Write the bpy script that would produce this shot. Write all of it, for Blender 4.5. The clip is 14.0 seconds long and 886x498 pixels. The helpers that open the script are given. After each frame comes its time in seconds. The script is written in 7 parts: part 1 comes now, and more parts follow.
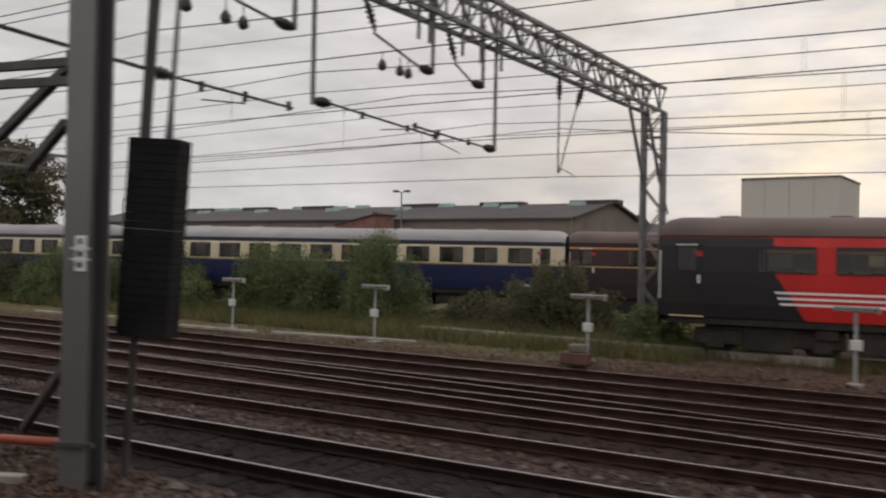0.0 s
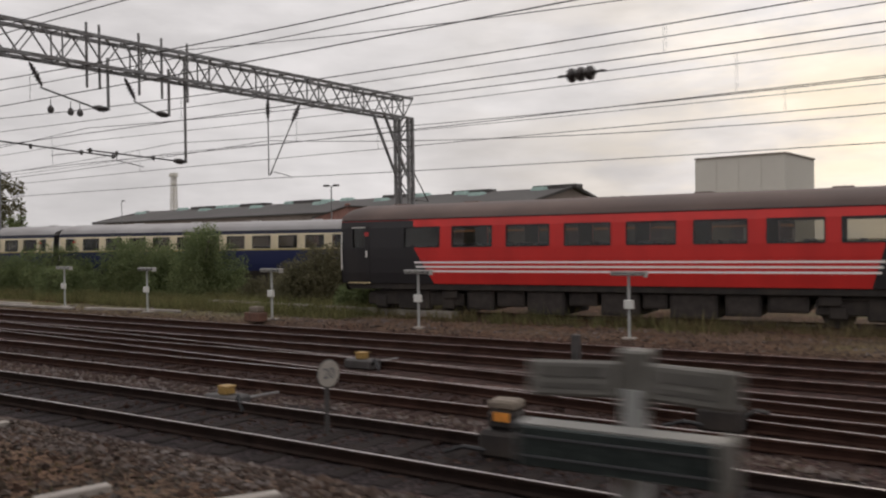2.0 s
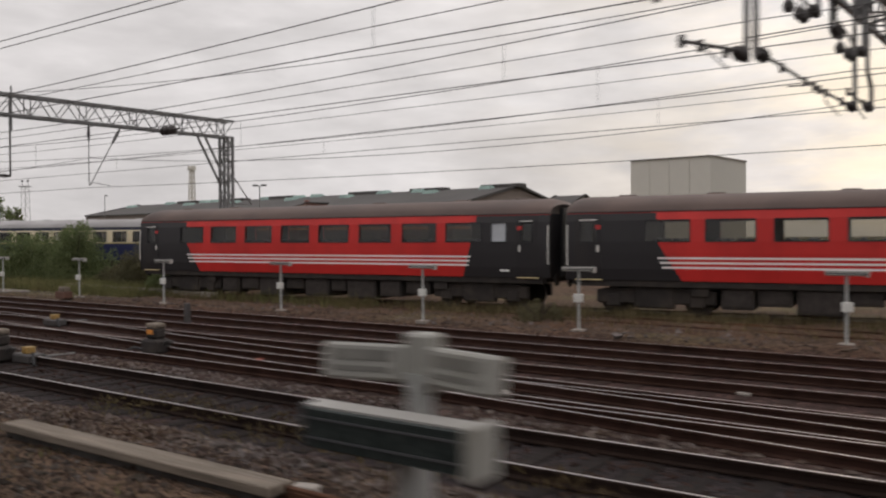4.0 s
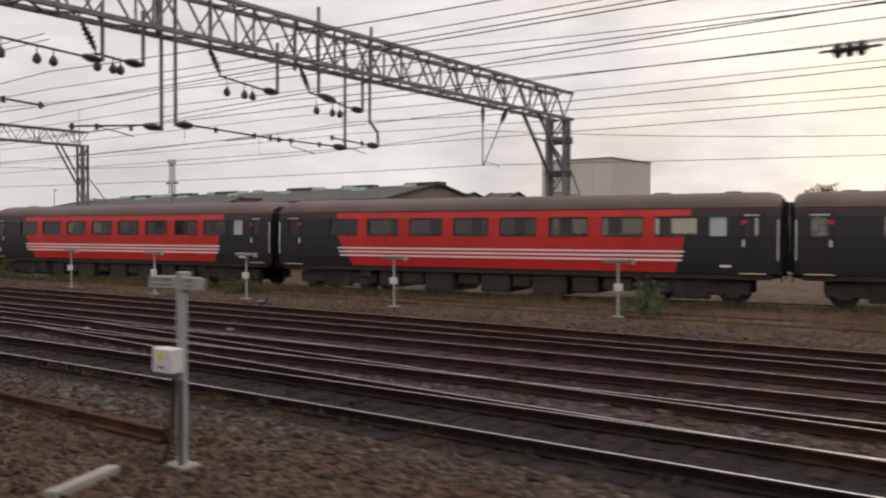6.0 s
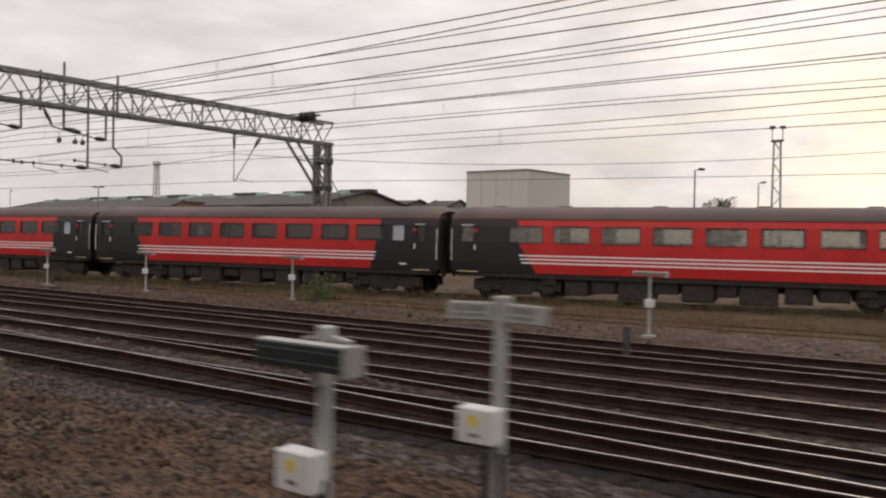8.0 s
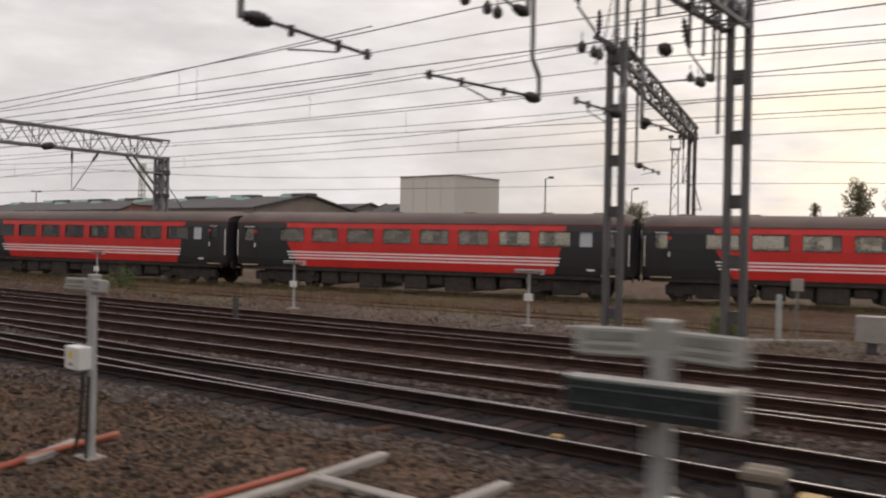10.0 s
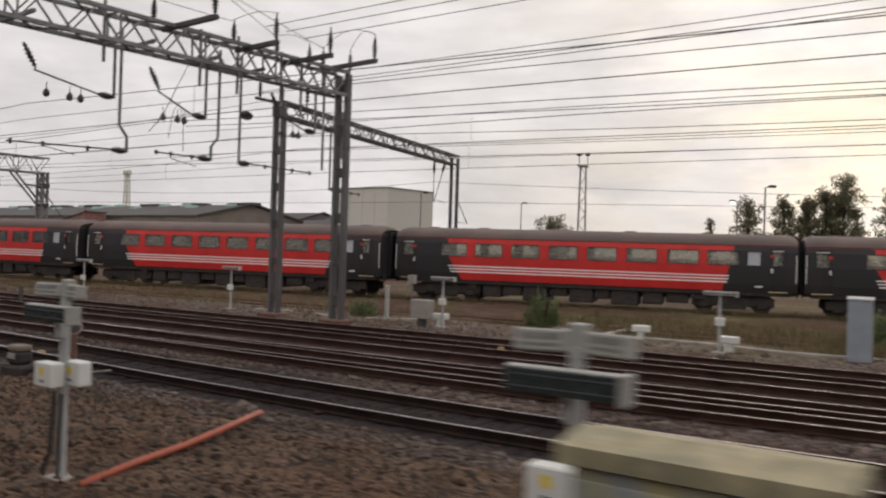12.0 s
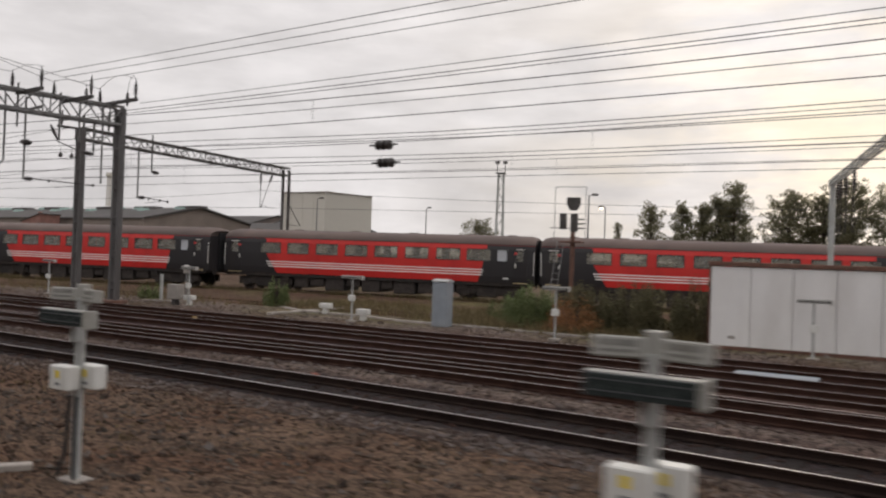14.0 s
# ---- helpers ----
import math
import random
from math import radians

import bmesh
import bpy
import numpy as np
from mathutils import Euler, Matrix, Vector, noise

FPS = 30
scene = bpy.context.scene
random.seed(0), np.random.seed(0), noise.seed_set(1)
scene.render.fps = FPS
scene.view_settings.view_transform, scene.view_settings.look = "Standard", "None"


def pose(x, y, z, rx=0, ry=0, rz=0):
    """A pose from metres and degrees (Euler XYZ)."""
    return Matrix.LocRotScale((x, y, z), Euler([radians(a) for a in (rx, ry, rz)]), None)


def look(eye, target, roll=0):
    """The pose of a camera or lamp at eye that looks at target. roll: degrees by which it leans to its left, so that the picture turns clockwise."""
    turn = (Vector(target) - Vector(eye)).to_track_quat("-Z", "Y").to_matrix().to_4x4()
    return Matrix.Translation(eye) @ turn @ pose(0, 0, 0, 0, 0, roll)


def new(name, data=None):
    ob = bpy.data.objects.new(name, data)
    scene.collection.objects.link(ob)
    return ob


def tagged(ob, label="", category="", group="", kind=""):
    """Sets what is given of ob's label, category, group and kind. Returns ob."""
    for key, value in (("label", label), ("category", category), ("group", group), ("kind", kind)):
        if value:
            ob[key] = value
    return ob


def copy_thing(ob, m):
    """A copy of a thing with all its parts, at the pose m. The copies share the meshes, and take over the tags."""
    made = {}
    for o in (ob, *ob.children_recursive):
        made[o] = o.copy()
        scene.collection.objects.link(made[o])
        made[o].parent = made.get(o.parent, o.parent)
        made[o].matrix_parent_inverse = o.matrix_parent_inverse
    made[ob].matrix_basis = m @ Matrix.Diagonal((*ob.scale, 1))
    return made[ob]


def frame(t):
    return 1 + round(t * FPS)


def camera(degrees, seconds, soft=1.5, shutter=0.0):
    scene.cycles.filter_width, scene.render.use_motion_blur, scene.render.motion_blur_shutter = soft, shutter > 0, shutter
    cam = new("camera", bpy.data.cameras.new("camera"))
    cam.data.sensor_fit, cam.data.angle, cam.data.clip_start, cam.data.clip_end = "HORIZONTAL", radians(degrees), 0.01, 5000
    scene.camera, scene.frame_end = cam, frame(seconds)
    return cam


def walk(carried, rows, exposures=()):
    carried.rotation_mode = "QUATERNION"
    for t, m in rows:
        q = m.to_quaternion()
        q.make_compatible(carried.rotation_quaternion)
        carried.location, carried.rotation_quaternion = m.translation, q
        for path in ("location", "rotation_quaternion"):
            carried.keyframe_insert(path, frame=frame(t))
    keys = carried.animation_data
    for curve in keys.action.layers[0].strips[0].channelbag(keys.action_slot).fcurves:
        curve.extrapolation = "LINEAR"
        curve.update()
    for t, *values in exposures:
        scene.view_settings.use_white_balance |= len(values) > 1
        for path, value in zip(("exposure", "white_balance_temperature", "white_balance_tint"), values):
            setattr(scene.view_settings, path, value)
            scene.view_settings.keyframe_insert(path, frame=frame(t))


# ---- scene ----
cam = camera(56.2, 14.0, soft=2.15, shutter=0.42)
PATH = [
    (0, (2.451, -1.131, 2.573), (1.332, 0.526, 2.589), 1.2),
    (0.5, (5.729, -0.874, 2.566), (4.6, 0.777, 2.561), 0.8),
    (1, (8.906, -0.64, 2.497), (7.807, 1.031, 2.506), 1.1),
    (1.5, (12.009, -0.425, 2.455), (10.866, 1.217, 2.452), 0.1),
    (2, (15.036, -0.163, 2.414), (13.829, 1.432, 2.401), -0.8),
    (2.2, (16.262, -0.072, 2.423), (15.03, 1.503, 2.392), -1.1),
    (4.3, (30.665, 0.282, 2.463), (29.412, 1.841, 2.437), -0.2),
    (4.5, (32.005, 0.257, 2.467), (30.755, 1.819, 2.44), 0.0),
    (5, (35.369, 0.184, 2.461), (34.122, 1.748, 2.431), -0.0),
    (5.5, (38.702, 0.184, 2.461), (37.462, 1.753, 2.426), -0.0),
    (6, (42.05, 0.22, 2.414), (40.82, 1.797, 2.375), 0.1),
    (6.5, (45.306, 0.325, 2.433), (44.081, 1.905, 2.394), 0.3),
    (7, (48.576, 0.327, 2.417), (47.35, 1.907, 2.378), 0.4),
    (7.5, (51.904, 0.447, 2.391), (50.681, 2.029, 2.351), 0.3),
    (7.7, (53.235, 0.492, 2.398), (52.017, 2.079, 2.371), 0.9),
    (9.8, (66.985, 0.686, 2.437), (65.782, 2.283, 2.419), 1.1),
    (10, (68.287, 0.64, 2.441), (67.086, 2.238, 2.423), 1.1),
    (10.5, (71.485, 0.446, 2.463), (70.289, 2.049, 2.452), 1.4),
    (11, (75.072, 0.397, 2.465), (73.873, 1.998, 2.459), 1.5),
    (11.5, (78.305, 0.335, 2.48), (77.107, 1.936, 2.477), 1.7),
    (12, (81.971, 0.244, 2.519), (80.784, 1.854, 2.525), 1.8),
    (12.5, (85.252, 0.153, 2.504), (84.064, 1.762, 2.52), 2.0),
    (13, (88.786, 0.135, 2.506), (87.599, 1.745, 2.52), 2.0),
    (13.5, (91.972, 0.01, 2.517), (90.798, 1.629, 2.528), 1.9),
    (14, (95.466, -0.101, 2.543), (94.297, 1.521, 2.558), 2.0),
]
walk(cam, [(t, look(eye, target, roll)) for t, eye, target, roll in PATH], exposures=[(t, e, k, g) for t, e, k, g in ((0.0, 0.0, 6500, 10), (0.5, 0.12, 6500, 10), (1.0, 0.22, 6500, 10), (1.5, 0.12, 6500, 10), (2.0, 0.12, 6500, 10), (4.5, 0.17, 6550, 10), (5.5, 0.30, 6600, 10), (6.5, 0.26, 6600, 11), (7.5, 0.28, 6650, 11), (10.0, 0.28, 6600, 11), (11.5, 0.28, 6600, 10), (12.5, 0.22, 6500, 10), (14.0, 0.22, 6500, 10))])

# ---- sky and light: overcast evening, the sun low behind cloud ----
SUN_AZ, SUN_EL = radians(100.0), radians(6.0)
SUN_DIR = Vector((math.cos(SUN_AZ) * math.cos(SUN_EL), math.sin(SUN_AZ) * math.cos(SUN_EL), math.sin(SUN_EL)))


def overcast_world():
    w = bpy.data.worlds.new("overcast_sky")
    scene.world = w
    w.use_nodes = True
    nt = w.node_tree
    nt.nodes.clear()
    nd = lambda kind: nt.nodes.new(kind)
    li = nt.links.new
    out, bg = nd("ShaderNodeOutputWorld"), nd("ShaderNodeBackground")
    li(bg.outputs[0], out.inputs[0])
    bg.inputs["Strength"].default_value = 1.0
    sky = nd("ShaderNodeTexSky")
    sky.sky_type, sky.sun_disc = "NISHITA", False
    sky.sun_elevation, sky.sun_rotation = SUN_EL, math.pi / 2 - SUN_AZ
    sky.dust_density, sky.air_density = 3.0, 1.0
    tc = nd("ShaderNodeTexCoord")
    sep = nd("ShaderNodeSeparateXYZ")
    li(tc.outputs["Generated"], sep.inputs[0])

    def math_node(op, a, b=None, clamp=False):
        n = nd("ShaderNodeMath")
        n.operation, n.use_clamp = op, clamp
        for k, q in enumerate((a, b)):
            if q is None:
                continue
            if isinstance(q, (int, float)):
                n.inputs[k].default_value = q
            else:
                li(q, n.inputs[k])
        return n.outputs[0]
    up = math_node("MAXIMUM", sep.outputs[2], 0.0)
    # overcast gradient: the zenith brighter than the horizon
    grade = math_node("ADD", math_node("MULTIPLY", math_node("POWER", up, 1.8), SKY_RISE), SKY_BASE)
    # cloud in three sizes, stretched level: broad banks, billows and wisps
    def cloud_layer(stretch, place, scale, detail, lo, hi, a, b):
        mp = nd("ShaderNodeMapping")
        mp.inputs["Scale"].default_value, mp.inputs["Location"].default_value = stretch, place
        li(tc.outputs["Generated"], mp.inputs[0])
        nz = nd("ShaderNodeTexNoise")
        nz.inputs["Scale"].default_value, nz.inputs["Detail"].default_value, nz.inputs["Roughness"].default_value = scale, detail, 0.55
        li(mp.outputs[0], nz.inputs["Vector"])
        mr = nd("ShaderNodeMapRange")
        mr.interpolation_type = "SMOOTHSTEP"
        for k, q in enumerate((lo, hi, a, b)):
            mr.inputs[k + 1].default_value = q
        li(nz.outputs[0], mr.inputs[0])
        return mr.outputs[0]
    banks = cloud_layer((1.0, 1.0, 3.2), (1.7, 0.2, 0.6), 2.3, 3.0, 0.32, 0.68, 0.84, 1.08)
    billows = cloud_layer((1.0, 1.0, 2.6), (0.3, 2.1, 0.1), 6.5, 5.0, 0.36, 0.66, 0.91, 1.05)
    wisps = cloud_layer((1.0, 1.0, 5.0), (4.0, 0.0, 1.0), 15.0, 4.0, 0.3, 0.7, 0.965, 1.035)
    cloud = math_node("MULTIPLY", math_node("MULTIPLY", banks, billows), wisps)
    # thin cloud glows round the sun's place
    dot = nd("ShaderNodeVectorMath")
    dot.operation = "DOT_PRODUCT"
    nrm = nd("ShaderNodeVectorMath")
    nrm.operation = "NORMALIZE"
    li(tc.outputs["Generated"], nrm.inputs[0])
    li(nrm.outputs[0], dot.inputs[0])
    dot.inputs[1].default_value = SUN_DIR
    near = math_node("MAXIMUM", dot.outputs["Value"], 0.0)
    wide = math_node("MULTIPLY", math_node("POWER", near, 20.0), SUN_WIDE)
    tight = math_node("MULTIPLY", math_node("POWER", near, 120.0), SUN_TIGHT)
    gaps = cloud_layer((1.0, 1.0, 3.4), (3.1, 0.4, 0.2), 5.0, 5.0, 0.36, 0.62, 0.15, 1.0)
    glow = math_node("MULTIPLY", math_node("ADD", wide, tight), gaps)
    grey = nd("ShaderNodeMix")
    grey.data_type = "RGBA"
    grey.blend_type = "MULTIPLY"
    grey.inputs["Factor"].default_value = 1.0
    grey.inputs[6].default_value = SKY_TINT
    li(math_node("MULTIPLY", grade, cloud), grey.inputs[7])
    warm = nd("ShaderNodeMix")
    warm.data_type = "RGBA"
    warm.blend_type = "MULTIPLY"
    warm.inputs["Factor"].default_value = 1.0
    warm.inputs[6].default_value = SUN_TINT
    li(glow, warm.inputs[7])
    add = nd("ShaderNodeMix")
    add.data_type, add.blend_type = "RGBA", "ADD"
    add.inputs["Factor"].default_value = 1.0
    li(grey.outputs[2], add.inputs[6])
    li(warm.outputs[2], add.inputs[7])
    blue = nd("ShaderNodeMix")
    blue.data_type, blue.blend_type = "RGBA", "ADD"
    blue.inputs["Factor"].default_value = 0.0006
    li(add.outputs[2], blue.inputs[6])
    li(sky.outputs[0], blue.inputs[7])
    li(blue.outputs[2], bg.inputs[0])


SKY_BASE, SKY_RISE = 0.672, 0.55
SUN_WIDE, SUN_TIGHT = 0.21, 0.14
SKY_TINT, SUN_TINT = (1.0, 0.957, 0.955, 1), (1.0, 0.70, 0.20, 1)
overcast_world()
sun_data = bpy.data.lights.new("sun", "SUN")
sun_data.energy, sun_data.angle, sun_data.color = 0.5, radians(24), (1.0, 0.86, 0.66)
sun = new("sun", sun_data)
sun.matrix_world = look(SUN_DIR * 100, (0, 0, 0))


# ---- materials ----
def surface(name, col, rough=0.6, metal=0.0, var=0.25, scale=6.0, fine=60.0, bump=0.15, dirt=None, dirt_amount=0.3, dirt_scale=1.2,
            stretch=(1, 1, 1), spec=0.5, island=0.0, rnd=0.0):
    m = bpy.data.materials.new(name)
    m.use_nodes = True
    nt = m.node_tree
    p = nt.nodes["Principled BSDF"]
    li = nt.links.new
    tc = nt.nodes.new("ShaderNodeTexCoord")
    mp = nt.nodes.new("ShaderNodeMapping")
    mp.inputs["Scale"].default_value = stretch
    li(tc.outputs["Object"], mp.inputs[0])

    def nz(sc, det=4.0):
        n = nt.nodes.new("ShaderNodeTexNoise")
        n.inputs["Scale"].default_value, n.inputs["Detail"].default_value = sc, det
        li(mp.outputs[0], n.inputs["Vector"])
        return n.outputs[0]

    def mix(kind, fac, a, b):
        n = nt.nodes.new("ShaderNodeMix")
        n.data_type, n.blend_type = "RGBA", kind
        for k, q in ((0, fac), (6, a), (7, b)):
            if isinstance(q, (int, float)):
                n.inputs[k].default_value = q
            elif isinstance(q, tuple):
                n.inputs[k].default_value = (*q[:3], 1)
            else:
                li(q, n.inputs[k])
        return n.outputs[2]

    def span(src, lo, hi, a, b):
        n = nt.nodes.new("ShaderNodeMapRange")
        for k, q in enumerate((lo, hi, a, b)):
            n.inputs[k + 1].default_value = q
        li(src, n.inputs[0])
        return n.outputs[0]
    big, small = nz(scale), nz(fine, 3.0)
    c = mix("MIX", span(big, 0.3, 0.7, 0, 1), tuple(q * (1 - var) for q in col), tuple(min(1, q * (1 + var)) for q in col))
    c = mix("MULTIPLY", 1.0, c, mix("MIX", small, (1 - var,) * 3, (1 + var * 0.6,) * 3))
    if dirt:
        c = mix("MIX", span(nz(dirt_scale, 6.0), 0.45, 0.72, 0, dirt_amount), c, dirt)
    if island or rnd:
        if island:
            g = nt.nodes.new("ShaderNodeNewGeometry").outputs["Random Per Island"]
        else:
            g = nt.nodes.new("ShaderNodeObjectInfo").outputs["Random"]
        a = island or rnd
        c = mix("MULTIPLY", 1.0, c, mix("MIX", g, (1 - a,) * 3, (1 + a * 0.7,) * 3))
    li(c, p.inputs["Base Color"])
    p.inputs["Metallic"].default_value = metal
    p.inputs["Specular IOR Level"].default_value = spec
    li(span(small, 0.2, 0.8, max(0.02, rough - 0.12), min(1, rough + 0.12)), p.inputs["Roughness"])
    if bump:
        b = nt.nodes.new("ShaderNodeBump")
        b.inputs["Strength"].default_value, b.inputs["Distance"].default_value = bump, 0.02
        li(small, b.inputs["Height"])
        li(b.outputs[0], p.inputs["Normal"])
    return m


MT = {}
MT["rail_side"] = surface("rusty_rail_web", (0.040, 0.021, 0.016), 0.85, 0.0, 0.35, 3, 40, 0.3, (0.04, 0.02, 0.013), 0.5, spec=0.08)
MT["rail_top"] = surface("worn_rail_head", (0.58, 0.545, 0.54), 0.42, 1.0, 0.15, 1.5, 30, 0.03, (0.12, 0.09, 0.08), 0.4, 0.6, (0.2, 4, 4))
MT["rail_rust"] = surface("rusted_rail", (0.062, 0.032, 0.022), 0.85, 0.0, 0.4, 4, 50, 0.4, (0.20, 0.085, 0.03), 0.45, 0.9, spec=0.15)
MT["rail_oily"] = surface("oily_rail_web", (0.024, 0.016, 0.0135), 0.85, 0.0, 0.3, 3, 40, 0.3, (0.03, 0.017, 0.012), 0.5, spec=0.08)
MT["sleeper_oily"] = surface("black_oily_sleeper", (0.022, 0.0175, 0.0165), 0.8, 0.0, 0.2, 5, 45, 0.4, (0.032, 0.026, 0.023), 0.5, 2.0, rnd=0.14, spec=0.08)
MT["sleeper"] = surface("dark_oily_sleeper", (0.040, 0.025, 0.0215), 0.85, 0.0, 0.2, 5, 45, 0.4, (0.055, 0.040, 0.034), 0.5, 2.0, rnd=0.14, spec=0.08)
MT["steel_grey"] = surface("galvanised_steel", (0.20, 0.20, 0.20), 0.55, 0.35, 0.25, 4, 40, 0.15, (0.08, 0.06, 0.05), 0.5, 1.5)
MT["steel_dark"] = surface("weathered_dark_steel", (0.075, 0.070, 0.068), 0.7, 0.2, 0.3, 4, 40, 0.2, (0.04, 0.03, 0.025), 0.5, 1.5)
MT["mast_grey"] = surface("painted_grey_mast", (0.155, 0.15, 0.15), 0.5, 0.2, 0.12, 2, 30, 0.08, (0.12, 0.10, 0.09), 0.45, 0.9, (1, 1, 0.3))
MT["mast_dark"] = surface("weathered_mast_paint", (0.105, 0.100, 0.100), 0.6, 0.1, 0.18, 2, 30, 0.1, (0.06, 0.048, 0.042), 0.5, 1.1, (1, 1, 0.3))
MT["porcelain"] = surface("brown_porcelain", (0.035, 0.028, 0.026), 0.35, 0.0, 0.2, 10, 60, 0.05)
MT["wire"] = surface("weathered_copper_wire", (0.085, 0.080, 0.078), 0.6, 0.3, 0.1, 2, 20, 0.0)
MT["cream_box"] = surface("off_white_painted_box", (0.66, 0.66, 0.63), 0.45, 0.0, 0.06, 3, 40, 0.05, (0.40, 0.37, 0.32), 0.35, 3.0)
MT["post_grey"] = surface("pale_grey_post", (0.40, 0.41, 0.40), 0.5, 0.1, 0.12, 5, 40, 0.08, (0.22, 0.20, 0.17), 0.4, 2.5)
MT["lamp_glass"] = surface("dull_lamp_diffuser", (0.030, 0.037, 0.036), 0.25, 0.0, 0.2, 5, 20, 0.02, spec=0.2)
MT["lamp_white"] = surface("weathered_white_housing", (0.37, 0.36, 0.34), 0.45, 0.0, 0.08, 4, 40, 0.05, (0.30, 0.28, 0.25), 0.45, 4.0)
MT["black_rubber"] = surface("black_cable", (0.018, 0.018, 0.02), 0.6, 0.0, 0.2, 6, 40, 0.1)
MT["yellow_paint"] = surface("faded_yellow_paint", (0.34, 0.21, 0.06), 0.55, 0.0, 0.15, 6, 50, 0.1, (0.25, 0.16, 0.05), 0.4, 5.0)
MT["sticker_yellow"] = surface("yellow_sticker", (0.75, 0.58, 0.04), 0.4, 0.0, 0.05, 5, 30, 0.0)
MT["print_grey"] = surface("grey_print", (0.10, 0.10, 0.11), 0.6, 0.0, 0.1, 9, 60, 0.0)
MT["concrete"] = surface("weathered_concrete", (0.33, 0.30, 0.27), 0.85, 0.0, 0.2, 3, 50, 0.35, (0.16, 0.13, 0.10), 0.5, 1.8)
MT["old_timber"] = surface("weathered_sleeper_timber", (0.20, 0.165, 0.13), 0.85, 0.0, 0.3, 3, 40, 0.5, (0.09, 0.07, 0.05), 0.5, 2.0, (0.3, 6, 6))
MT["orange_pipe"] = surface("orange_cable_duct", (0.34, 0.070, 0.034), 0.5, 0.0, 0.15, 4, 40, 0.1, (0.30, 0.10, 0.05), 0.35, 3.0)
MT["slot_grey"] = surface("dusty_grey_slot", (0.17, 0.165, 0.15), 0.7, 0.0, 0.2, 8, 60, 0.05, (0.10, 0.09, 0.07), 0.5, 6.0)
MT["panel_white"] = surface("grimy_white_panel", (0.31, 0.305, 0.28), 0.55, 0.0, 0.14, 5, 45, 0.06, (0.17, 0.16, 0.13), 0.6, 5.0)
MT["panel_grimy"] = surface("sooty_grey_panel", (0.135, 0.128, 0.115), 0.6, 0.0, 0.2, 5, 45, 0.06, (0.06, 0.055, 0.045), 0.7, 4.0)
MT["slot_sooty"] = surface("sooty_slot", (0.075, 0.070, 0.062), 0.7, 0.0, 0.2, 8, 60, 0.05)
MT["lamp_grimy"] = surface("sooty_lamp_housing", (0.25, 0.245, 0.23), 0.5, 0.0, 0.15, 4, 40, 0.05, (0.12, 0.11, 0.10), 0.6, 4.0)
MT["cab_dark"] = surface("dark_grey_cabinet_paint", (0.070, 0.072, 0.078), 0.5, 0.0, 0.12, 2, 40, 0.08, (0.12, 0.11, 0.10), 0.4, 1.5)
MT["cab_lid"] = surface("pale_cabinet_lid", (0.38, 0.375, 0.37), 0.5, 0.0, 0.08, 3, 40, 0.05, (0.30, 0.28, 0.26), 0.4, 2.5)
MT["sign_rim"] = surface("faded_pink_paint", (0.27, 0.20, 0.17), 0.7, 0.0, 0.12, 6, 40, 0.05, (0.16, 0.11, 0.09), 0.5, 8.0)
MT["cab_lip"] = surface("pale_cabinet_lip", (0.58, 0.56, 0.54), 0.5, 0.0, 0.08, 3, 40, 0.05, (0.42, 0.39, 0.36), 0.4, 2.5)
MT["weight_iron"] = surface("black_cast_iron", (0.017, 0.017, 0.018), 0.8, 0.0, 0.2, 4, 40, 0.15, (0.03, 0.026, 0.024), 0.4, 3.0, spec=0.1)
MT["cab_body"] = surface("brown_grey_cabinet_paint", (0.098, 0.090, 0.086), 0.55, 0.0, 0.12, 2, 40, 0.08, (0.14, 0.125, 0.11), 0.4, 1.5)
MT["cab_top"] = surface("brown_grey_lid_top", (0.23, 0.215, 0.20), 0.7, 0.0, 0.12, 3, 40, 0.06, (0.12, 0.10, 0.09), 0.5, 2.0)
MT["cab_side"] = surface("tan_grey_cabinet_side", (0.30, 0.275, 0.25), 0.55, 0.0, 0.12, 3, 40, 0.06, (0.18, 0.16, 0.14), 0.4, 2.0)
MT["cab_steel"] = surface("lichened_grey_cabinet", (0.25, 0.265, 0.265), 0.6, 0.0, 0.2, 3, 40, 0.1, (0.40, 0.34, 0.13), 1.0, 4.2)
MT["cab_moss"] = surface("lichen_covered_lid", (0.30, 0.26, 0.16), 0.8, 0.0, 0.25, 7, 60, 0.3, (0.16, 0.16, 0.11), 0.8, 6.0)
MT["white_sheet"] = surface("white_cladding", (0.72, 0.71, 0.70), 0.55, 0.0, 0.05, 1.5, 30, 0.04, (0.48, 0.45, 0.42), 0.35, 0.9, (1, 1, 0.35))
MT["rust_trim"] = surface("rusty_trim", (0.13, 0.065, 0.045), 0.8, 0.0, 0.3, 4, 40, 0.2)
MT["grey_cab"] = surface("blue_grey_cabinet", (0.25, 0.28, 0.31), 0.5, 0.0, 0.1, 3, 40, 0.05, (0.36, 0.36, 0.36), 0.3, 2.0)
MT["coach_roof"] = surface("weathered_coach_roof", (0.130, 0.092, 0.080), 0.75, 0.0, 0.15, 0.8, 30, 0.1, (0.06, 0.05, 0.05), 0.5, 0.9, (0.5, 1, 1))
MT["coach_roof_pale"] = surface("pale_grey_coach_roof", (0.34, 0.33, 0.33), 0.7, 0.0, 0.12, 0.8, 30, 0.1, (0.20, 0.18, 0.17), 0.5, 0.9, (0.5, 1, 1))
MT["coach_under"] = surface("brake_dusted_underframe", (0.028, 0.023, 0.021), 0.85, 0.0, 0.3, 3, 40, 0.2, (0.06, 0.045, 0.035), 0.5, 1.5)
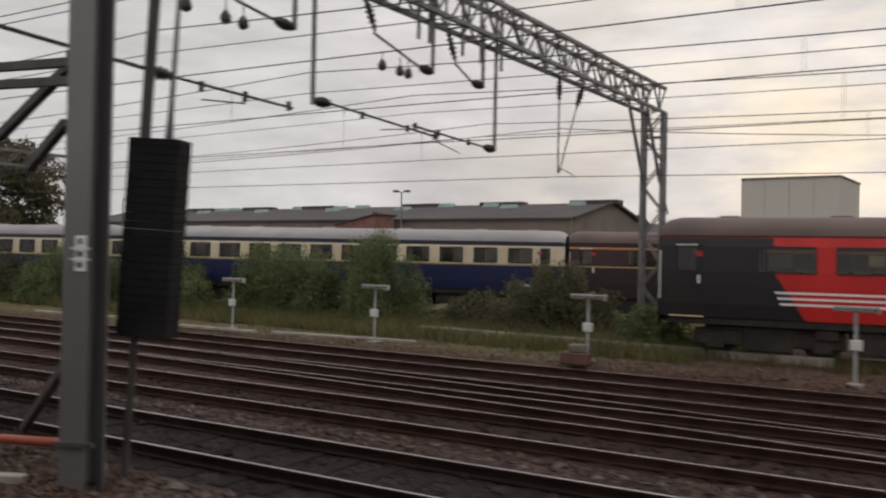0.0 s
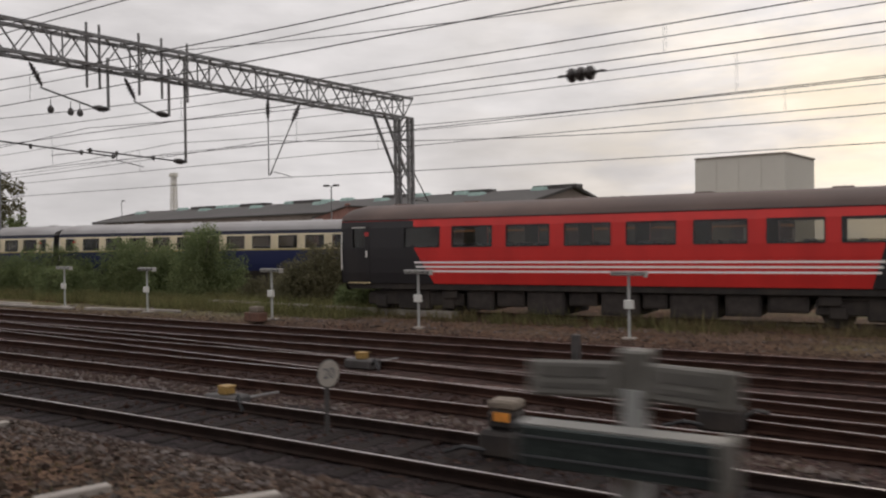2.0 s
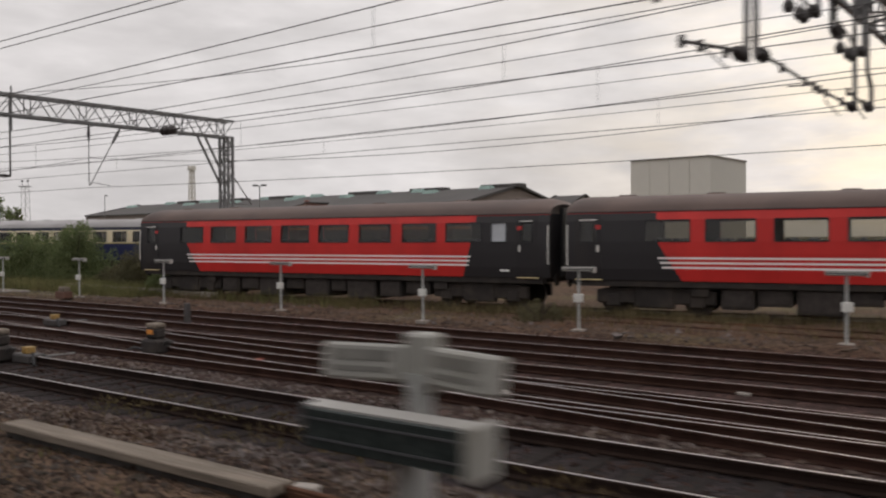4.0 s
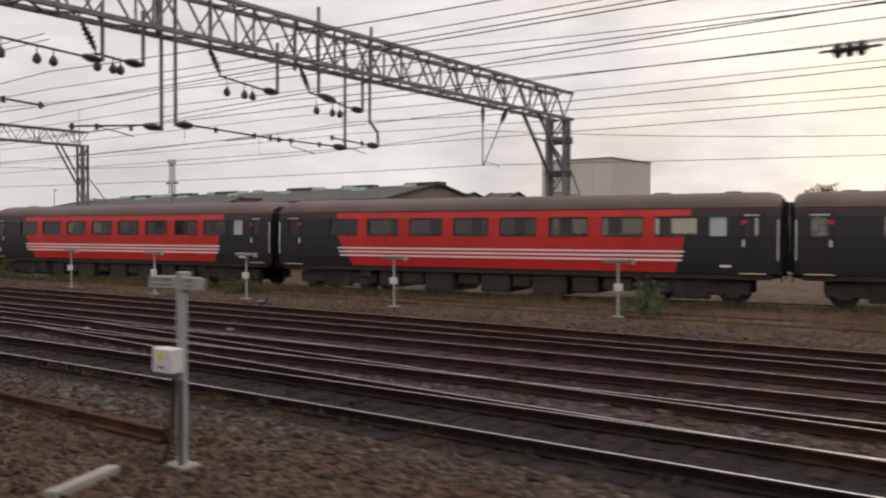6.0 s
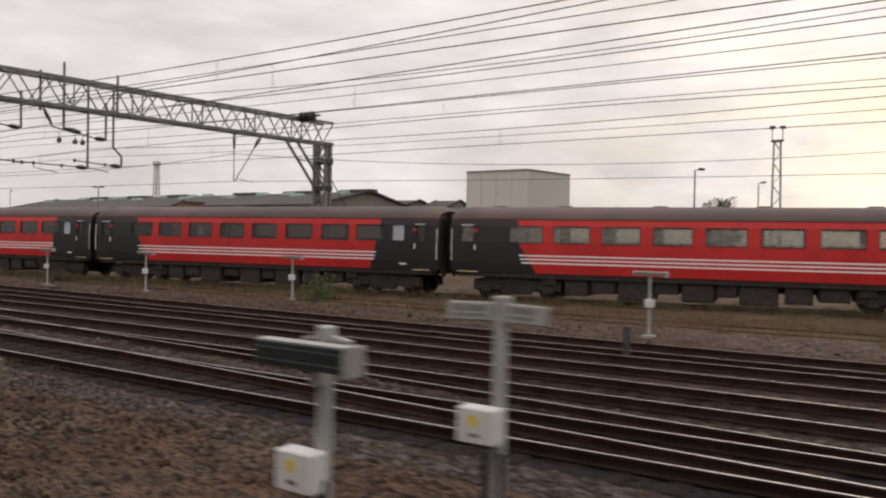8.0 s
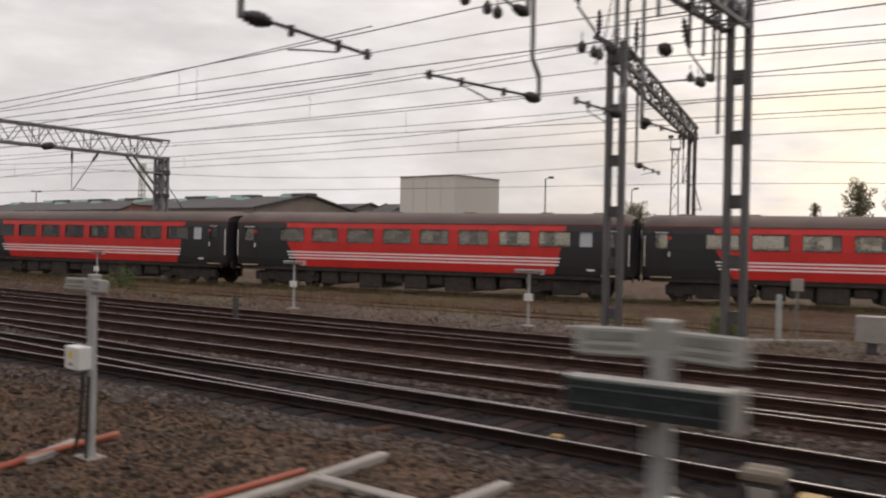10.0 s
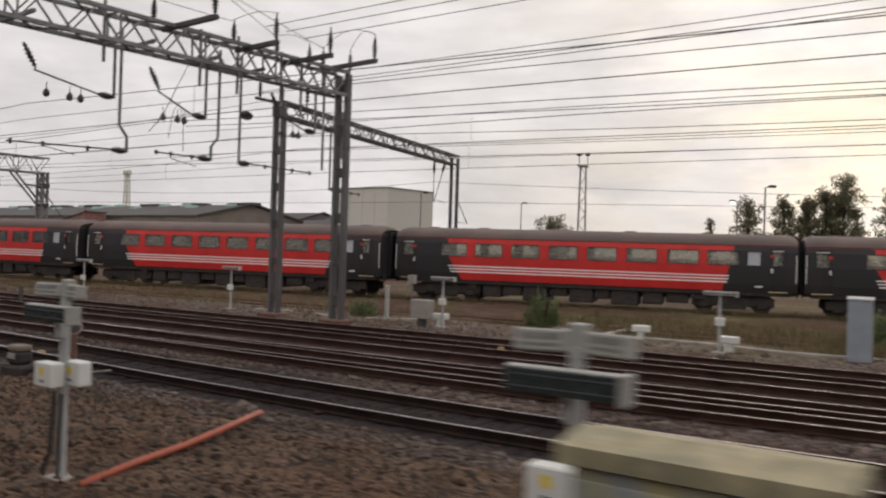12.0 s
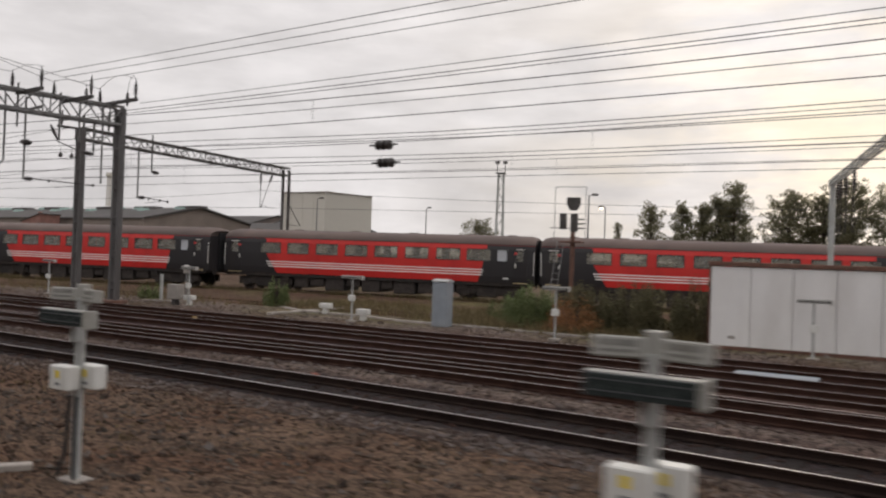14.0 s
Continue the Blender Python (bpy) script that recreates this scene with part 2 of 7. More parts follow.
MT["coach_wheel"] = surface("brown_wheel_steel", (0.045, 0.036, 0.032), 0.7, 0.2, 0.3, 5, 40, 0.2)
MT["coach_dark"] = surface("charcoal_coach_paint", (0.024, 0.022, 0.024), 0.5, 0.0, 0.15, 1.2, 40, 0.02, (0.045, 0.038, 0.035), 0.5, 0.9, (1, 1, 0.4), spec=0.3)
MT["coach_trim"] = surface("dull_window_rubber", (0.02, 0.02, 0.022), 0.6)
MT["seat_cloth"] = surface("dark_seat_cloth", (0.05, 0.045, 0.06), 0.9, 0.0, 0.2, 8, 60, 0.1)
MT["lining"] = surface("dull_interior_lining", (0.045, 0.036, 0.030), 0.8, 0.0, 0.12, 3, 30, 0.05)
MT["handrail"] = surface("white_handrail_paint", (0.72, 0.70, 0.66), 0.4, 0.0, 0.05)
MT["step_yellow"] = surface("cream_step_edge", (0.62, 0.50, 0.28), 0.6, 0.0, 0.15)
MT["label_red"] = surface("red_label", (0.45, 0.03, 0.03), 0.5)
MT["label_orange"] = surface("orange_band", (0.65, 0.25, 0.04), 0.5)
MT["white_paint"] = surface("white_sign_paint", (0.75, 0.75, 0.73), 0.5, 0.0, 0.05, 5, 30, 0.02, (0.45, 0.42, 0.38), 0.3, 6.0)
MT["frosted"] = surface("frosted_pane", (0.45, 0.47, 0.50), 0.35, 0.0, 0.06)
MT["shed_roof"] = surface("weathered_shed_roof", (0.068, 0.062, 0.060), 0.85, 0.0, 0.2, 0.12, 2, 0.1, (0.05, 0.045, 0.04), 0.5, 0.06)
MT["shed_wall"] = surface("dull_brick_gable", (0.20, 0.165, 0.145), 0.9, 0.0, 0.15, 0.3, 6, 0.1)
MT["copper_green"] = surface("verdigris_flashing", (0.26, 0.36, 0.33), 0.75, 0.0, 0.2, 0.6, 8, 0.05)
# pale tone with distance haze put into the colour
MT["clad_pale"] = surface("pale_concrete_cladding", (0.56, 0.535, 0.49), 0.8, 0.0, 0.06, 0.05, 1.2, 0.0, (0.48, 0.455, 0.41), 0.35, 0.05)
# same cladding darker: the shade of the turned wall put into the colour
MT["clad_shade"] = surface("shaded_concrete_cladding", (0.50, 0.48, 0.435), 0.8, 0.0, 0.06, 0.05, 1.2, 0.0)
MT["brick_red"] = surface("red_brick_chimney", (0.227, 0.116, 0.098), 0.9, 0.0, 0.2, 1, 8, 0.1)
MT["bark"] = surface("grey_brown_bark", (0.07, 0.055, 0.045), 0.9, 0.0, 0.3, 5, 30, 0.4)


def leafy(name, col, dirt, island, glow=0.4):
    """Leaf surface that lets part of the light through."""
    m = surface(name, col, 0.6, 0.0, 0.2, 0.7, 20, 0.0, dirt, 0.6, 0.5, island=island, spec=0.12)
    nt = m.node_tree
    p = nt.nodes["Principled BSDF"]
    tr = nt.nodes.new("ShaderNodeBsdfTranslucent")
    mx = nt.nodes.new("ShaderNodeMixShader")
    mx.inputs[0].default_value = glow
    nt.links.new(p.inputs["Base Color"].links[0].from_socket, tr.inputs[0])
    nt.links.new(p.outputs[0], mx.inputs[1])
    nt.links.new(tr.outputs[0], mx.inputs[2])
    nt.links.new(mx.outputs[0], nt.nodes["Material Output"].inputs[0])
    return m


MT["leaf_green"] = leafy("bush_leaf", (0.155, 0.19, 0.085), (0.19, 0.20, 0.095), 0.3)
MT["leaf_dark"] = leafy("dull_dark_leaf", (0.135, 0.125, 0.072), (0.15, 0.125, 0.075), 0.25)
MT["leaf_far"] = leafy("distant_tree_leaf", (0.20, 0.19, 0.12), (0.22, 0.20, 0.13), 0.25, 0.75)
MT["grass"] = leafy("rough_grass", (0.155, 0.155, 0.066), (0.24, 0.19, 0.10), 0.5)
MT["olive_grass"] = leafy("half_dry_grass", (0.16, 0.132, 0.070), (0.22, 0.165, 0.095), 0.5)
MT["dry_grass"] = leafy("dry_grass", (0.13, 0.095, 0.050), (0.085, 0.080, 0.035), 0.5)
MT["weed_orange"] = surface("withered_weed", (0.26, 0.12, 0.045), 0.8, 0.0, 0.25, 1, 10, 0.0, island=0.4)


def stone_material(name, shades, patch, rough=0.9):
    """Loose stones, each of one shade drawn from the given ones, with grain and a little dirt."""
    m = surface(name, (0.95, 0.95, 1.0), rough, 0.0, 0.30, 0.45, 30, 0.2, patch, 0.8, 0.38, spec=0.08)
    nt = m.node_tree
    p = nt.nodes["Principled BSDF"]
    grain = p.inputs["Base Color"].links[0].from_socket
    ramp = nt.nodes.new("ShaderNodeValToRGB")
    ramp.color_ramp.interpolation = "CONSTANT"
    el = ramp.color_ramp.elements
    while len(el) < len(shades):
        el.new(0.5)
    for k, q in enumerate(shades):
        el[k].position, el[k].color = k / len(shades), (*q, 1)
    nt.links.new(nt.nodes.new("ShaderNodeNewGeometry").outputs["Random Per Island"], ramp.inputs[0])
    mu = nt.nodes.new("ShaderNodeMix")
    mu.data_type, mu.blend_type = "RGBA", "MULTIPLY"
    mu.inputs[0].default_value = 1.0
    nt.links.new(ramp.outputs[0], mu.inputs[6])
    nt.links.new(grain, mu.inputs[7])
    nt.links.new(mu.outputs[2], p.inputs["Base Color"])
    return m


MT["stone"] = stone_material("brown_cess_stone", [(0.055, 0.040, 0.032), (0.086, 0.068, 0.055), (0.043, 0.034, 0.029), (0.068, 0.044, 0.033), (0.110, 0.093, 0.081), (0.060, 0.053, 0.043), (0.142, 0.125, 0.113)], (0.60, 0.42, 0.31))
MT["stone_shoulder"] = stone_material("grey_shoulder_ballast", [(0.130, 0.102, 0.088), (0.088, 0.066, 0.055), (0.170, 0.142, 0.127), (0.105, 0.076, 0.061), (0.140, 0.118, 0.108), (0.072, 0.052, 0.045), (0.200, 0.175, 0.163)], (0.75, 0.66, 0.55))
MT["sign_face"] = surface("dirty_cream_sign_face", (0.36, 0.33, 0.29), 0.6, 0.0, 0.1, 6, 40, 0.02, (0.2, 0.17, 0.14), 0.5, 8.0)
MT["stone_dark"] = surface("oily_ballast_stone", (0.046, 0.027, 0.022), 0.85, 0.0, 0.25, 1.0, 30, 0.2, (0.06, 0.045, 0.035), 0.5, 0.6, island=0.5, spec=0.08)


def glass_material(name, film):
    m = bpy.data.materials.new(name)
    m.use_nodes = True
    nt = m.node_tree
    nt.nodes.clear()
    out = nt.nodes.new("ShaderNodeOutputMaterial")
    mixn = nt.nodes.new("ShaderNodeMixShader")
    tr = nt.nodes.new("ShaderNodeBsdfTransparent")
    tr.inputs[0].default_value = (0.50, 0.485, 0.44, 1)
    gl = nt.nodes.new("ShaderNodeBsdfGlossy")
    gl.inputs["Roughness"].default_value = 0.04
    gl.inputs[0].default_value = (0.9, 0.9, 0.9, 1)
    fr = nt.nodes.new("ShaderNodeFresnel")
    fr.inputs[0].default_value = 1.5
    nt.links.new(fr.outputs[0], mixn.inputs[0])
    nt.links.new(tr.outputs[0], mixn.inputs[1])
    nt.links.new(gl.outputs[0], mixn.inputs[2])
    # tan diffuse film, uneven by noise
    pale_film = nt.nodes.new("ShaderNodeBsdfDiffuse")
    pale_film.inputs[0].default_value = (0.52, 0.49, 0.42, 1)
    film_noise = nt.nodes.new("ShaderNodeTexNoise")
    film_noise.inputs["Scale"].default_value = 1.6
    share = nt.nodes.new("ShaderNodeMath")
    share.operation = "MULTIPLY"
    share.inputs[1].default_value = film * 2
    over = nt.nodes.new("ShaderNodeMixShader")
    nt.links.new(film_noise.outputs[0], share.inputs[0])
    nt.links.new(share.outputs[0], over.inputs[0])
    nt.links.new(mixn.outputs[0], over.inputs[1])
    nt.links.new(pale_film.outputs[0], over.inputs[2])
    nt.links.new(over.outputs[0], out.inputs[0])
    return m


MT["glass"] = glass_material("window_glass", 0.01)
# strong film: brightness of sky seen through the coach, put into the pane colour
MT["glass_pale"] = glass_material("pale_sky_window_glass", 0.24)
MT["lamp_glow"] = bpy.data.materials.new("lit_lamp_bulb")
MT["lamp_glow"].use_nodes = True
MT["lamp_glow"].node_tree.nodes["Principled BSDF"].inputs["Emission Color"].default_value = (1.0, 0.86, 0.62, 1)
MT["lamp_glow"].node_tree.nodes["Principled BSDF"].inputs["Emission Strength"].default_value = 3.0


def livery(name, upper, lower, stripes, band=None):
    """Side paint laid out on the coach's own axes: x along it from its middle, z above the rail."""
    m = surface(name, upper, 0.42, 0.0, 0.10, 0.7, 30, 0.02, tuple(q * 0.55 for q in upper), 0.35, 1.3, (1, 1, 0.3), spec=0.35)
    nt = m.node_tree
    p = nt.nodes["Principled BSDF"]
    li = nt.links.new
    base = p.inputs["Base Color"].links[0].from_socket
    tc = nt.nodes.new("ShaderNodeTexCoord")
    sep = nt.nodes.new("ShaderNodeSeparateXYZ")
    li(tc.outputs["Object"], sep.inputs[0])
    X, Z = sep.outputs[0], sep.outputs[2]

    def mth(op, a, b):
        n = nt.nodes.new("ShaderNodeMath")
        n.operation = op
        for k, q in enumerate((a, b)):
            if isinstance(q, (int, float)):
                n.inputs[k].default_value = q
            else:
                li(q, n.inputs[k])
        return n.outputs[0]

    def between(v, a, b):
        return mth("MULTIPLY", mth("GREATER_THAN", v, a), mth("LESS_THAN", v, b))

    def paint(fac, old, colour):
        n = nt.nodes.new("ShaderNodeMix")
        n.data_type = "RGBA"
        li(fac, n.inputs[0])
        li(old, n.inputs[6])
        n.inputs[7].default_value = (*colour, 1)
        return n.outputs[2]
    c = base
    if stripes:
        # charcoal ends with a raked edge, three white lines, thin red cantrail line
        edge_l = mth("ADD", -6.98, mth("MULTIPLY", mth("MAXIMUM", mth("SUBTRACT", 2.35, Z), 0.0), 0.62))
        edge_r = mth("SUBTRACT", 7.10, mth("MULTIPLY", mth("MAXIMUM", mth("SUBTRACT", 2.95, Z), 0.0), 0.27))
        dark = mth("MAXIMUM", mth("LESS_THAN", X, edge_l), mth("GREATER_THAN", X, edge_r))
        band = mth("MULTIPLY", between(Z, 2.28, 3.0), mth("GREATER_THAN", mth("ABSOLUTE", X, 0.0), 6.9))
        dark = mth("MAXIMUM", dark, band)
        dark = mth("MULTIPLY", dark, mth("LESS_THAN", Z, 3.20))
        ends = mth("GREATER_THAN", mth("ABSOLUTE", X, 0.0), 7.15)
        thin = between(Z, 3.20, 3.225)
        dark = mth("MAXIMUM", dark, mth("MULTIPLY", ends, mth("GREATER_THAN", Z, 3.225)))
        c = paint(dark, c, lower)
        c = paint(mth("MULTIPLY", thin, ends), c, tuple(q * 0.5 for q in upper))
        for k, z in enumerate((1.80, 1.655, 1.51)):
            shift = 0.09 * k
            c = paint(mth("MULTIPLY", between(Z, z - 0.030, z + 0.030), between(X, -6.93 + shift * 0.7, 6.91 - shift * 0.5)), c, (0.84, 0.80, 0.78))
    else:
        if band:
            c = paint(between(Z, 2.99, 3.07), c, band)
        c = paint(mth("LESS_THAN", Z, 2.22), c, lower)
        c = paint(mth("GREATER_THAN", Z, 3.07), c, tuple(q * 0.45 for q in lower))
        c = paint(between(Z, 2.20, 2.25), c, (0.45, 0.36, 0.12))
    li(c, p.inputs["Base Color"])
    return m


MT["livery_red"] = livery("red_and_charcoal_livery", (0.56, 0.030, 0.026), (0.024, 0.022, 0.024), True)
MT["livery_blue"] = livery("cream_and_blue_livery", (0.66, 0.57, 0.40), (0.016, 0.022, 0.075), False)
MT["livery_maroon"] = livery("dull_maroon_livery", (0.055, 0.030, 0.034), (0.040, 0.026, 0.030), False, (0.50, 0.20, 0.05))


def ground_material():
    m = surface("ballast_and_earth", (0.090, 0.060, 0.042), 0.95, 0.0, 0.4, 1.1, 22, 0.9, (0.062, 0.030, 0.017), 0.85, 0.55, spec=0.08)
    nt = m.node_tree
    p = nt.nodes["Principled BSDF"]
    li = nt.links.new
    old = p.inputs["Base Color"].links[0].from_socket
    tc = nt.nodes["Texture Coordinate"]

    def layer(old, attr, colours, sc):
        a = nt.nodes.new("ShaderNodeAttribute")
        a.attribute_name = attr
        n1 = nt.nodes.new("ShaderNodeTexNoise")
        n1.inputs["Scale"].default_value, n1.inputs["Detail"].default_value = sc, 8.0
        li(tc.outputs["Object"], n1.inputs["Vector"])
        r = nt.nodes.new("ShaderNodeValToRGB")
        r.color_ramp.elements[0].position, r.color_ramp.elements[1].position = 0.32, 0.68
        r.color_ramp.elements[0].color, r.color_ramp.elements[1].color = (*colours[0], 1), (*colours[1], 1)
        li(n1.outputs[0], r.inputs[0])
        k = nt.nodes.new("ShaderNodeMix")
        k.data_type = "RGBA"
        li(a.outputs["Fac"], k.inputs[0])
        li(old, k.inputs[6])
        li(r.outputs[0], k.inputs[7])
        return k.outputs[2]
    c = layer(old, "shoulder", ((0.088, 0.068, 0.056), (0.155, 0.125, 0.105)), 2.2)
    c = layer(c, "bed", ((0.038, 0.0235, 0.021), (0.070, 0.043, 0.038)), 3.0)
    c = layer(c, "oil", ((0.012, 0.012, 0.014), (0.032, 0.028, 0.028)), 2.0)
    c = layer(c, "grass", ((0.062, 0.066, 0.026), (0.14, 0.11, 0.06)), 0.8)
    # grit: each stone its own shade
    for size, lo, hi in ((24.0, 0.35, 1.75), (55.0, 0.6, 1.4)):
        vo = nt.nodes.new("ShaderNodeTexVoronoi")
        vo.inputs["Scale"].default_value = size
        li(tc.outputs["Object"], vo.inputs["Vector"])
        bw = nt.nodes.new("ShaderNodeRGBToBW")
        li(vo.outputs["Color"], bw.inputs[0])
        mr = nt.nodes.new("ShaderNodeMapRange")
        for k, q in enumerate((0.2, 0.8, lo, hi)):
            mr.inputs[k + 1].default_value = q
        li(bw.outputs[0], mr.inputs[0])
        mu = nt.nodes.new("ShaderNodeMix")
        mu.data_type, mu.blend_type = "RGBA", "MULTIPLY"
        mu.inputs[0].default_value = 1.0
        li(c, mu.inputs[6])
        li(mr.outputs[0], mu.inputs[7])
        c = mu.outputs[2]
    li(c, p.inputs["Base Color"])
    return m


MT["ground"] = ground_material()


# ---- mesh building ----
class Shape:
    def __init__(self):
        self.v, self.f, self.k = [], [], []

    def add(self, vs, fs, mat=0):
        n = len(self.v)
        self.v += [tuple(q) for q in vs]
        self.f += [tuple(n + i for i in q) for q in fs]
        self.k += [mat] * len(fs)
        return self

    def box(self, x0, x1, y0, y1, z0, z1, mat=0):
        vs = [(x, y, z) for z in (z0, z1) for y in (y0, y1) for x in (x0, x1)]
        return self.add(vs, [(0, 2, 3, 1), (4, 5, 7, 6), (0, 1, 5, 4), (2, 6, 7, 3), (0, 4, 6, 2), (1, 3, 7, 5)], mat)

    def cbox(self, x0, x1, y0, y1, z0, z1, c=0.01, mat=0):
        """A box with chamfered edges."""
        vs, fs = [], []
        lo, hi = (x0, y0, z0), (x1, y1, z1)
        idx = {}
        for sx in (0, 1):
            for sy in (0, 1):
                for sz in (0, 1):
                    s = (sx, sy, sz)
                    for ax in range(3):
                        q = [hi[a] if s[a] else lo[a] for a in range(3)]
                        for a in range(3):
                            if a != ax:
                                q[a] += -c if s[a] else c
                        idx[s, ax] = len(vs)
                        vs.append(q)
        for ax in range(3):
            b, d = [a for a in range(3) if a != ax]
            for side in (0, 1):
                ring = []
                for p, q in ((0, 0), (1, 0), (1, 1), (0, 1)):
                    s = [0, 0, 0]
                    s[ax], s[b], s[d] = side, p, q
                    ring.append(idx[tuple(s), ax])
                fs.append(ring if side else ring[::-1])
        for ax in range(3):
            b, d = [a for a in range(3) if a != ax]
            for p in (0, 1):
                for q in (0, 1):
                    s0, s1 = [0, 0, 0], [0, 0, 0]
                    s0[ax], s1[ax] = 0, 1
                    s0[b] = s1[b] = p
                    s0[d] = s1[d] = q
                    fs.append((idx[tuple(s0), b], idx[tuple(s1), b], idx[tuple(s1), d], idx[tuple(s0), d]))
        for sx in (0, 1):
            for sy in (0, 1):
                for sz in (0, 1):
                    fs.append(tuple(idx[(sx, sy, sz), a] for a in range(3)))
        return self.add(vs, fs, mat)

    def bar(self, a, b, w, h=None, mat=0, up=(0, 0, 1)):
        """A straight bar of rectangular section from a to b."""
        h = h or w
        a, b = Vector(a), Vector(b)
        d = (b - a).normalized()
        s = d.cross(Vector(up))
        if s.length < 1e-3:
            s = d.cross(Vector((1, 0, 0)))
        s.normalize()
        u = s.cross(d)
        vs = [p + s * (i * w / 2) + u * (j * h / 2) for p in (a, b) for i, j in ((-1, -1), (1, -1), (1, 1), (-1, 1))]
        return self.add(vs, [(3, 2, 1, 0), (4, 5, 6, 7), (0, 1, 5, 4), (1, 2, 6, 5), (2, 3, 7, 6), (3, 0, 4, 7)], mat)

    def tube(self, pts, r, n=6, mat=0, caps=True):
        """A round tube along a polyline; r may be a list."""
        pts = [Vector(p) for p in pts]
        rs = r if isinstance(r, (list, tuple)) else [r] * len(pts)
        vs, fs = [], []
        for i, p in enumerate(pts):
            d = (pts[min(i + 1, len(pts) - 1)] - pts[max(i - 1, 0)]).normalized()
            ref = Vector((0, 0, 1)) if abs(d.z) < 0.9 else Vector((1, 0, 0))
            s = d.cross(ref).normalized()
            u = s.cross(d)
            for j in range(n):
                t = 2 * math.pi * j / n
                vs.append(p + (s * math.cos(t) + u * math.sin(t)) * rs[i])
        for i in range(len(pts) - 1):
            for j in range(n):
                a, b = i * n + j, i * n + (j + 1) % n
                fs.append((a, b, b + n, a + n))
        if caps:
            fs.append(tuple(range(n))[::-1])
            fs.append(tuple((len(pts) - 1) * n + j for j in range(n)))
        return self.add(vs, fs, mat)

    def prism(self, outline, axis, a, b, mat=0):
        """An outline of (p, q) pairs carried along an axis (0: x, outline in y z; 1: y, in x z; 2: z, in x y)."""
        n = len(outline)

        def at(p, q, w):
            return ((w, p, q), (p, w, q), (p, q, w))[axis]
        vs = [at(p, q, w) for w in (a, b) for p, q in outline]
        fs = [tuple(range(n)), tuple(range(2 * n - 1, n - 1, -1))]
        fs += [(i, i + n, (i + 1) % n + n, (i + 1) % n) for i in range(n)]
        return self.add(vs, fs, mat)

    def ob(self, name, mats, parent=None, label="", smooth=False):
        me = bpy.data.meshes.new(name)
        me.from_pydata(self.v, [], self.f)
        mats = mats if isinstance(mats, (list, tuple)) else [mats]
        for q in mats:
            me.materials.append(MT[q])
        if len(mats) > 1:
            me.polygons.foreach_set("material_index", self.k)
        if smooth:
            me.polygons.foreach_set("use_smooth", [True] * len(self.f))
        me.update()
        o = new(name, me)
        if parent:
            o.parent = parent
        if label:
            tagged(o, label)
        return o


def fix_normals(ob):
    bm = bmesh.new()
    bm.from_mesh(ob.data)
    bmesh.ops.remove_doubles(bm, verts=bm.verts[:], dist=0.0005)
    bmesh.ops.recalc_face_normals(bm, faces=bm.faces[:])
    bm.to_mesh(ob.data)
    bm.free()
    return ob


def thing(name, x, y, z, turn, label, category, group="", kind=""):
    e = new(name)
    e.empty_display_size = 0.3
    e.matrix_world = pose(x, y, z, 0, 0, turn)
    return tagged(e, label, category, group, kind)


def line_at(points, x):
    """y on a smooth line through (x, y) points."""
    n = len(points)
    i = max(0, min(n - 2, next((j for j in range(n - 1) if x < points[j + 1][0]), n - 2)))

    def slope(j):
        a, b = points[max(j - 1, 0)], points[min(j + 1, n - 1)]
        return (b[1] - a[1]) / (b[0] - a[0])
    (x0, y0), (x1, y1) = points[i], points[i + 1]
    h = x1 - x0
    if x < x0 or x > x1:
        j = 0 if x < x0 else n - 1
        return points[j][1] + slope(j) * (x - points[j][0])
    t = (x - x0) / h
    m0, m1 = slope(i) * h, slope(i + 1) * h
    return (2 * t**3 - 3 * t**2 + 1) * y0 + (t**3 - 2 * t**2 + t) * m0 + (-2 * t**3 + 3 * t**2) * y1 + (t**3 - t**2) * m1


# ---- tracks and ground ----
RZ = -0.05
HALF = 0.752
TRACKS = {
    "near": [(-150, -4.0), (-60, 3.0), (-20, 5.75), (0, 7.28), (6.5, 7.74), (20, 8.45), (28.5, 9.0), (42, 9.62), (49.5, 10.02), (57, 10.48), (62, 10.70), (67.5, 10.80), (74.5, 11.08), (80.5, 11.55), (87.5, 11.86), (94, 11.95), (130, 12.0), (170, 11.6)],
    "second": [(-150, -1.0), (-60, 6.4), (-20, 9.1), (-7, 9.97), (5, 10.75), (20, 11.6), (30, 12.25), (40, 12.95), (48, 13.42), (60, 14.02), (75, 14.75), (84, 15.72), (94, 15.76), (130, 16.0), (170, 16.0)],
    "third": [(-150, 3.0), (-60, 10.0), (-20, 12.5), (-7, 13.18), (2.5, 13.83), (12, 14.3), (24, 15.15), (35, 15.9), (46, 16.35), (56, 17.25), (68, 18.05), (75, 18.75), (84, 19.4), (94, 19.66), (130, 20.4), (170, 20.8)],
    "fourth": [(-150, 7.0), (-60, 13.4), (-20, 15.55), (-8, 16.1), (10, 17.2), (22, 17.8), (36, 18.3), (45, 18.75), (55, 19.45), (63, 20.1), (70, 20.8), (78, 21.5), (85, 22.1), (94, 22.9), (130, 26.0), (170, 29.0)],
    "cross_a": [(20, 11.6), (27, 11.25), (34, 11.06), (41, 10.98), (48, 10.84), (56, 10.74), (64, 10.76)],
    "cross_b": [(58, 13.95), (64, 14.5), (71, 15.1), (78, 15.95), (86, 16.75), (94, 17.1), (110, 18.6), (126, 20.3)],
    "cross_c": [(-40, 11.5), (-20, 12.5), (-7, 12.6), (5, 12.35), (16, 12.0), (30, 12.25)],
}
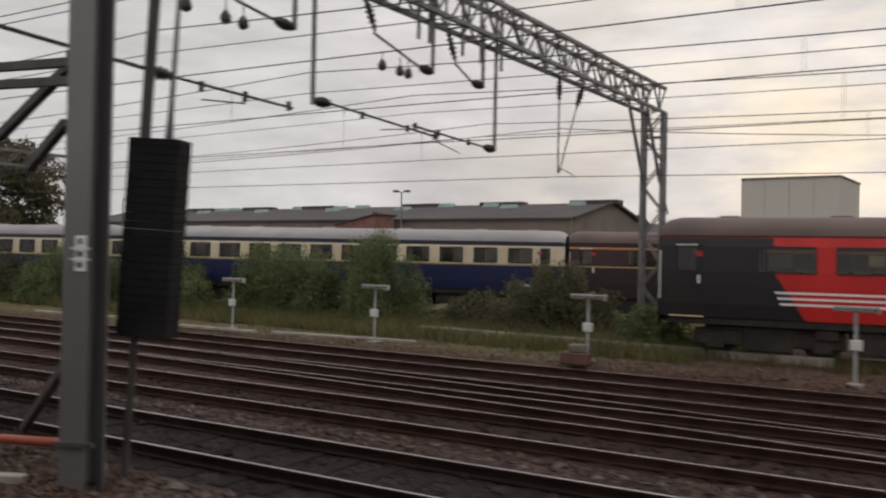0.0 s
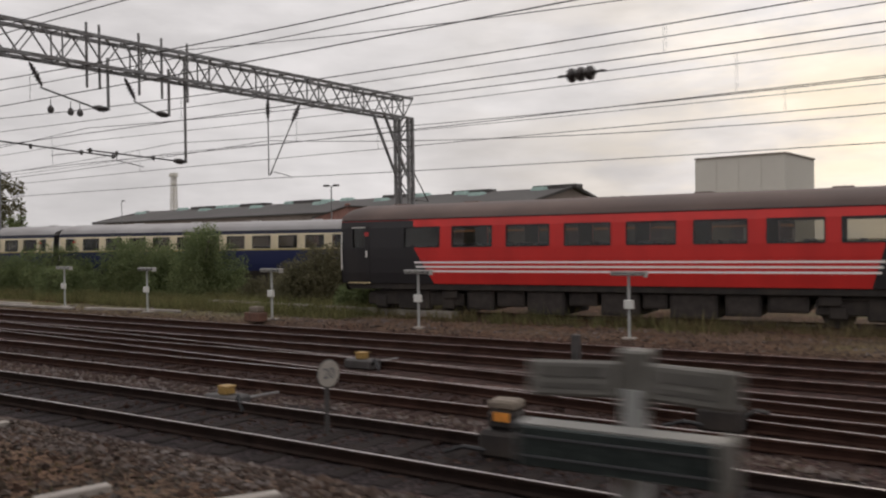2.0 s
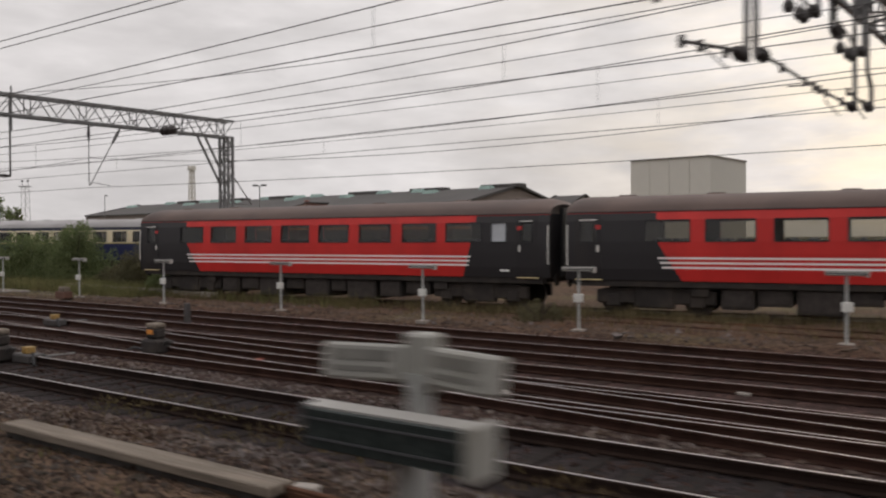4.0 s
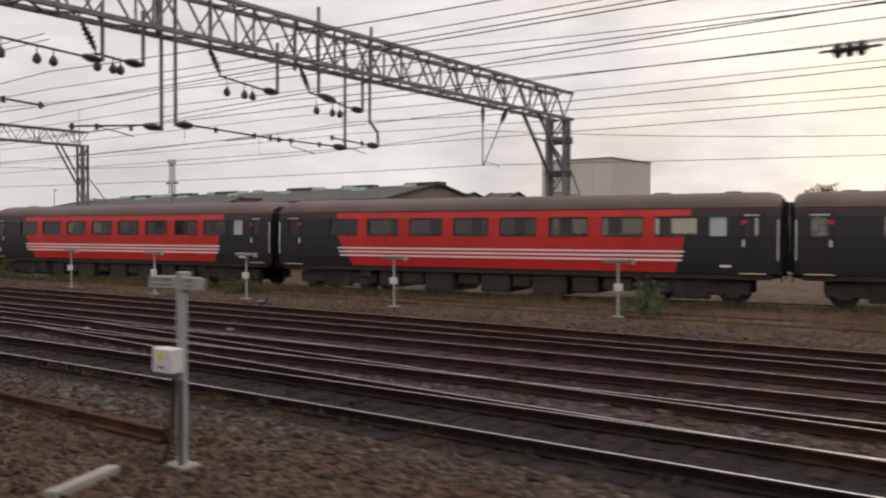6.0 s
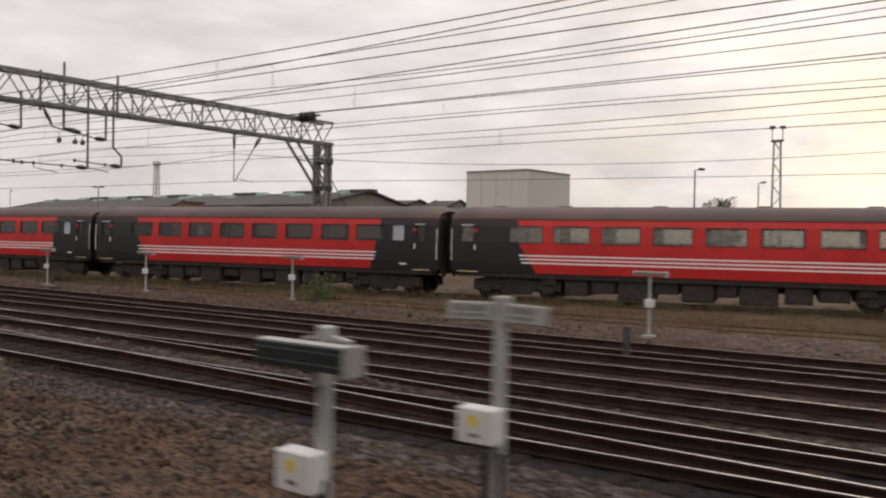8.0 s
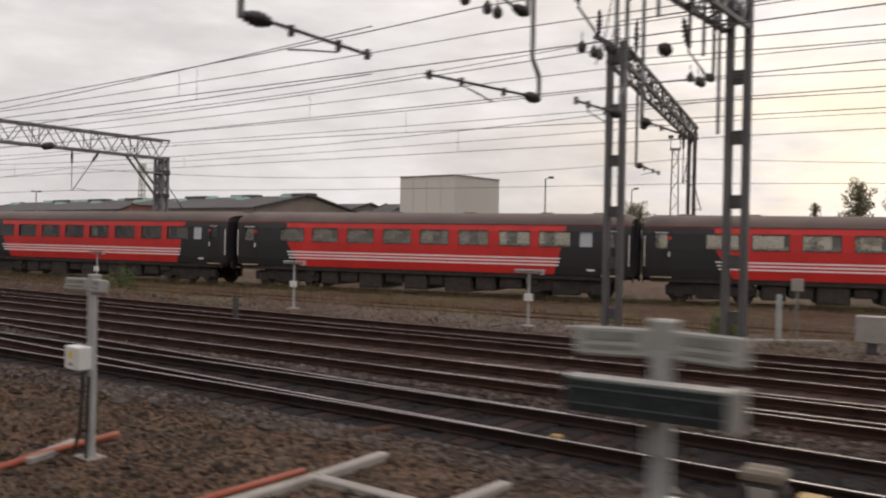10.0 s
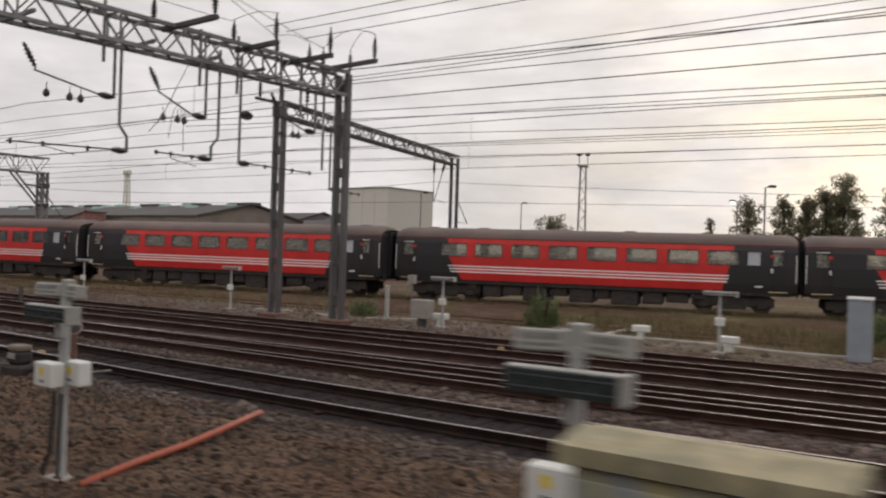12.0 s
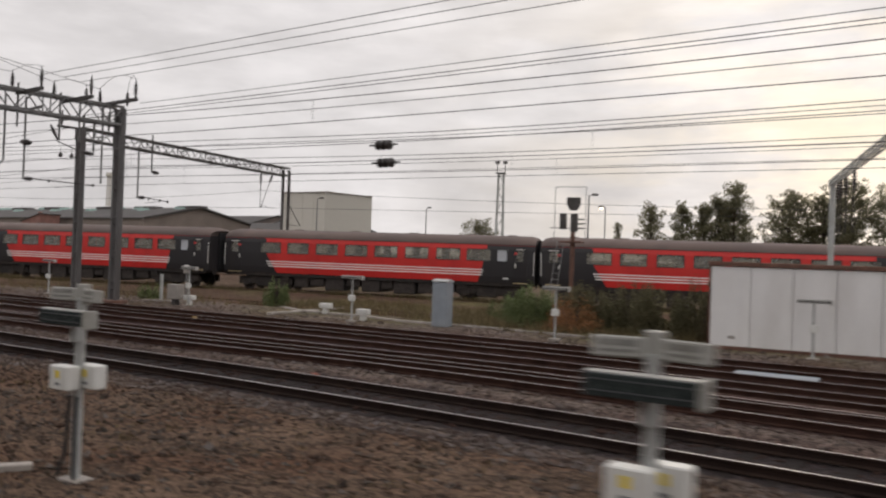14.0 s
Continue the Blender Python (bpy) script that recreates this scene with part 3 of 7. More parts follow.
SIDINGS = {
    "coach_road": [(-30, 19.4), (-14, 21.2), (4.25, 23.7), (24.31, 27.04), (43.78, 31.95), (62.68, 38.76), (81.63, 45.32), (100.4, 52.31), (150, 73)],
    "yard_road": [(14, 23.0), (24, 22.9), (42, 24.1), (50, 24.9), (60, 26.0), (75, 27.9), (83, 29.2), (100, 33.0), (150, 45)],
    "blue_road": [(-120, 15.5), (-62, 20.3), (-42.2, 23.7), (-23.1, 29.6), (-4.4, 37.0), (15, 45), (60, 64)],
}
ALL_LINES = list(TRACKS.values())
NEAR_LINES = [TRACKS[k] for k in ("near", "second", "third", "fourth")]


def bed_share(x, y):
    d = min(abs(y - line_at(p, x)) for p in NEAR_LINES)
    if y > line_at(TRACKS["second"], x) and y < line_at(TRACKS["fourth"], x):
        d = min(d, 1.62)
    return max(0.0, min(1.0, (1.95 - d) / 0.5))


def rail_shape(points, off, x0, x1, z, sh, mats=(0, 1)):
    sec = [(-0.07, -0.155), (0.07, -0.155), (0.07, -0.138), (0.012, -0.118), (0.012, -0.045), (0.036, -0.036), (0.036, -0.010), (0.019, 0.0), (-0.019, 0.0), (-0.036, -0.010), (-0.036, -0.036), (-0.012, -0.045), (-0.012, -0.118), (-0.07, -0.138)]
    n = len(sec)
    xs = np.arange(x0, x1 + 0.01, 2.5)
    base = len(sh.v)
    for x in xs:
        y = line_at(points, x) + off
        sh.v += [(x, y + a, z + b) for a, b in sec]
    for i in range(len(xs) - 1):
        for j in range(n):
            a, b = base + i * n + j, base + i * n + (j + 1) % n
            sh.f.append((a, b, b + n, a + n))
            sh.k.append(mats[1] if j == 7 else mats[0])


def lay_track(points, x0, x1, z, label, spacing=0.65, single=None, top="rail_top", side="rail_side", wood="sleeper"):
    t = thing("railway_track", 0, 0, 0, 0, label, "railway track", "railway tracks", "structure")
    for off in (-HALF, HALF):
        sh = Shape()
        rail_shape(points, off, x0, x1, z, sh)
        fix_normals(sh.ob("rail", [side, top], t))
    bits = Shape()
    one = Shape().cbox(-0.125, 0.125, -1.28, 1.28, -0.15, 0.0, 0.015)
    piece = None
    rng = random.Random(int(points[1][1] * 100))
    x = x0 + 0.3
    while x < x1:
        y = line_at(points, x)
        turn = math.atan2(line_at(points, x + 0.5) - line_at(points, x - 0.5), 1.0) + rng.uniform(-0.02, 0.02)
        m = Matrix.Translation((x + rng.uniform(-0.03, 0.03), y, z - 0.158 - rng.uniform(0, 0.012))) @ Matrix.Rotation(turn, 4, "Z")
        if single and single[0] < x < single[1]:
            if piece is None:
                piece = one.ob("sleeper", wood, t)
                piece.matrix_basis = m
            else:
                o = new("sleeper", piece.data)
                o.parent = t
                o.matrix_basis = m
        else:
            bits.add([m @ Vector(q) for q in one.v], one.f)
        x += spacing
    if bits.v:
        tagged(bits.ob("sleepers", wood, t), kind="stuff")
    return t


def build_ground():
    fx = np.arange(-60, 135, 0.5)
    xs = np.concatenate([[-3000, -1500, -700, -350, -200, -140, -110, -90, -75, -66], fx, [138, 145, 160, 190, 260, 400, 800, 1600, 3000]])
    ys = np.concatenate([[-3000, -1200, -500, -200, -80, -40, -25, -16, -10, -7, -4, -2, -0.5], np.arange(0.5, 32, 0.3), np.arange(32, 60, 1.0), [64, 70, 80, 95, 120, 160, 250, 450, 900, 1700, 3000]])
    verts, bed, grass, shoulder, oil = [], [], [], [], []
    for y in ys:
        for x in xs:
            inside = -60 < x < 135
            b = bed_share(x, y) if (-2 < y < 32 and -150 < x < 170) else 0.0
            n = noise.noise((x * 0.45, y * 0.45, 0.0)) * 0.035 + noise.noise((x * 1.7, y * 1.7, 4.0)) * 0.018
            z = -0.055 - 0.175 * b + n * (1 - 0.7 * b)
            edge = line_at(TRACKS["fourth"], max(-150, min(170, x)))
            far = max(0.0, min(1.0, (y - edge - 1.8) / 2.0))
            z += far * 0.02
            g = 0.0
            if y > edge + 1.5:
                k = noise.noise((x * 0.22, y * 0.3, 9.0)) + 0.25 * noise.noise((x * 1.3, y * 1.3, 2.0))
                west = max(0.0, min(1.0, (-3.0 - x) / 5.0))
                g = max(0.0, min(1.0, (k + west * 1.1 + (0.15 if x > 66 else -0.1)) * 1.6)) * min(1.0, (y - edge - 1.5) / 1.2)
            if y > 60 or y < -10 or not inside:
                g = max(g, 0.6)
            n1 = line_at(TRACKS["near"], max(-150, min(170, x)))
            n2 = line_at(TRACKS["second"], max(-150, min(170, x)))
            ragged = 0.55 * noise.noise((x * 0.5, y * 0.5, 6.0)) + 0.3 * noise.noise((x * 2.1, y * 2.1, 3.0))
            sh = 0.0
            if y < n2:
                sh = max(0.0, min(1.0, (2.55 + ragged - abs(y - n1)) / 0.8)) if y < n1 else 1.0
            elif edge + 1.2 < y < edge + 5.0:
                sh = max(0.0, min(1.0, 0.75 + ragged * 1.6)) * max(0.0, min(1.0, (x - 40) / 14))
            slick = 0.0
            if b > 0.5 and min(abs(y - n1), abs(y - n2)) < 1.8:
                slick = 0.0 if min(abs(y - n1), abs(y - n2)) > 0.9 else max(0.0, min(1.0, 0.6 + 2.2 * noise.noise((x * 0.07, 3.0 if abs(y - n1) < 1 else 8.0, 1.0)))) * 0.9
                if abs(y - n1) < 1.45 + 0.5 * ragged + 0.3 * max(0.0, min(1.0, (15 - abs(x - 57)) / 5)):
                    slick = max(slick, 0.8 + 0.2 * max(0.0, min(1.0, (15 - abs(x - 57)) / 5)))
            verts.append((x, y, z))
            bed.append(b)
            shoulder.append(sh)
            oil.append(slick)
            grass.append(g)
    nx = len(xs)
    faces = [(j * nx + i, j * nx + i + 1, (j + 1) * nx + i + 1, (j + 1) * nx + i) for j in range(len(ys) - 1) for i in range(nx - 1)]
    me = bpy.data.meshes.new("ground")
    me.from_pydata(verts, [], faces)
    for key, vals in (("bed", bed), ("grass", grass), ("shoulder", shoulder), ("oil", oil)):
        a = me.attributes.new(key, "FLOAT", "POINT")
        a.data.foreach_set("value", vals)
    me.materials.append(MT["ground"])
    me.polygons.foreach_set("use_smooth", [True] * len(faces))
    me.update()
    return tagged(new("ground", me), "brown ballast and earth of a railway yard with patches of grass", "ground", kind="structure")


build_ground()
# side of the train that carries the view, closing the place behind it
# added out of view to cut sky light on the near ground
own = Shape()
oy = [(-70, -6.0), (-10, -3.3), (10, -2.3), (30, -1.75), (52, -1.45), (68, -1.35), (90, -1.8), (120, -2.6), (170, -4.0)]
for (xa, ya), (xb, yb) in zip(oy, oy[1:]):
    own.add([(xa, ya, 0.9), (xb, yb, 0.9), (xb, yb, 3.3), (xa, ya, 3.3), (xa, ya - 0.5, 3.75), (xb, yb - 0.5, 3.75), (xa, ya - 2.6, 3.75), (xb, yb - 2.6, 3.75), (xa, ya - 2.7, 0.9), (xb, yb - 2.7, 0.9)],
            [(0, 1, 2, 3), (3, 2, 5, 4), (4, 5, 7, 6), (6, 7, 9, 8), (8, 9, 1, 0)])
tagged(fix_normals(own.ob("train_side", "cab_dark")), "dark grey side of the unseen train that carries the view", "train", kind="structure")


# ---- coaches ----
WIN = [(-6.65, 1.36), (-4.80, 1.42), (-2.87, 1.42), (-0.95, 1.42), (0.95, 1.42), (2.87, 1.42), (4.80, 1.42), (6.62, 1.40)]
SIDE_Y = [(1.10, 1.345), (1.45, 1.385), (1.95, 1.40), (2.31, 1.40), (2.97, 1.365), (3.25, 1.305)]


def side_y(z):
    for (z0, y0), (z1, y1) in zip(SIDE_Y, SIDE_Y[1:]):
        if z <= z1:
            return y0 + (y1 - y0) * (z - z0) / (z1 - z0)
    return SIDE_Y[-1][1]


WIN_SMALL = [(-7.67 + 1.56 * k, 1.06) for k in range(11)]


def build_coach(paint, roof, label, door_paint, windows=WIN):
    c = thing("railway_coach", 0, 0, 0, 0, label, "railway coach", "coaches standing in the sidings")
    END = 9.89
    wins = [(a - w / 2, a + w / 2, "glass") for a, w in windows] + ([(7.70, 8.28, "frosted")] if windows is WIN else []) + [(8.82, 9.24, "glass"), (-9.40, -8.88, "glass")]
    xs = sorted({-END, END} | {round(q, 4) for w in wins for q in w[:2]})
    zs = [q[0] for q in SIDE_Y]
    for s in (-1, 1):
        sh, inner = Shape(), Shape()
        for i in range(len(xs) - 1):
            for j in range(len(zs) - 1):
                a, b, z0, z1 = xs[i], xs[i + 1], zs[j], zs[j + 1]
                hole = z0 == 2.31 and any(abs(w[0] - a) < 1e-3 and abs(w[1] - b) < 1e-3 for w in wins)
                y0, y1 = s * side_y(z0), s * side_y(z1)
                t = s * 0.07
                if hole:
                    o = [(a, y0, z0), (b, y0, z0), (b, y1, z1), (a, y1, z1)]
                    n = [(p, q - t, r) for p, q, r in o]
                    for k in range(4):
                        sh.add([o[k], o[(k + 1) % 4], n[(k + 1) % 4], n[k]], [(0, 1, 2, 3)])
                else:
                    sh.add([(a, y0, z0), (b, y0, z0), (b, y1, z1), (a, y1, z1)], [(0, 1, 2, 3) if s < 0 else (3, 2, 1, 0)])
                    inner.add([(a, y0 - t, z0), (b, y0 - t, z0), (b, y1 - t, z1), (a, y1 - t, z1)], [(3, 2, 1, 0) if s < 0 else (0, 1, 2, 3)])
        sh.ob("side_panel", paint, c)
        inner.ob("inner_lining", "lining", c)
        for a, b, kind in wins:
            y0, y1 = side_y(2.31) - 0.035, side_y(2.97) - 0.035
            w = Shape()
            w.add([(a, s * y0, 2.31), (b, s * y0, 2.31), (b, s * y1, 2.97), (a, s * y1, 2.97)], [(0, 1, 2, 3)])
            pane = w.ob("window", kind, c)
            pane.visible_shadow = kind != "glass"
            fr = Shape()
            e = 0.028
            for p, q in (((a, 2.31), (b, 2.31)), ((b, 2.31), (b, 2.97)), ((b, 2.97), (a, 2.97)), ((a, 2.97), (a, 2.31))):
                fr.bar((p[0], s * (side_y(p[1]) + 0.002), p[1]), (q[0], s * (side_y(q[1]) + 0.002), q[1]), e, e, 0, (0, 1, 0))
            fr.ob("window_seal", "coach_trim", pane)
        # doors at both ends
        for d0, d1, hinge in ((-9.58, -8.70, -1), (8.66, 9.46, 1)):
            w0, w1 = [(w[0], w[1]) for w in wins if w[0] > d0 and w[1] < d1][0]
            dr = Shape()
            e = 0.012
            e0, e1 = w0 - 0.03, w1 + 0.03
            for a, b, z0, z1 in ((d0, e0, 1.16, 2.26), (e0, e1, 1.16, 2.26), (e1, d1, 1.16, 2.26), (d0, e0, 2.26, 3.02), (e1, d1, 2.26, 3.02), (d0, e0, 3.02, 3.16), (e0, e1, 3.02, 3.16), (e1, d1, 3.02, 3.16)):
                zz = [z0] + [z for z in (1.45, 1.95) if z0 < z < z1] + [z1]
                for q0, q1 in zip(zz, zz[1:]):
                    dr.add([(a, s * (side_y(q0) + e), q0), (b, s * (side_y(q0) + e), q0), (b, s * (side_y(q1) + e), q1), (a, s * (side_y(q1) + e), q1),
                            (a, s * (side_y(q0) - 0.02), q0), (b, s * (side_y(q0) - 0.02), q0), (b, s * (side_y(q1) - 0.02), q1), (a, s * (side_y(q1) - 0.02), q1)],
                           [(0, 1, 2, 3), (0, 4, 5, 1), (1, 5, 6, 2), (2, 6, 7, 3), (3, 7, 4, 0)])
            door = fix_normals(dr.ob("door", door_paint, c))
            hx = d1 - 0.12 if hinge < 0 else d0 + 0.12
            h = Shape().cbox(hx - 0.035, hx + 0.035, s * 1.40 - 0.02, s * 1.40 + 0.02, 1.98, 2.20, 0.008)
            h.ob("handle", "handrail", door)
            Shape().cbox(d0, d1, s * 1.36 - 0.05, s * 1.36 + 0.05, 1.085, 1.12, 0.008).ob("step_edge", "step_yellow", c)
            Shape().cbox(w0 - 0.02, w1 + 0.02, s * 1.388 - 0.012, s * 1.388 + 0.012, 2.985, 3.02, 0.004).ob("ventilator_strip", "handrail", door)
            Shape().cbox(hx - 0.09, hx + 0.09, s * 1.385 - 0.008, s * 1.385 + 0.008, 2.70, 2.84, 0.003).ob("notice", "label_red", door)
        for ex in (-END + 0.06, END - 0.06):
            Shape().tube([(ex, s * 1.43, 1.55), (ex, s * 1.44, 2.2), (ex, s * 1.41, 2.85)], 0.022, 6).ob("grab_rail", "handrail", c)
        Shape().cbox(8.05, 8.40, s * 1.385 - 0.01, s * 1.385 + 0.01, 1.30, 1.37, 0.003).ob("number_plate", "white_paint", c)
    # roof with rounded ends
    rf = Shape()
    N = 14
    rings = [(-END, 0.62), (-END + 0.12, 0.86), (-END + 0.45, 1.0), (0, 1.0), (END - 0.45, 1.0), (END - 0.12, 0.86), (END, 0.62)]
    for x, k in rings:
        for j in range(N + 1):
            t = math.pi * j / N
            rf.v.append((x, -1.318 * math.cos(t), 3.24 + 0.56 * k * max(0.0, math.sin(t)) ** 0.82))
    for i in range(len(rings) - 1):
        for j in range(N):
            a = i * (N + 1) + j
            rf.f.append((a, a + N + 1, a + N + 2, a + 1))
            rf.k.append(0)
    rf.f += [tuple(range(N + 1))[::-1], tuple((len(rings) - 1) * (N + 1) + j for j in range(N + 1))]
    rf.k += [0, 0]
    rf.ob("roof", roof, c, smooth=True)
    for x in (-8.2, -5.4, -1.6, 2.2, 5.9, 8.3):
        Shape().cbox(x - 0.28, x + 0.28, -0.16, 0.16, 3.76, 3.84, 0.03).ob("roof_vent", roof, c)
    for s in (-1, 1):
        g = Shape()
        g.box(-END + 0.1, END - 0.1, s * 1.315 - 0.012, s * 1.315 + 0.012, 3.235, 3.26)
        g.ob("rain_gutter", "coach_dark", c)
    for s in (-1, 1):
        e = Shape()
        prof = [(q, z) for z, q in SIDE_Y] + [(-q, z) for z, q in SIDE_Y[::-1]]
        e.prism(prof, 0, s * (END - 0.03), s * END)
        fix_normals(e.ob("end_panel", "coach_dark", c))
        g = Shape().cbox(min(s * END, s * 10.02), max(s * END, s * 10.02), -0.48, 0.48, 1.15, 3.42, 0.05)
        for k in range(4):
            x = s * (END + 0.02 + 0.035 * k)
            g.box(x - 0.012, x + 0.012, -0.53, 0.53, 1.13, 3.46)
        g.ob("gangway", "black_rubber", c)
        for by in (-0.87, 0.87):
            Shape().tube([(s * 9.6, by, 1.04), (s * 9.9, by, 1.04), (s * 9.9, by, 1.04), (s * 9.93, by, 1.04)], [0.10, 0.09, 0.22, 0.22], 12).ob("buffer", "coach_under", c)
    # floor, partitions and seats inside
    Shape().box(-9.7, 9.7, -1.30, 1.30, 1.13, 1.19).ob("floor_panel", "lining", c)
    for x in (-7.42, 7.48):
        Shape().box(x - 0.02, x + 0.02, -1.29, 1.29, 1.19, 3.28).ob("partition", "lining", c)
    seat = Shape().cbox(-0.42, 0.42, -0.52, 0.52, 0.30, 0.46, 0.05).cbox(0.20, 0.40, -0.52, 0.52, 0.46, 1.22, 0.06).cbox(-0.40, -0.20, -0.52, 0.52, 0.46, 1.22, 0.06)
    first = None
    for i in range(8):
        for y in (-0.78, 0.78):
            if first is None:
                first = seat.ob("seat", "seat_cloth", c)
                o = first
            else:
                o = new("seat", first.data)
                o.parent = c
            o.matrix_basis = pose(-6.75 + i * 1.92 - 0.0, y, 1.19)
    # underframe, boxes and bogies
    Shape().cbox(-9.7, 9.7, -1.24, 1.24, 0.94, 1.12, 0.02).ob("underframe", "coach_under", c)
    for x0, x1, z0, y in ((-5.1, -4.15, 0.26, 1.15), (-4.05, -3.1, 0.38, 1.12), (-3.0, -1.75, 0.16, 1.18), (-1.65, -0.75, 0.46, 1.10), (-0.62, 0.55, 0.20, 1.17), (0.62, 1.35, 0.42, 1.12), (1.42, 2.75, 0.17, 1.16), (2.95, 3.9, 0.28, 1.18), (4.05, 5.1, 0.40, 1.12)):
        box = Shape().cbox(x0, x1, -y, y, z0, 0.94, 0.03).ob("equipment_box", "coach_under", c)
        for sy in (-1, 1):
            Shape().cbox(x0 + 0.08, x1 - 0.08, sy * y - 0.012, sy * y + 0.012, z0 + 0.08, 0.86, 0.006).ob("box_cover", "coach_wheel", box)
    for sy in (-1, 1):
        Shape().cbox(-9.6, 9.6, sy * 1.27 - 0.03, sy * 1.27 + 0.03, 0.90, 1.10, 0.01).ob("solebar", "coach_under", c)
        for x in (-5.7, 5.6):
            Shape().cbox(x - 0.28, x + 0.28, sy * 1.18 - 0.05, sy * 1.18 + 0.05, 0.62, 0.93, 0.02).ob("footboard", "coach_under", c)
    for y in (-0.55, 0.0, 0.55):
        Shape().cbox(-5.2, 5.2, y - 0.05, y + 0.05, 0.62, 0.95, 0.01).ob("truss_beam", "coach_under", c)
    Shape().tube([(-5.3, -1.0, 0.86), (5.3, -1.0, 0.86)], 0.05, 6).ob("air_pipe", "coach_under", c)
    for s in (-1, 1):
        b = Shape()
        for y in (-1.0, 1.0):
            b.cbox(s * 7.1 - 1.85, s * 7.1 + 1.85, y - 0.11, y + 0.11, 0.36, 0.80, 0.04)
            b.tube([(s * 7.1 - 1.6, y * 1.1, 0.80), (s * 7.1 + 1.6, y * 1.1, 0.80)], 0.05, 6)
            b.cbox(s * 7.1 - 0.62, s * 7.1 + 0.62, y - 0.15, y + 0.15, 0.22, 0.92, 0.05)
            b.cbox(s * 7.1 - 1.1, s * 7.1 + 1.1, y - 0.06, y + 0.06, 0.62, 0.98, 0.03)
            for ax in (-1.3, 1.3):
                b.cbox(s * 7.1 + ax - 0.22, s * 7.1 + ax + 0.22, y - 0.16, y + 0.16, 0.26, 0.66, 0.04)
                b.tube([(s * 7.1 + ax - 0.3, y, 0.50), (s * 7.1 + ax - 0.3, y, 0.75)], 0.09, 8)
                b.tube([(s * 7.1 + ax + 0.3, y, 0.50), (s * 7.1 + ax + 0.3, y, 0.75)], 0.09, 8)
        b.cbox(s * 7.1 - 0.25, s * 7.1 + 0.25, -1.0, 1.0, 0.50, 0.94, 0.03)
        bogie = b.ob("bogie", "coach_under", c)
        for ax in (-1.3, 1.3):
            for y in (-0.75, 0.75):
                w = Shape().tube([(s * 7.1 + ax, y - 0.065, 0.455), (s * 7.1 + ax, y + 0.065, 0.455)], 0.455, 24)
                w.tube([(s * 7.1 + ax, y - 0.11, 0.455), (s * 7.1 + ax, y + 0.11, 0.455)], 0.12, 12)
                w.ob("wheel", "coach_wheel", bogie)
    return c


RED = "red and charcoal railway coach with three white stripes"
red = build_coach("livery_red", "coach_roof", RED, "coach_dark")
pale_panes = {}
red.matrix_world = pose(4.25, 23.70, 0, 0, 0, 8.8)
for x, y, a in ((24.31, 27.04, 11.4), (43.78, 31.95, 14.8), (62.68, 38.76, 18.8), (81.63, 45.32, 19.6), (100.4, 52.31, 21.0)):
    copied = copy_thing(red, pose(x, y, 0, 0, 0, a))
    # farther coaches get the panes with sky brightness painted in
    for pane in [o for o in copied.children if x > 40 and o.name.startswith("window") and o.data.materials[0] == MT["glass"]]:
        me = pale_panes.get(pane.data.name)
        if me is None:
            me = pale_panes[pane.data.name] = pane.data.copy()
            me.materials[0] = MT["glass_pale"]
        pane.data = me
blue = build_coach("livery_blue", "coach_roof_pale", "cream and dark blue railway coach with a pale roof", "livery_blue", WIN_SMALL)
blue.matrix_world = pose(-23.1, 29.6, 0, 0, 0, 20.5)
copy_thing(blue, pose(-42.3, 23.9, 0, 0, 0, 13.0))
copy_thing(blue, pose(-62.1, 20.4, 0, 0, 0, 8.0))
maroon = build_coach("livery_maroon", "coach_roof", "dull maroon railway coach with an orange line along its edge", "livery_maroon")
maroon.matrix_world = pose(-4.6, 36.9, 0, 0, 0, 22.0)


# ---- overhead line gantries ----
def insulator(sh, a, b, r=0.075, sheds=6, mat=0):
    """Porcelain insulator with sheds between two points."""
    a, b = Vector(a), Vector(b)
    pts, rs = [a], [0.025]
    for i in range(sheds):
        for t, q in ((0.15, 0.62), (0.5, 1.25), (0.8, 0.66)):
            f = (i + t) / sheds
            pts.append(a.lerp(b, 0.06 + 0.88 * f))
            rs.append(r * q * (0.55 + 0.45 * math.sin(math.pi * f)))
    pts.append(b)
    rs.append(0.025)
    sh.tube(pts, rs, 8, mat)


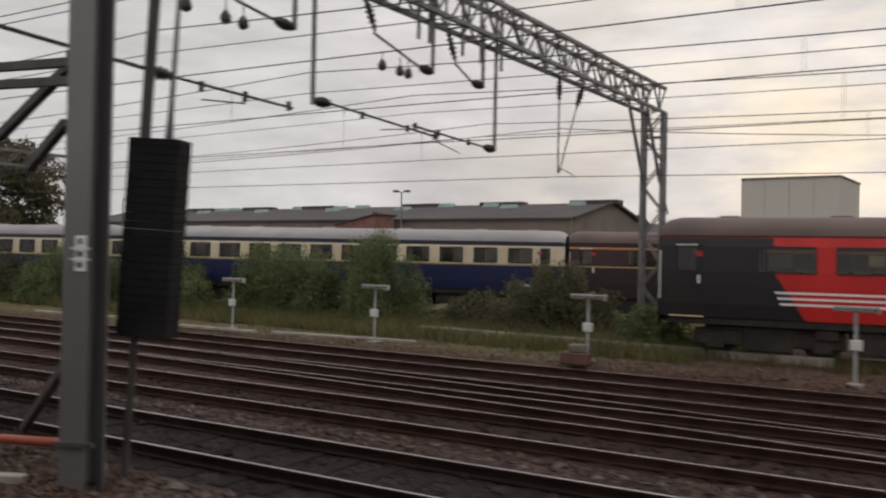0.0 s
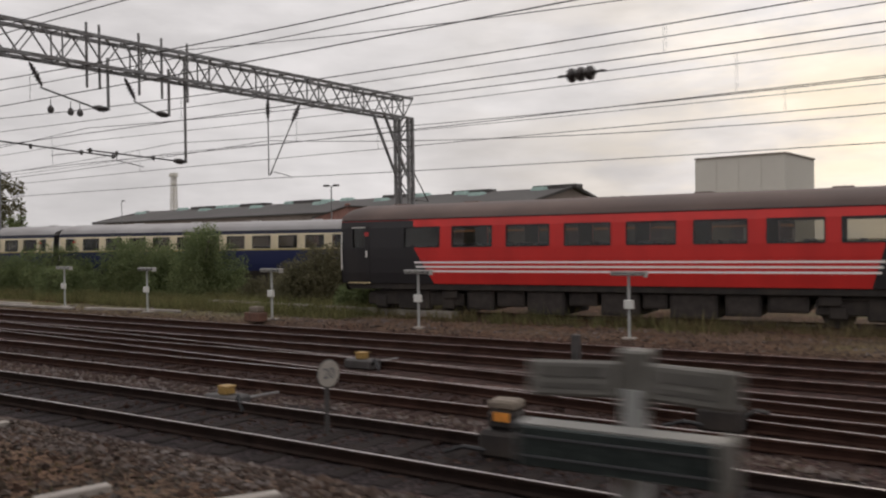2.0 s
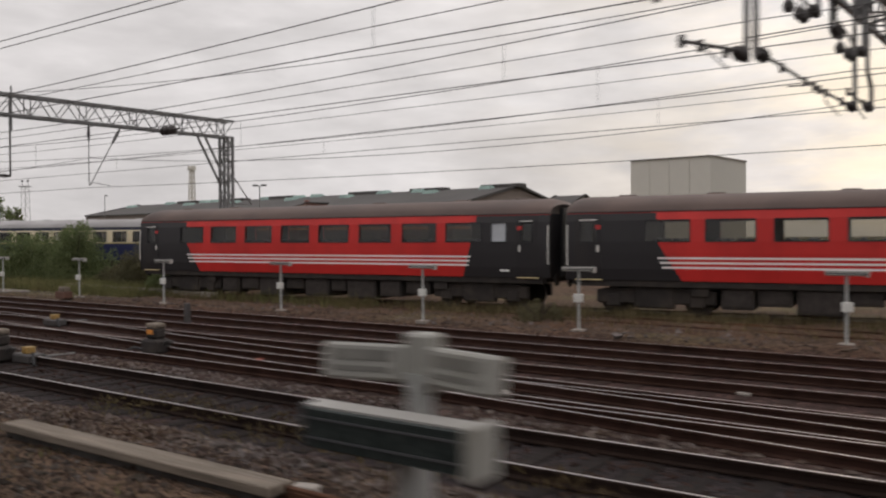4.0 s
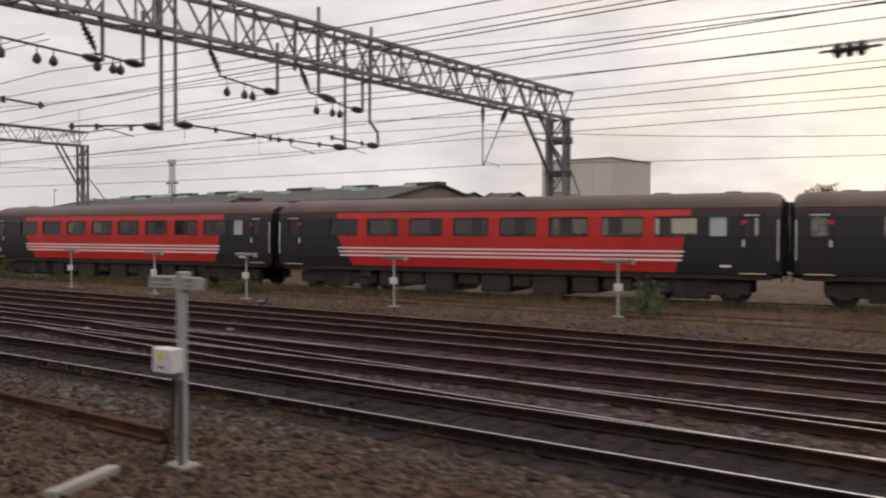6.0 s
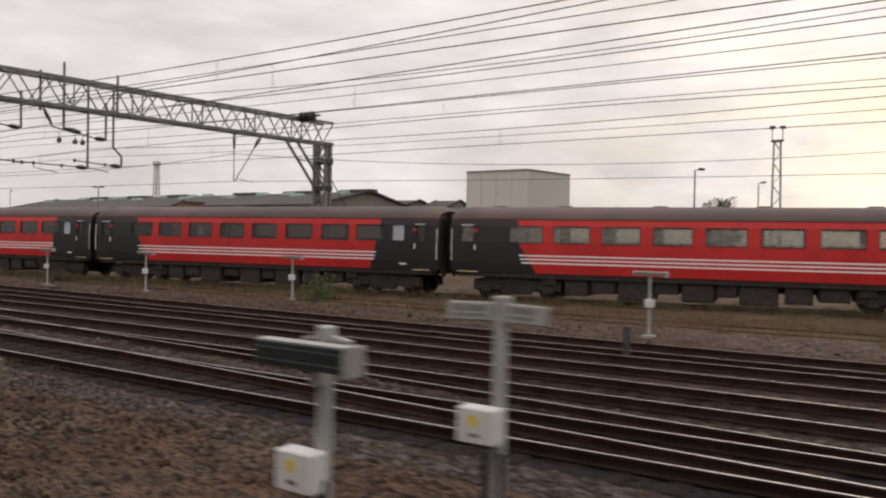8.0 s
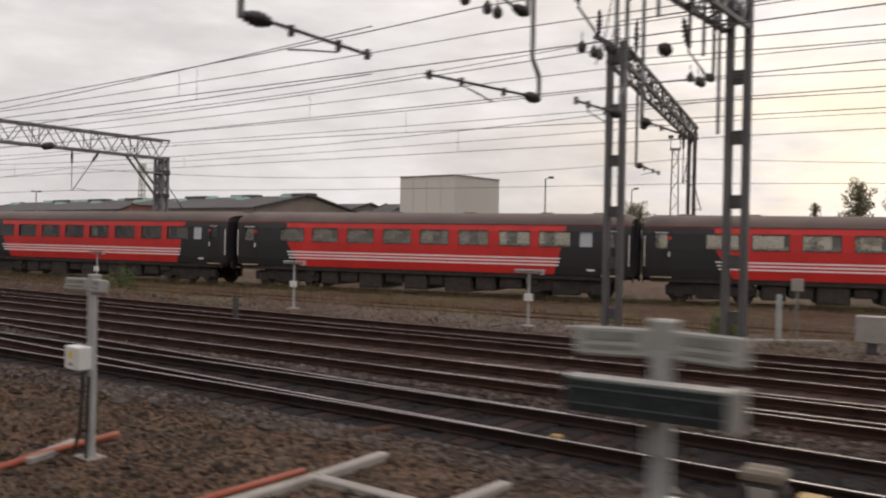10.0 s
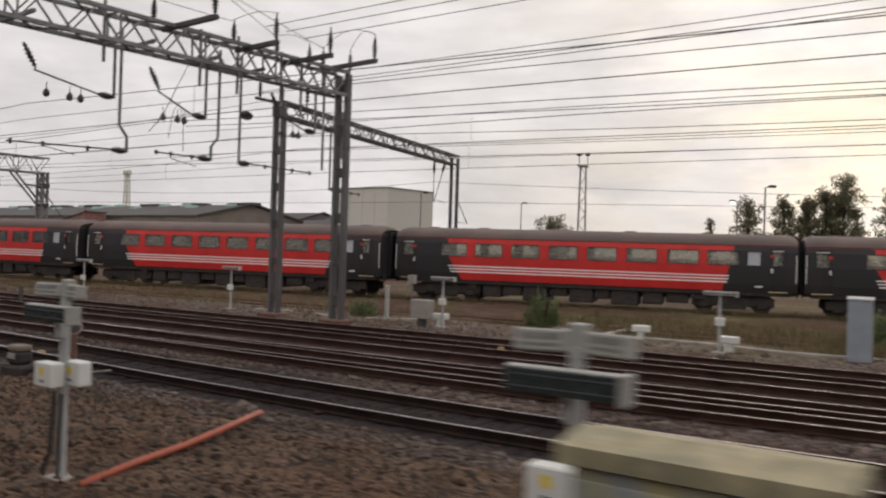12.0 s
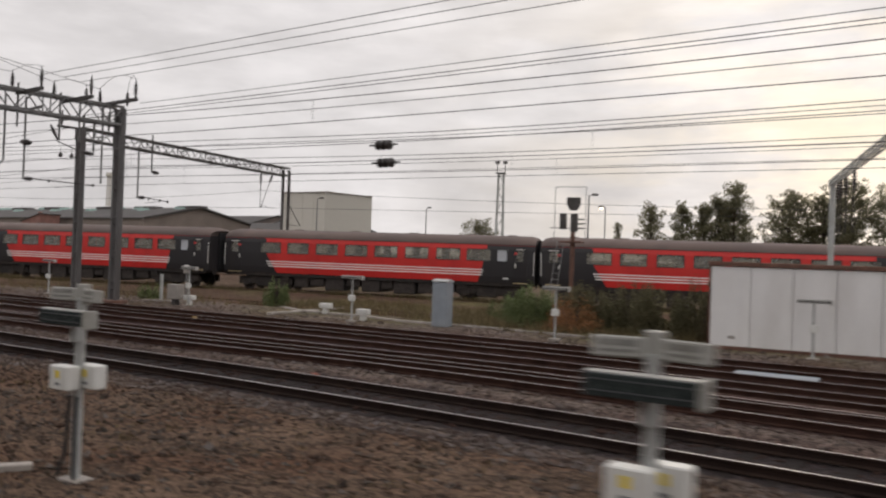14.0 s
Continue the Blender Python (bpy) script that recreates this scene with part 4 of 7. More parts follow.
def lattice(g, name, a, b, wide, high, chord=0.10, lace=0.05, bay=0.9, mat="steel_grey", along="y"):
    """A four-chord lattice girder from a to b (its middle line), with zigzag lacing on all four faces."""
    a, b = Vector(a), Vector(b)
    d = (b - a).normalized()
    side = Vector((0, 0, 1)).cross(d) if abs(d.z) < 0.9 else Vector((1, 0, 0)) - d * d.x
    side.normalize()
    up = d.cross(side).normalized()
    if abs(d.z) < 0.9 and up.z < 0:
        up = -up
    L = (b - a).length
    corner = {(i, j): side * (i * wide / 2) + up * (j * high / 2) for i in (-1, 1) for j in (-1, 1)}
    for q in corner.values():
        Shape().bar(a + q, b + q, chord, chord, 0, up).ob(name + "_chord", mat, g)
    n = max(2, round(L / bay))

    def lace_bar(s0, s1):
        v = s1 - s0
        z = v.normalized()
        x = z.cross(up)
        if x.length < 1e-3:
            x = z.cross(d)
        x.normalize()
        y = z.cross(x)
        o = new(name + "_lacing_bar", unit_bar(mat))
        o.parent = g
        r = Matrix((x, y, z)).transposed().to_4x4()
        o.matrix_basis = Matrix.Translation((s0 + s1) / 2) @ r @ Matrix.Diagonal((lace, lace * 0.5, v.length, 1))
    for p, q in (((-1, -1), (-1, 1)), ((1, -1), (1, 1)), ((-1, 1), (1, 1)), ((-1, -1), (1, -1))):
        for i in range(n):
            c0, c1 = (p, q) if i % 2 == 0 else (q, p)
            lace_bar(a + d * (L * i / n) + corner[c0], a + d * (L * (i + 1) / n) + corner[c1])
            if i % 4 == 0:
                lace_bar(a + d * (L * i / n) + corner[p], a + d * (L * i / n) + corner[q])


UNIT = {}


def unit_bar(mat):
    if mat not in UNIT:
        o = Shape().box(-0.5, 0.5, -0.5, 0.5, -0.5, 0.5).ob("unit_bar", mat)
        UNIT[mat] = o.data
        bpy.data.objects.remove(o)
    return UNIT[mat]


def drop_tube(g, x, y, ztop, zbot, crank=0.0, w=0.09):
    sh = Shape()
    if crank:
        sh.tube([(x, y, ztop), (x, y, zbot + 0.75), (x, y + crank, zbot + 0.45), (x, y + crank, zbot)], w / 2, 8)
    else:
        sh.tube([(x, y, ztop), (x, y, zbot)], w / 2, 8)
    sh.ob("drop_tube", "steel_grey", g)
    return y + crank


def registration(g, x, y, z, reach, slope=0.12):
    """Insulator, tube and steady arm that reach sideways from a drop tube's foot."""
    s = 1 if reach > 0 else -1
    ins = Shape()
    insulator(ins, (x, y, z), (x, y + s * 0.5, z + 0.02), 0.085, 5)
    ins.ob("insulator", "porcelain", g)
    arm = Shape().tube([(x, y + s * 0.5, z + 0.02), (x, y + reach, z + slope)], 0.024, 6)
    e = y + reach * 0.72
    arm.tube([(x, e, z + slope * 0.7), (x, e, z - 0.12), (x, e - s * 0.55, z - 0.20), (x, e - s * 0.9, z - 0.26)], 0.013, 5)
    for k in (0.35, 0.72, 0.97):
        arm.box(x - 0.03, x + 0.03, y + reach * k - 0.03, y + reach * k + 0.03, z + slope * k - 0.07, z + slope * k + 0.07)
    arm.ob("registration_arm", "steel_dark", g)


def hanger(g, x, y, ztop, zbot, reach, drops=(0.25, 0.5, 0.62)):
    """Sloping insulator, level arm with pulleys under the girder that carries the upper wire."""
    s = 1 if reach > 0 else -1
    for a, b in (((x, y, ztop), (x, y + s * 0.35, ztop - 0.62)), ((x, y + reach, zbot), (x, y + reach - s * 0.5, zbot + 0.03))):
        ins = Shape()
        insulator(ins, a, b, 0.085, 6)
        ins.ob("insulator", "porcelain", g)
    arm = Shape().tube([(x, y + s * 0.3, ztop - 0.66), (x, y + reach - s * 0.5, zbot + 0.03)], 0.026, 6)
    for k in drops:
        q = y + reach * k
        arm.tube([(x, q, zbot + 0.1), (x, q, zbot - 0.12)], 0.012, 5)
        arm.tube([(x, q, zbot - 0.07 - 0.23 * f) for f in (0, 0.15, 0.4, 0.7, 0.9, 1)], [0.025, 0.05, 0.085, 0.09, 0.065, 0.02], 10)
    arm.ob("pulley_arm", "steel_dark", g)
    Shape().tube([(x, y + reach, zbot - 0.02), (x, y + reach, ztop + 0.5)], 0.045, 8).ob("drop_tube", "steel_grey", g)


def vee(g, x, y0, y1, ztop, zbot):
    """Two insulators under the girder whose rods meet at a steady arm."""
    m = Vector((x, y1, ztop)).lerp(Vector((x, y0 + 0.05, zbot)), 0.27)
    for a, b in (((x, y0, ztop), (x, y0, ztop - 0.75)), ((x, y1, ztop), m)):
        ins = Shape()
        insulator(ins, a, b, 0.085, 6)
        ins.ob("insulator", "porcelain", g)
    rod = Shape()
    rod.tube([(x, y0, ztop - 0.75), (x, y0, zbot)], 0.022, 6)
    rod.tube([m, (x, y0 + 0.05, zbot)], 0.022, 6)
    rod.tube([(x, y0, zbot), (x, y0 + 0.2, zbot + 0.14), (x, y0 + 0.9, zbot + 0.05), (x, y0 + 1.1, zbot - 0.03)], 0.014, 5)
    rod.ob("vee_rod", "steel_dark", g)


def back_stay(g, x, y, z):
    Shape().tube([(x, y, z), (x, y + 1.3, z - 1.6), (x, y + 0.1, z - 1.55)], 0.035, 5).ob("back_stay", "steel_dark", g)


# first gantry, with the near mast and its balance weights
ga = thing("overhead_line_gantry", -7.9, 4.6, -0.1, 0, "grey steel lattice gantry over the tracks carrying overhead wires", "gantry", "overhead line gantries")


def local(ob):
    """Parts are drawn in world places: shift them under their thing."""
    inv = ob.matrix_world.inverted()
    for o in ob.children:
        o.matrix_parent_inverse = inv
    return ob


lattice(ga, "girder", (-7.9, 4.6, 8.15), (-7.9, 27.7, 8.25), 0.62, 0.86, 0.10, 0.055, 0.62)
lattice(ga, "leg", (-7.9, 27.45, -0.1), (-7.9, 27.45, 7.8), 0.72, 0.28, 0.12, 0.05, 0.9)
for x in (-8.2, -7.6):
    Shape().bar((x, 27.3, 5.3), (x, 25.9, 7.75), 0.09).ob("knee_brace", "steel_grey", ga)
back_stay(ga, -7.9, 27.8, 5.9)
for y, z in ((9.9, 5.25), (16.35, 5.15)):
    drop_tube(ga, -7.9, y, 8.6, z)
registration(ga, -7.9, 9.9, 5.32, 4.0, -0.15)
arm = Shape().tube([(-7.9, 3.6, 5.34), (-7.9, 6.35, 5.20)], 0.03, 6)
arm.tube([(-7.9, 6.9, 5.17), (-7.9, 9.4, 5.10)], 0.024, 6)
arm.tube([(-7.9, 8.3, 5.12), (-7.9, 8.3, 5.0), (-7.9, 7.4, 4.92)], 0.013, 5)
for y in (5.2, 7.4, 8.3, 9.3):
    arm.box(-7.93, -7.87, y - 0.03, y + 0.03, 5.04, 5.2)
arm.ob("registration_arm", "steel_dark", ga)
ins = Shape()
insulator(ins, (-7.9, 6.35, 5.20), (-7.9, 6.9, 5.17), 0.085, 5)
ins.ob("insulator", "porcelain", ga)
registration(ga, -7.9, 16.35, 5.18, -3.4, 0.12)
hanger(ga, -7.9, 11.3, 7.6, 6.55, 2.35)
hanger(ga, -7.9, 6.3, 7.5, 6.5, 3.1)
hanger(ga, -7.9, 14.2, 7.6, 6.62, 1.55, ())
for y in (12.9, 13.3, 14.6, 15.4, 16.35):
    Shape().tube([(-7.75, y, 7.1), (-7.75, y, 9.0)], 0.04, 8).ob("upright", "steel_grey", ga)
vee(ga, -7.9, 19.85, 21.4, 7.70, 4.95)
local(ga)

# near mast of the first gantry
mast = thing("overhead_line_mast", -5.97, 4.28, -0.1, 0, "grey steel mast with a white number plaque beside the track", "mast")
for y in (-0.1175, 0.1175):
    Shape().cbox(-0.24, 0.24, y - 0.0125, y + 0.0125, -0.3, 8.4, 0.006).ob("flange", "mast_grey", mast)
Shape().cbox(-0.013, 0.013, -0.104, 0.104, -0.3, 8.4, 0.002).ob("web", "mast_grey", mast)
pl = Shape().cbox(0.02, 0.22, -0.155, -0.135, 2.42, 2.81, 0.004).ob("plaque", "white_paint", mast)
for k, (w, z) in enumerate(((0.07, 2.745), (0.12, 2.61), (0.11, 2.49))):
    Shape().box(0.12 - w / 2, 0.12 + w / 2, -0.160, -0.156, z - 0.03, z + 0.03).ob("print_bar", "print_grey", pl)
for z in (2.55, 2.67):
    Shape().bar((-0.05, -0.15, z), (0.29, -0.15, z), 0.02).ob("plaque_strap", "handrail", mast)
Shape().bar((-0.28, -0.16, 0.50), (0.45, -0.16, 0.58), 0.05).ob("clamp", "steel_dark", mast)
for a, b in (((-0.1, 0, 4.76), (-2.3, 0, 4.92)), ((-0.1, 0, 4.55), (-2.3, 0, 4.70)), ((-0.3, 0.02, 4.82), (-1.95, 0.02, 4.02)), ((-0.45, 0, 4.10), (-1.2, 0, 3.62)), ((-0.1, 0, 1.6), (-2.6, 0.8, 0.2))):
    Shape().bar(a, b, 0.10).ob("bracket_arm", "steel_dark", mast)
wt = thing("balance_weight_stack", -5.62, 4.86, 1.58, 0, "dark stack of iron tensioning weights hung beside a mast", "balance weight")
for k in range(24):
    Shape().cbox(-0.31, 0.31, -0.15, 0.15, k * 0.094, k * 0.094 + 0.0915, 0.005).ob("weight", "weight_iron", wt)
Shape().tube([(-0.2, 0, 2.24), (-0.2, 0, 6.8)], 0.065, 8).ob("guide_tube", "steel_dark", wt)
Shape().tube([(0.10, 0, 2.24), (0.10, 0, 2.6), (0.105, 0, 6.8)], [0.05, 0.03, 0.012], 6).ob("tension_rod", "wire", wt)
Shape().tube([(-0.18, 0.05, -1.7), (-0.18, 0.05, 0.0)], 0.045, 8).ob("guide_foot", "steel_dark", wt)
wt.matrix_world = pose(-5.66, 4.86, 1.58, 0, 3, 24)

# second gantry
gb = thing("overhead_line_gantry", 24.8, 30.4, -0.1, 0, "grey steel lattice gantry on a laced leg carrying overhead wires", "gantry", "overhead line gantries")
lattice(gb, "girder", (24.8, -9.0, 7.65), (24.8, 30.55, 7.62), 0.72, 1.06, 0.11, 0.062, 0.72)
lattice(gb, "leg", (24.55, 30.42, -0.1), (24.55, 30.42, 7.2), 0.80, 0.30, 0.15, 0.07, 1.0)
lattice(gb, "far_leg", (24.8, -9.0, -0.1), (24.8, -9.0, 7.2), 0.36, 0.8, 0.13, 0.06, 1.0)
for x in (24.25, 24.95):
    Shape().bar((x, 30.2, 4.9), (x, 28.2, 7.15), 0.10).ob("knee_brace", "steel_grey", gb)
    Shape().bar((x, 30.2, 6.2), (x, 29.0, 6.25), 0.06).ob("knee_tie", "steel_grey", gb)
Shape().cbox(24.02, 25.08, 30.2, 30.66, 4.75, 5.0, 0.02).ob("leg_plate", "steel_dark", gb)
Shape().cbox(24.1, 25.12, 30.2, 30.66, 6.1, 6.38, 0.02).ob("leg_plate", "steel_dark", gb)
back_stay(gb, 24.8, 30.6, 5.6)
for y, z, c in ((11.57, 4.80, 0), (11.95, 4.95, 0), (17.66, 4.86, 0), (18.72, 5.03, 0.36)):
    drop_tube(gb, 24.8, y, 8.2, z, c)
registration(gb, 24.8, 11.57, 4.86, -2.25, -0.18)
registration(gb, 24.8, 11.95, 4.99, 3.3, -0.08)
registration(gb, 24.8, 17.66, 4.89, -2.9, 0.04)
registration(gb, 24.8, 19.08, 5.05, -2.0, 0.1)
registration(gb, 24.8, 5.81, 5.17, 3.0, -0.12)
drop_tube(gb, 24.8, 5.81, 8.2, 5.12)
hanger(gb, 24.8, 12.9, 7.0, 6.15, 2.2)
hanger(gb, 24.8, 15.9, 7.0, 6.05, 2.5)
hanger(gb, 24.8, 7.2, 7.0, 6.2, 2.9)
hanger(gb, 24.8, 9.6, 7.0, 6.25, 1.5)
for y, z0, z1 in ((11.6, 7.0, 8.6), (13.1, 6.9, 8.75), (16.8, 6.3, 8.85), (19.0, 7.0, 8.7), (15.9, 6.9, 8.4), (9.2, 7.0, 8.7)):
    Shape().tube([(24.6, y, z0), (24.6, y, z1)], 0.05, 8).ob("upright", "steel_grey", gb)
ins = Shape()
insulator(ins, (24.6, 16.8, 6.35), (24.6, 17.5, 6.25), 0.10, 5)
ins.ob("insulator", "porcelain", gb)
vee(gb, 24.8, 24.65, 26.2, 7.05, 4.85)
local(gb)

# third gantry and the portal that stands against it
gc = thing("overhead_line_gantry", 61.6, 21.8, -0.1, 0, "steel lattice gantry crowned with porcelain insulators", "gantry", "overhead line gantries")
lattice(gc, "girder", (61.6, -9.0, 8.05), (61.6, 21.6, 8.28), 0.62, 0.80, 0.11, 0.065, 0.68)
lattice(gc, "far_leg", (61.6, -9.0, -0.1), (61.6, -9.0, 7.7), 0.36, 0.7, 0.13, 0.06, 1.0)
for x in (61.45, 61.89):
    Shape().cbox(x - 0.08, x + 0.08, 21.46, 21.70, -0.1, 8.62, 0.012).ob("leg", "mast_dark", gc)
for z in (0.5, 1.9, 3.4, 5.0, 6.5, 8.0):
    Shape().box(61.45, 61.89, 21.49, 21.67, z, z + 0.34).ob("batten_plate", "steel_dark", gc)
Shape().cbox(61.1, 62.2, 21.2, 22.0, -0.25, 0.02, 0.04).ob("footing", "rust_trim", gc)
for x, y, z, c in ((60.4, 13.75, 5.08, 0.25), (60.8, 16.9, 5.10, -0.25), (60.8, 17.75, 5.14, 0.0), (60.4, 7.05, 5.05, 0.0), (61.4, 20.9, 5.2, 0.0)):
    drop_tube(gc, x, y, 8.6, z, c)
registration(gc, 60.4, 14.0, 5.10, -3.4, -0.1)
registration(gc, 60.4, 7.05, 5.08, 2.3, -0.04)
registration(gc, 60.8, 16.65, 5.14, -2.0, 0.02)
registration(gc, 60.8, 17.7, 5.15, 3.3, -0.02)
hanger(gc, 60.4, 10.95, 7.6, 6.58, 2.6)
hanger(gc, 60.8, 14.4, 7.6, 6.40, 2.0)
hanger(gc, 61.4, 18.5, 7.5, 6.45, 2.0)
for x in (60.4, 60.8):
    Shape().bar((x - 0.3, 7.0 if x < 60.5 else 16.0, 8.05), (x - 0.3, 14.2 if x < 60.5 else 18.2, 8.12), 0.10).ob("outrigger_rail", "steel_grey", gc)
    for y in ((7.1, 10.6, 14.0) if x < 60.5 else (16.2, 18.0)):
        Shape().bar((x - 0.3, y, 8.1), (61.6, y, 8.15), 0.09).ob("outrigger", "steel_grey", gc)
ins = Shape()
insulator(ins, (61.4, 17.25, 6.6), (61.4, 17.75, 6.6), 0.12, 5)
ins.ob("insulator", "porcelain", gc)
for y, z0, z1 in ((12.6, 7.3, 8.95), (15.7, 7.2, 8.9), (17.1, 7.2, 9.0), (18.9, 6.9, 8.9), (19.8, 6.9, 8.9)):
    Shape().tube([(61.4, y, z0), (61.4, y, z1)], 0.045, 8).ob("upright", "steel_grey", gc)
# bracket arms along the line, each with standing insulators, and the jumpers between them
for y, z, reach in ((14.45, 8.66, 2.0), (17.1, 8.62, 1.5), (19.0, 8.58, 1.9), (21.0, 8.80, 2.0)):
    Shape().bar((61.3, y, z - 0.05), (61.6 + reach, y + 0.1, z + 0.02), 0.12, 0.14).ob("outrigger", "steel_dark", gc)
    ins = Shape()
    insulator(ins, (61.5 + reach, y + 0.1, z + 0.08), (61.5 + reach, y + 0.1, z + 0.80), 0.085, 7)
    ins.tube([(61.5 + reach, y + 0.1, z + 0.76), (61.5 + reach, y + 0.1, z + 0.92)], 0.02, 6)
    ins.ob("insulator", "porcelain", gc)
for y, z in ((13.95, 8.66), (16.75, 8.66), (18.5, 8.55), (19.95, 8.62), (20.6, 8.62), (21.95, 8.80)):
    ins = Shape()
    insulator(ins, (61.6, y, z), (61.6, y, z + 0.66), 0.085, 7)
    ins.tube([(61.6, y, z + 0.62), (61.6, y, z + 0.78)], 0.02, 6)
    ins.ob("insulator", "porcelain", gc)
jump = Shape()
for p, q, lift in (((61.6, 20.6, 9.4), (63.5, 21.1, 9.7), 0.35), ((61.6, 21.95, 9.6), (63.5, 21.1, 9.72), 0.35), ((61.6, 18.5, 9.3), (61.6, 19.95, 9.4), 0.15), ((61.6, 16.75, 9.4), (63.1, 17.2, 9.5), 0.14), ((61.6, 13.95, 9.4), (63.5, 14.55, 9.55), 0.04)):
    p, q = Vector(p), Vector(q)
    jump.tube([p.lerp(q, t) + Vector((0, 0, lift * math.sin(math.pi * t))) for t in np.linspace(0, 1, 9)], 0.010, 5)
for p, q in (((63.5, 14.55, 9.5), (61.6, 18.5, 9.25)), ((63.5, 14.55, 9.5), (61.6, 20.6, 9.35)), ((61.6, 11.9, 9.3), (61.6, 16.75, 9.35))):
    jump.tube([p, q], 0.012, 5)
jump.tube([(61.6, 13.9, 5.6), (61.5, 14.4, 6.1), (61.4, 14.9, 7.0), (61.5, 15.3, 7.9)], 0.013, 5)
jump.tube([(61.5, 14.6, 5.5), (61.5, 14.75, 6.3), (61.5, 14.95, 6.6), (61.5, 15.1, 6.0), (61.5, 15.12, 5.2)], 0.011, 5)
jump.ob("jumper_cable", "wire", gc)
local(gc)

gd = thing("overhead_line_portal", 58.3, 21.7, -0.1, 0, "slim steel portal with a laced beam over the yard road", "gantry", "overhead line gantries")
for x in (58.11, 58.51):
    Shape().cbox(x - 0.07, x + 0.07, 21.60, 21.82, -0.1, 7.95, 0.01).ob("leg", "mast_dark", gd)
for z in (0.4, 1.8, 3.2, 4.6, 6.0, 7.4):
    Shape().box(58.11, 58.51, 21.63, 21.79, z, z + 0.3).ob("batten_plate", "steel_dark", gd)
Shape().cbox(57.8, 58.8, 21.3, 22.1, -0.25, 0.02, 0.04).ob("footing", "rust_trim", gd)
lattice(gd, "beam", (58.3, 21.6, 7.72), (54.05, 39.1, 7.75), 0.42, 0.52, 0.09, 0.04, 0.6, "steel_dark")
for k in (-0.22, 0.22):
    Shape().bar((54.05 + k * 0.25, 39.0 + k, -0.1), (54.05 + k * 0.25, 39.0 + k, 7.9), 0.14).ob("leg", "steel_dark", gd)
vee(gd, 54.7, 36.2, 37.2, 7.45, 5.2)
drop_tube(gd, 57.2, 25.6, 7.7, 4.95)
registration(gd, 57.2, 25.6, 5.0, 1.9, -0.1)
drop_tube(gd, 56.9, 26.6, 8.4, 6.4)
ins = Shape()
insulator(ins, (56.9, 26.6, 6.45), (56.85, 27.1, 6.4), 0.09, 5)
ins.ob("insulator", "porcelain", gd)
Shape().bar((58.2, 20.6, 7.95), (57.9, 23.6, 8.0), 0.10).ob("outrigger", "steel_dark", gd)
back_stay(gd, 54.0, 39.2, 5.8)
for y in (20.8, 21.9, 23.2):
    ins = Shape()
    insulator(ins, (58.2, y, 8.0), (58.2, y, 8.98 if y > 23 else 8.7), 0.08, 6)
    ins.ob("insulator", "porcelain", gd)
local(gd)

# gantries beyond the ends of the view
ge = thing("overhead_line_gantry", 88.3, 37.7, -0.1, 0, "distant galvanised gantry post and beam over the yard", "gantry", "overhead line gantries")
Shape().bar((88.3, 37.7, -0.1), (88.3, 37.7, 6.2), 0.20).ob("leg", "post_grey", ge)
lattice(ge, "beam", (88.2, 37.9, 6.15), (93.4, 21.5, 6.3), 0.18, 0.20, 0.05, 0.03, 0.5, "post_grey")
Shape().bar((93.4, 21.5, -0.1), (93.4, 21.5, 6.3), 0.20).ob("leg", "post_grey", ge)
for k in (0.12, 0.17, 0.25, 0.36):
    ins = Shape()
    q = Vector((88.2, 37.9, 6.0)).lerp(Vector((93.4, 21.5, 6.15)), k)
    insulator(ins, q, q - Vector((0, 0, 0.8)), 0.09, 6)
    ins.tube([q - Vector((0, 0, 0.8)), q - Vector((0, 0, 2.2))], 0.02, 5)
    ins.ob("insulator", "porcelain", ge)
local(ge)
gz = thing("overhead_line_gantry", -37.5, 24.0, -0.1, 0, "distant steel gantry leg and beam over the tracks", "gantry", "overhead line gantries")
Shape().bar((-37.5, 24.0, -0.1), (-37.5, 24.0, 7.0), 0.3).ob("leg", "steel_grey", gz)
lattice(gz, "girder", (-37.5, -4.0, 6.9), (-37.5, 24.1, 6.9), 0.5, 0.7, 0.09, 0.045, 0.8)
Shape().bar((-37.5, -4.0, -0.1), (-37.5, -4.0, 7.0), 0.3).ob("leg", "steel_grey", gz)
local(gz)


# ---- overhead wires ----
def wire_run(pts, r=0.011, sag=0.0, n=14):
    sh = Shape()
    path = []
    for a, b in zip(pts, pts[1:]):
        a, b = Vector(a), Vector(b)
        for i in range(n):
            t = i / n
            p = a.lerp(b, t)
            p.z -= sag * 4 * t * (1 - t)
            path.append(p)
    path.append(Vector(pts[-1]))
    sh.tube(path, r, 4, 0, False)
    return sh


SUPPORT_X = [-135, -100, -70, -37.5, -7.9, 24.8, 61.6, 112, 160]


def spans(a, b, c):
    """Heights in the middle of each span, from those of the three spans in view."""
    return [a, a, a, a, a, b, c, c]


